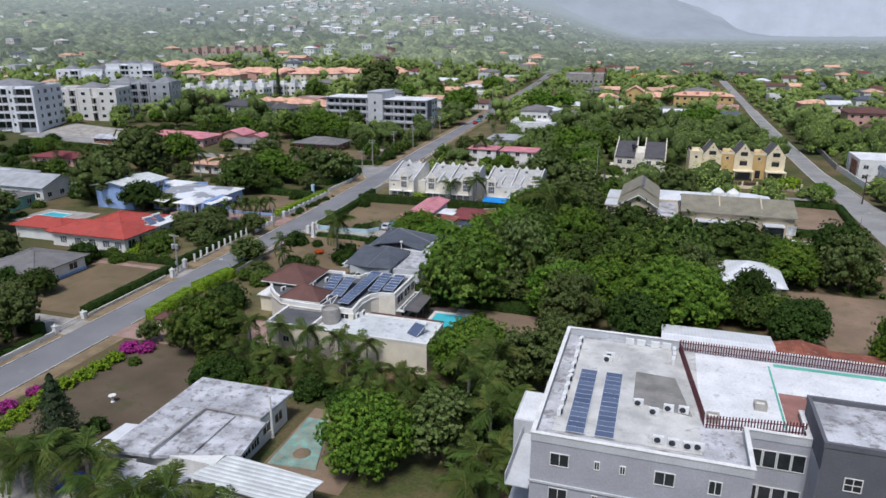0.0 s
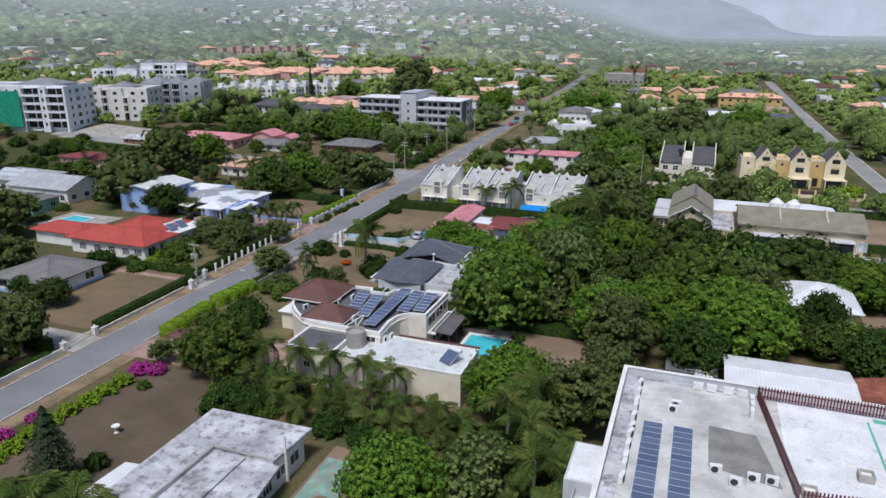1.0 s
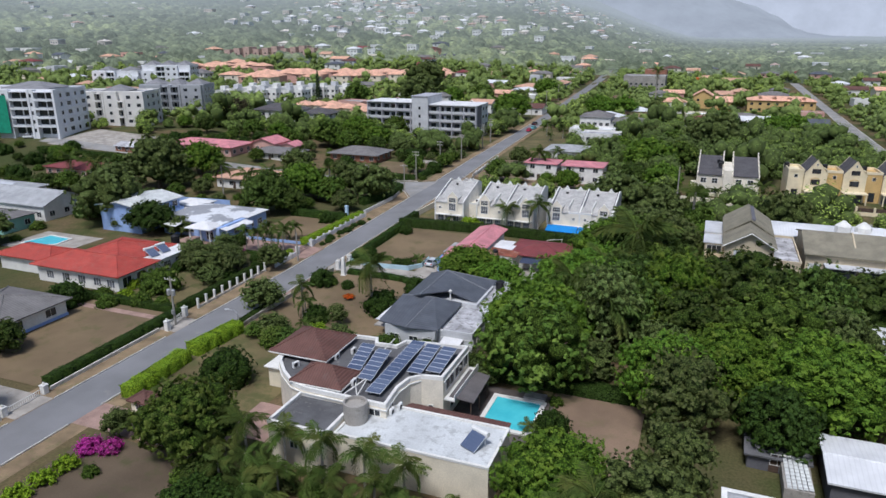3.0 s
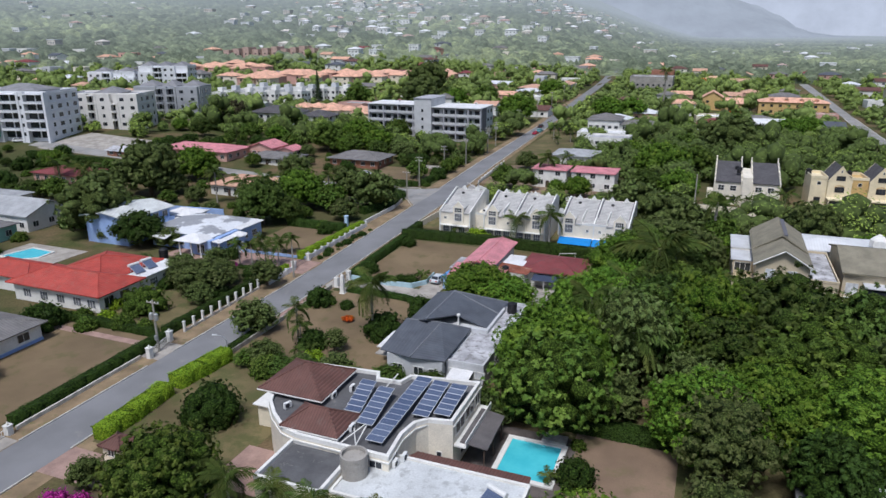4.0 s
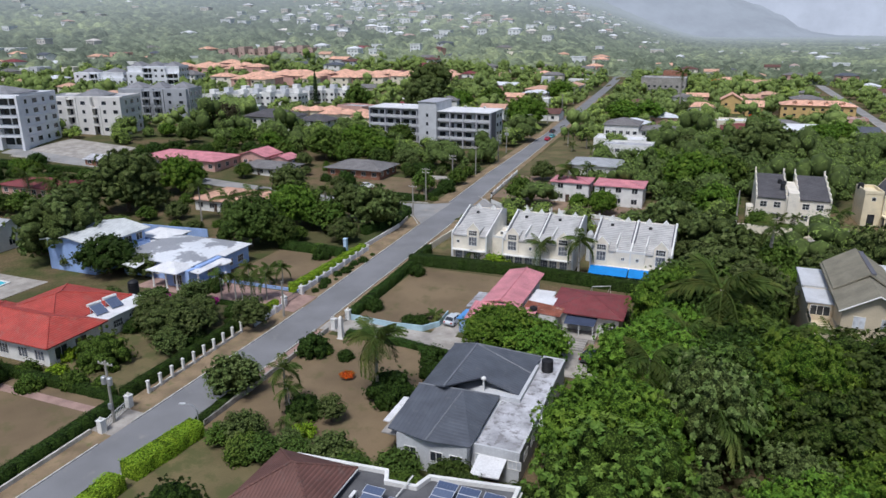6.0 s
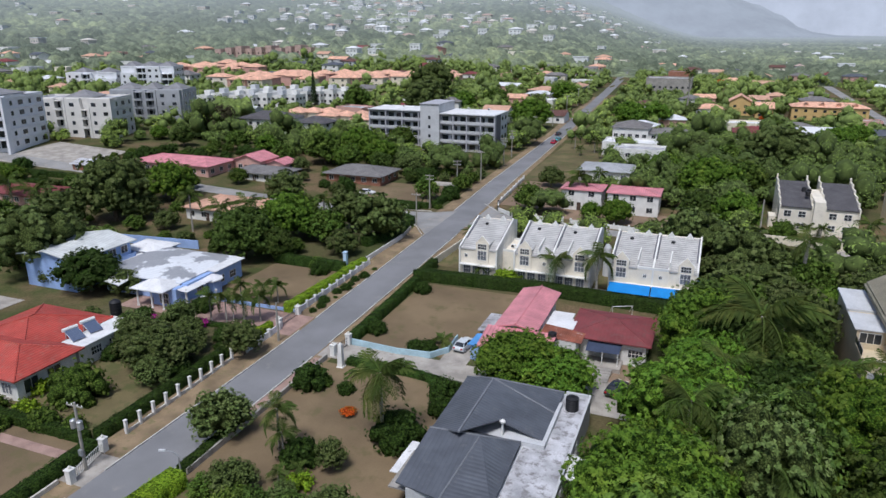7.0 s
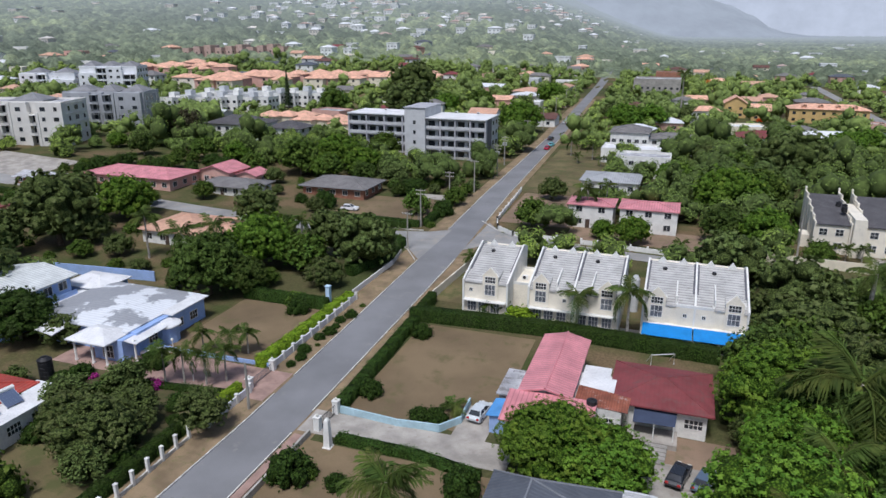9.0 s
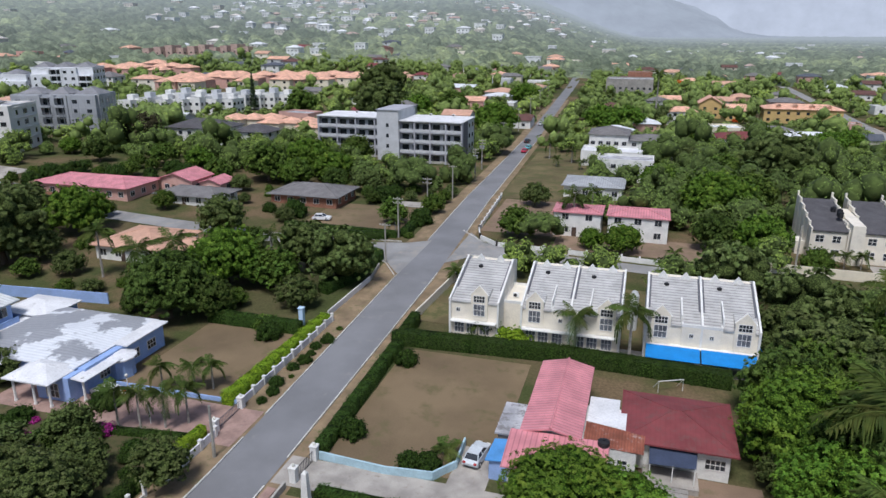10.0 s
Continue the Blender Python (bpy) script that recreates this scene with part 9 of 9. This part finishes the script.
panel_wall((-91.4, 152.2), (-91.6, 178.0), "white panelled street wall with piers")
panel_wall((-90.6, 137.0), (-90.6, 145.4), "white panelled street wall with piers")
gate((-91.2, 146.2), (-91.2, 151.6), 1.5, "blue iron gates between white pillars", CHARCOAL)
line_wall("blue_wall", (-109.5, 151.9), (-92, 152.2), 0.6, 0.2, BLUE, "low pale blue wall along the drive")
hedge([(-92.5, 138.6), (-92.2, 145.4)], 1.1, 1.3, LEAF_LIME, "bright green clipped hedge behind the wall")
hedge([(-108, 142.2), (-93.4, 144.0)], 1.3, 0.55, None, "low loose green hedge beside the drive")
lone("blue_pillar", M().box(-95.3, 174.2, gz(-95, 174) - 0.2, -94.6, 174.9, gz(-95, 174) + 3.2).box(-95.4, 174.1, gz(-95, 174) + 3.2, -94.5, 175.0, gz(-95, 174) + 3.35), plain("pale_blue_post", (0.5, 0.65, 0.8), 0.7), "tall pale blue square pillar at the hedge", "pillar")
line_wall("corner_wall", (-93.0, 179.5), (-92.6, 196), 1.0, 0.2, WHITE, "white street wall under trees")
line_wall("corner_wall", (-92.6, 196), (-93.8, 203.5), 0.8, 0.2, STONE, "low stone wall round the corner lot")
for a, b in (((-82.6, 263), (-81.2, 232)), ((-81.2, 232), (-79.5, 226)), ((-79.5, 226), (-75, 222)), ((-75, 222), (-62, 221.3)), ((-60, 221), (-43, 219.8)), ((-36, 219.6), (-28, 219.4))):
    line_wall("scalloped_wall", a, b, 0.95, 0.22, WHITE, "curving white boundary wall of the corner house")
    k = int(math.dist(a, b) / 3.2)
    for i in range(k + 1):
        s = i / max(k, 1)
        x, y = a[0] + (b[0] - a[0]) * s, a[1] + (b[1] - a[1]) * s
        lone("wall_pier", M().box(x - 0.2, y - 0.2, gz(x, y) - 0.1, x + 0.2, y + 0.2, gz(x, y) + 1.3), WHITE, "white square pier of the boundary wall", "wall pier", "wall piers")
line_wall("lot_wall", (-78.8, 110.6), (-78.7, 139.4), 0.8, 0.25, STONE, "low weathered wall beside the street")
line_wall("brick_walk", (-80.2, 118), (-79.9, 139), 0.16, 1.0, PAVERS, "narrow reddish brick footway", "footway")
line_wall("townhouse_wall", (-79.4, 181.8), (-77.6, 206), 1.5, 0.2, IVORY, "ivory wall at the townhouse corner")
for a, b in (((-77.6, 144.9), (-70, 144.4)), ((-70, 144.4), (-65.0, 144.9)), ((-65.0, 144.9), (-63.2, 147.4)), ((-63.2, 147.4), (-63.4, 151.8))):
    line_wall("blue_wall", a, b, 0.95, 0.22, plain("faded_blue", (0.42, 0.58, 0.64), 0.8, 0.15, 0.8, 7, dirt=(0.6, 0.62, 0.6)) if a[0] == -77.6 else bpy.data.materials["faded_blue"], "low faded blue curving wall beside the drive")
gate((-78.3, 140.6), (-78.0, 144.6), 1.7, "dark iron gate at the drive", BLACK)
line_wall("side_wall", (-28.4, 176), (-24.5, 182), 0.9, 0.2, WHITE, "short wavy white garden wall")



def obelisk():
    g = gz(-75.6, 138)
    t = thing("obelisk_pillar", -75.6, 138, g, "tapering white painted obelisk pillar at the drive", "pillar")
    part("shaft", M().tube([(-75.6, 138, g + 0.15), (-75.6, 138, g + 3.4), (-75.6, 138, g + 3.75)], [0.55, 0.36, 0.05], 4), WHITE, t)
    part("plinth", M().box(-76.1, 137.5, g - 0.1, -75.1, 138.5, g + 0.15), WHITE, t)


obelisk()


def utility_pole(x, y, h, label, arms=1, box=False, material=None):
    """A street pole with crossarms, insulators and, at some, a transformer."""
    g = gz(x, y)
    t = thing("utility_pole", x, y, g, label, "utility pole", "utility poles")
    part("mast", M().tube([(x, y, g - 0.3), (x, y, g + h)], [0.2, 0.13], 8), material or POLE, t)
    for i in range(arms):
        z = g + h - 0.5 - 0.9 * i
        a = part("crossarm", M().box(x - 1.1, y - 0.06, z, x + 1.1, y + 0.06, z + 0.13), POLE, t)
        for q in (-1.0, -0.4, 0.4, 1.0):
            part("insulator", M().lathe(x + q, y, [(0.05, z + 0.13), (0.08, z + 0.2), (0.05, z + 0.32)], 7), WHITE, a)
    if box:
        for q in (-0.45, 0.45):
            part("transformer", M().lathe(x + q, y - 0.15, [(0.3, g + h - 3.0), (0.32, g + h - 2.9), (0.32, g + h - 2.1), (0.2, g + h - 2.0)], 12), STEEL, t)
        part("meter_box", M().box(x - 0.2, y - 0.4, g + 2.0, x + 0.2, y - 0.15, g + 2.7), STEEL, t)


def street_lamp(x, y, h, rz):
    g = gz(x, y)
    t = thing("street_lamp", 0, 0, 0, "slim grey street lamp with curved arm", "street lamp")
    part("mast", M().tube([(0, 0, -0.2), (0, 0, h - 0.6), (0.5, 0, h), (1.5, 0, h + 0.15)], [0.1, 0.07, 0.05, 0.04], 7), STEEL, t)
    part("lamp_head", M().box(1.3, -0.14, h + 0.08, 2.0, 0.14, h + 0.24), GREYP, t)
    t.matrix_basis = pose(x, y, g, 0, 0, rz)


utility_pole(-89.4, 107.4, 8.2, "concrete utility pole with transformers beside the gate", 1, True)
utility_pole(-88.5, 142.0, 6.2, "weathered utility pole beside the drive", 0)
utility_pole(-93.4, 206.0, 8.0, "utility pole at the street corner", 1)
utility_pole(-96.6, 222.0, 9.0, "utility pole with crossarms beyond the corner", 2)
utility_pole(-96.4, 242.0, 9.0, "utility pole with crossarms beside the hedge", 2)
utility_pole(-94.6, 258.0, 9.0, "utility pole with crossarm", 1)
utility_pole(-94.2, 281.0, 9.5, "utility pole with transformers", 2, True)
utility_pole(-96.0, 297.0, 9.5, "utility pole with transformers by the flats", 2, True)
for i, y in enumerate((335, 375, 415, 455, 500)):
    utility_pole(-97 - 0.045 * (y - 335), y, 9.5, "utility pole along the far street", 1)
utility_pole(-19.0, 220.5, 10.0, "tall bare utility pole beside the side street", 0)
utility_pole(-92.0, 76.2, 5.2, "leaning wooden pole beside the wall", 0, material=TIMBER)
utility_pole(54.6, 214, 8.5, "wooden utility pole at the junction", 1, material=TIMBER)
utility_pole(-41.2, 62.4, 5.6, "slim pale pole beside the bungalow", 0, material=WHITE)
street_lamp(-14.5, 110.6, 4.6, 60)
street_lamp(-79.2, 110.2, 3.0, 200)
street_lamp(47, 182, 5.0, 20)
for x, y in ((-99.4, 145.6), (-106.8, 150.8)):
    g = gz(x, y)
    t = thing("garden_lamp", x, y, g, "white garden lamp post with globe", "garden lamp")
    part("mast", M().tube([(x, y, g), (x, y, g + 2.2)], [0.06, 0.05], 7), WHITE, t)
    part("globe", M().lathe(x, y, [(0.06, g + 2.2), (0.2, g + 2.35), (0.2, g + 2.5), (0.06, g + 2.65)], 10), LAMPG, t)


def gazebo():
    x, y = -21.6, 203.0
    g = gz(x, y)
    t = thing("gazebo", x, y, g, "octagonal white garden gazebo with grey tiered roof", "gazebo")
    part("floor", M().lathe(x, y, [(2.5, g - 0.1), (2.5, g + 0.35)], 8), STONE, t)
    for i in range(8):
        a = 2 * math.pi * (i + 0.5) / 8
        part("post", M().tube([(x + 2.2 * math.cos(a), y + 2.2 * math.sin(a), g + 0.35), (x + 2.2 * math.cos(a), y + 2.2 * math.sin(a), g + 2.7)], [0.09, 0.09], 6), WHITE, t)
        b = 2 * math.pi * (i + 1.5) / 8
        part("rail", M().tube([(x + 2.2 * math.cos(a), y + 2.2 * math.sin(a), g + 1.0), (x + 2.2 * math.cos(b), y + 2.2 * math.sin(b), g + 1.0)], [0.06, 0.06], 5), WHITE, t)
    part("roof", M().lathe(x, y, [(2.9, g + 2.6), (2.9, g + 2.72), (1.0, g + 3.7)], 8), TILE_WHITE, t)
    part("cupola", M().lathe(x, y, [(0.8, g + 3.7), (0.8, g + 4.1), (1.05, g + 4.1), (0.05, g + 4.8)], 8), TILE_WHITE, t)


gazebo()


def car(x, y, rz, paint, label, size=1.0):
    """A parked car: body, glasshouse, windows, wheels with rims, lamps."""
    t = thing("car", 0, 0, 0, label, "car", "parked cars")
    prof = [(-2.15, 0.45), (-2.2, 0.72), (-1.95, 0.95), (-1.0, 1.0), (1.05, 0.98), (1.95, 0.84), (2.2, 0.65), (2.2, 0.42), (1.9, 0.28), (-1.9, 0.28)]
    body = M()
    for q, w in ((0, 0),):
        n = len(body.v)
        k = len(prof)
        for side, shrink in ((-0.86, 1.0), (0.86, 1.0)):
            body.v += [(px, side * (0.97 if pz > 0.9 else 1.0), pz) for px, pz in prof]
        body.f += [tuple(range(n + k - 1, n - 1, -1)), tuple(range(n + k, n + 2 * k))]
        body.f += [(n + i, n + (i + 1) % k, n + k + (i + 1) % k, n + k + i) for i in range(k)]
    ob = part("body", body, paint, t)
    cab = M()
    lo = [(-1.75, -0.78, 0.96), (1.0, -0.78, 0.96), (1.0, 0.78, 0.96), (-1.75, 0.78, 0.96)]
    hi = [(-1.3, -0.62, 1.43), (0.2, -0.62, 1.45), (0.2, 0.62, 1.45), (-1.3, 0.62, 1.43)]
    cab.v, cab.f = lo + hi, [(0, 1, 5, 4), (1, 2, 6, 5), (2, 3, 7, 6), (3, 0, 4, 7), (4, 5, 6, 7)]
    part("glasshouse", cab, PANE, t, "dark glass")
    part("roof_panel", M().prism([(-1.34, -0.64), (0.22, -0.64), (0.22, 0.64), (-1.34, 0.64)], 1.43, 1.48), paint, t)
    for sx in (-1, 1):
        part("pillar", M().tube([(1.0, 0.76 * sx, 0.97), (0.2, 0.63 * sx, 1.46)], [0.045, 0.045], 5), paint, t)
        part("pillar", M().tube([(-0.5, 0.79 * sx, 0.97), (-0.5, 0.64 * sx, 1.46)], [0.04, 0.04], 5), paint, t)
        part("pillar", M().tube([(-1.75, 0.78 * sx, 0.97), (-1.3, 0.63 * sx, 1.45)], [0.06, 0.06], 5), paint, t)
        part("headlight", M().box(2.0, 0.5 * sx - 0.2, 0.62, 2.21, 0.5 * sx + 0.2, 0.78), LAMPG, t)
        part("tail_light", M().box(-2.21, 0.62 * sx - 0.16, 0.68, -2.05, 0.62 * sx + 0.16, 0.86), TAILG, t)
        for px in (-1.35, 1.35):
            w = part("wheel", M().tube([(px, 0.7 * sx, 0.32), (px, 0.89 * sx, 0.32)], [0.32, 0.32], 14), TYRE, t)
            part("rim", M().tube([(px, 0.85 * sx, 0.32), (px, 0.9 * sx, 0.32)], [0.2, 0.19], 10), STEEL, w)
    t.matrix_basis = pose(x, y, gz(x, y) + 0.08, 0, 0, rz) @ Matrix.Diagonal((size, size, size, 1))


def paint(name, c):
    return plain(name, c, 0.25, 0.04, 0.8, 6, spec=0.6, bump=0.0)


SILVER, WHITECAR, DARKCAR, BLUECAR, REDCAR, NAVYCAR = paint("silver_paint", (0.6, 0.64, 0.66)), paint("white_car_paint", (0.8, 0.8, 0.8)), paint("black_car_paint", (0.025, 0.028, 0.035)), paint("steel_blue_paint", (0.1, 0.14, 0.2)), paint("red_car_paint", (0.55, 0.03, 0.08)), paint("deep_blue_paint", (0.03, 0.07, 0.3))
car(-61.5, 149.6, 82, SILVER, "silver hatchback parked beside the blue wall")
car(-108.6, 149.4, 172, WHITECAR, "white saloon parked by the porch")
car(-38.9, 144.9, 75, DARKCAR, "black saloon parked on the concrete court")
car(-36.3, 144.8, 72, BLUECAR, "steel blue saloon parked on the concrete court")
car(-88.0, 329.0, 88, REDCAR, "red car parked at the street side")
car(-87.9, 336.0, 88, plain("cyan_car_paint", (0.15, 0.5, 0.55), 0.3), "pale turquoise car at the street side")
car(-90.5, 349.0, 86, DARKCAR, "dark car on the far street")
car(-92.5, 395.0, 86, SILVER, "silver car on the far street")
car(-118.6, 230.0, 10, WHITECAR, "white car parked before the bungalow")
car(-55.5, 47.6, 20, NAVYCAR, "dark blue car parked under palms")
car(30.5, 159.0, 40, NAVYCAR, "blue car in the parking court")
car(42.0, 162.5, 20, NAVYCAR, "blue car beside the gatehouse")
car(-257, 218, 30, WHITECAR, "white car on the building site road")


def bird_bath(x, y):
    g = gz(x, y)
    t = thing("bird_bath", x, y, g, "white stone bird bath on the dry lawn", "bird bath")
    part("pedestal", M().lathe(x, y, [(0.3, g), (0.3, g + 0.1), (0.12, g + 0.2), (0.12, g + 0.7), (0.2, g + 0.8)], 12), WHITE, t)
    part("bowl", M().lathe(x, y, [(0.2, g + 0.8), (0.5, g + 0.95), (0.5, g + 1.0), (0.4, g + 0.95), (0.05, g + 0.9)], 14), WHITE, t)


bird_bath(-65.2, 63.0)


def bench(x, y, rz):
    t = thing("garden_bench", 0, 0, 0, "white garden bench beside the bungalow", "bench")
    for i in range(4):
        part("seat_slat", M().box(-0.8, -0.22 + 0.12 * i, 0.42, 0.8, -0.13 + 0.12 * i, 0.46), WHITE, t)
    for i in range(3):
        part("back_slat", M().box(-0.8, 0.25, 0.55 + 0.14 * i, 0.8, 0.29, 0.64 + 0.14 * i), WHITE, t)
    for q in (-0.7, 0.7):
        part("leg", M().box(q - 0.04, -0.22, 0, q + 0.04, 0.28, 0.42).box(q - 0.04, 0.24, 0.42, q + 0.04, 0.3, 0.95), WHITE, t)
    t.matrix_basis = pose(x, y, gz(x, y) + 0.06, 0, 0, rz)


bench(-55.8, 69.2, 200)
house("guard_hut", "small hut with brown tiled hip roof", -75.0, 83.6, -72.6, 85.8, 2.2, CREAM, TILE_BROWN, "hip", 0.8, 0.35, sides="S", margin=0.5, door=False, w=0.8)
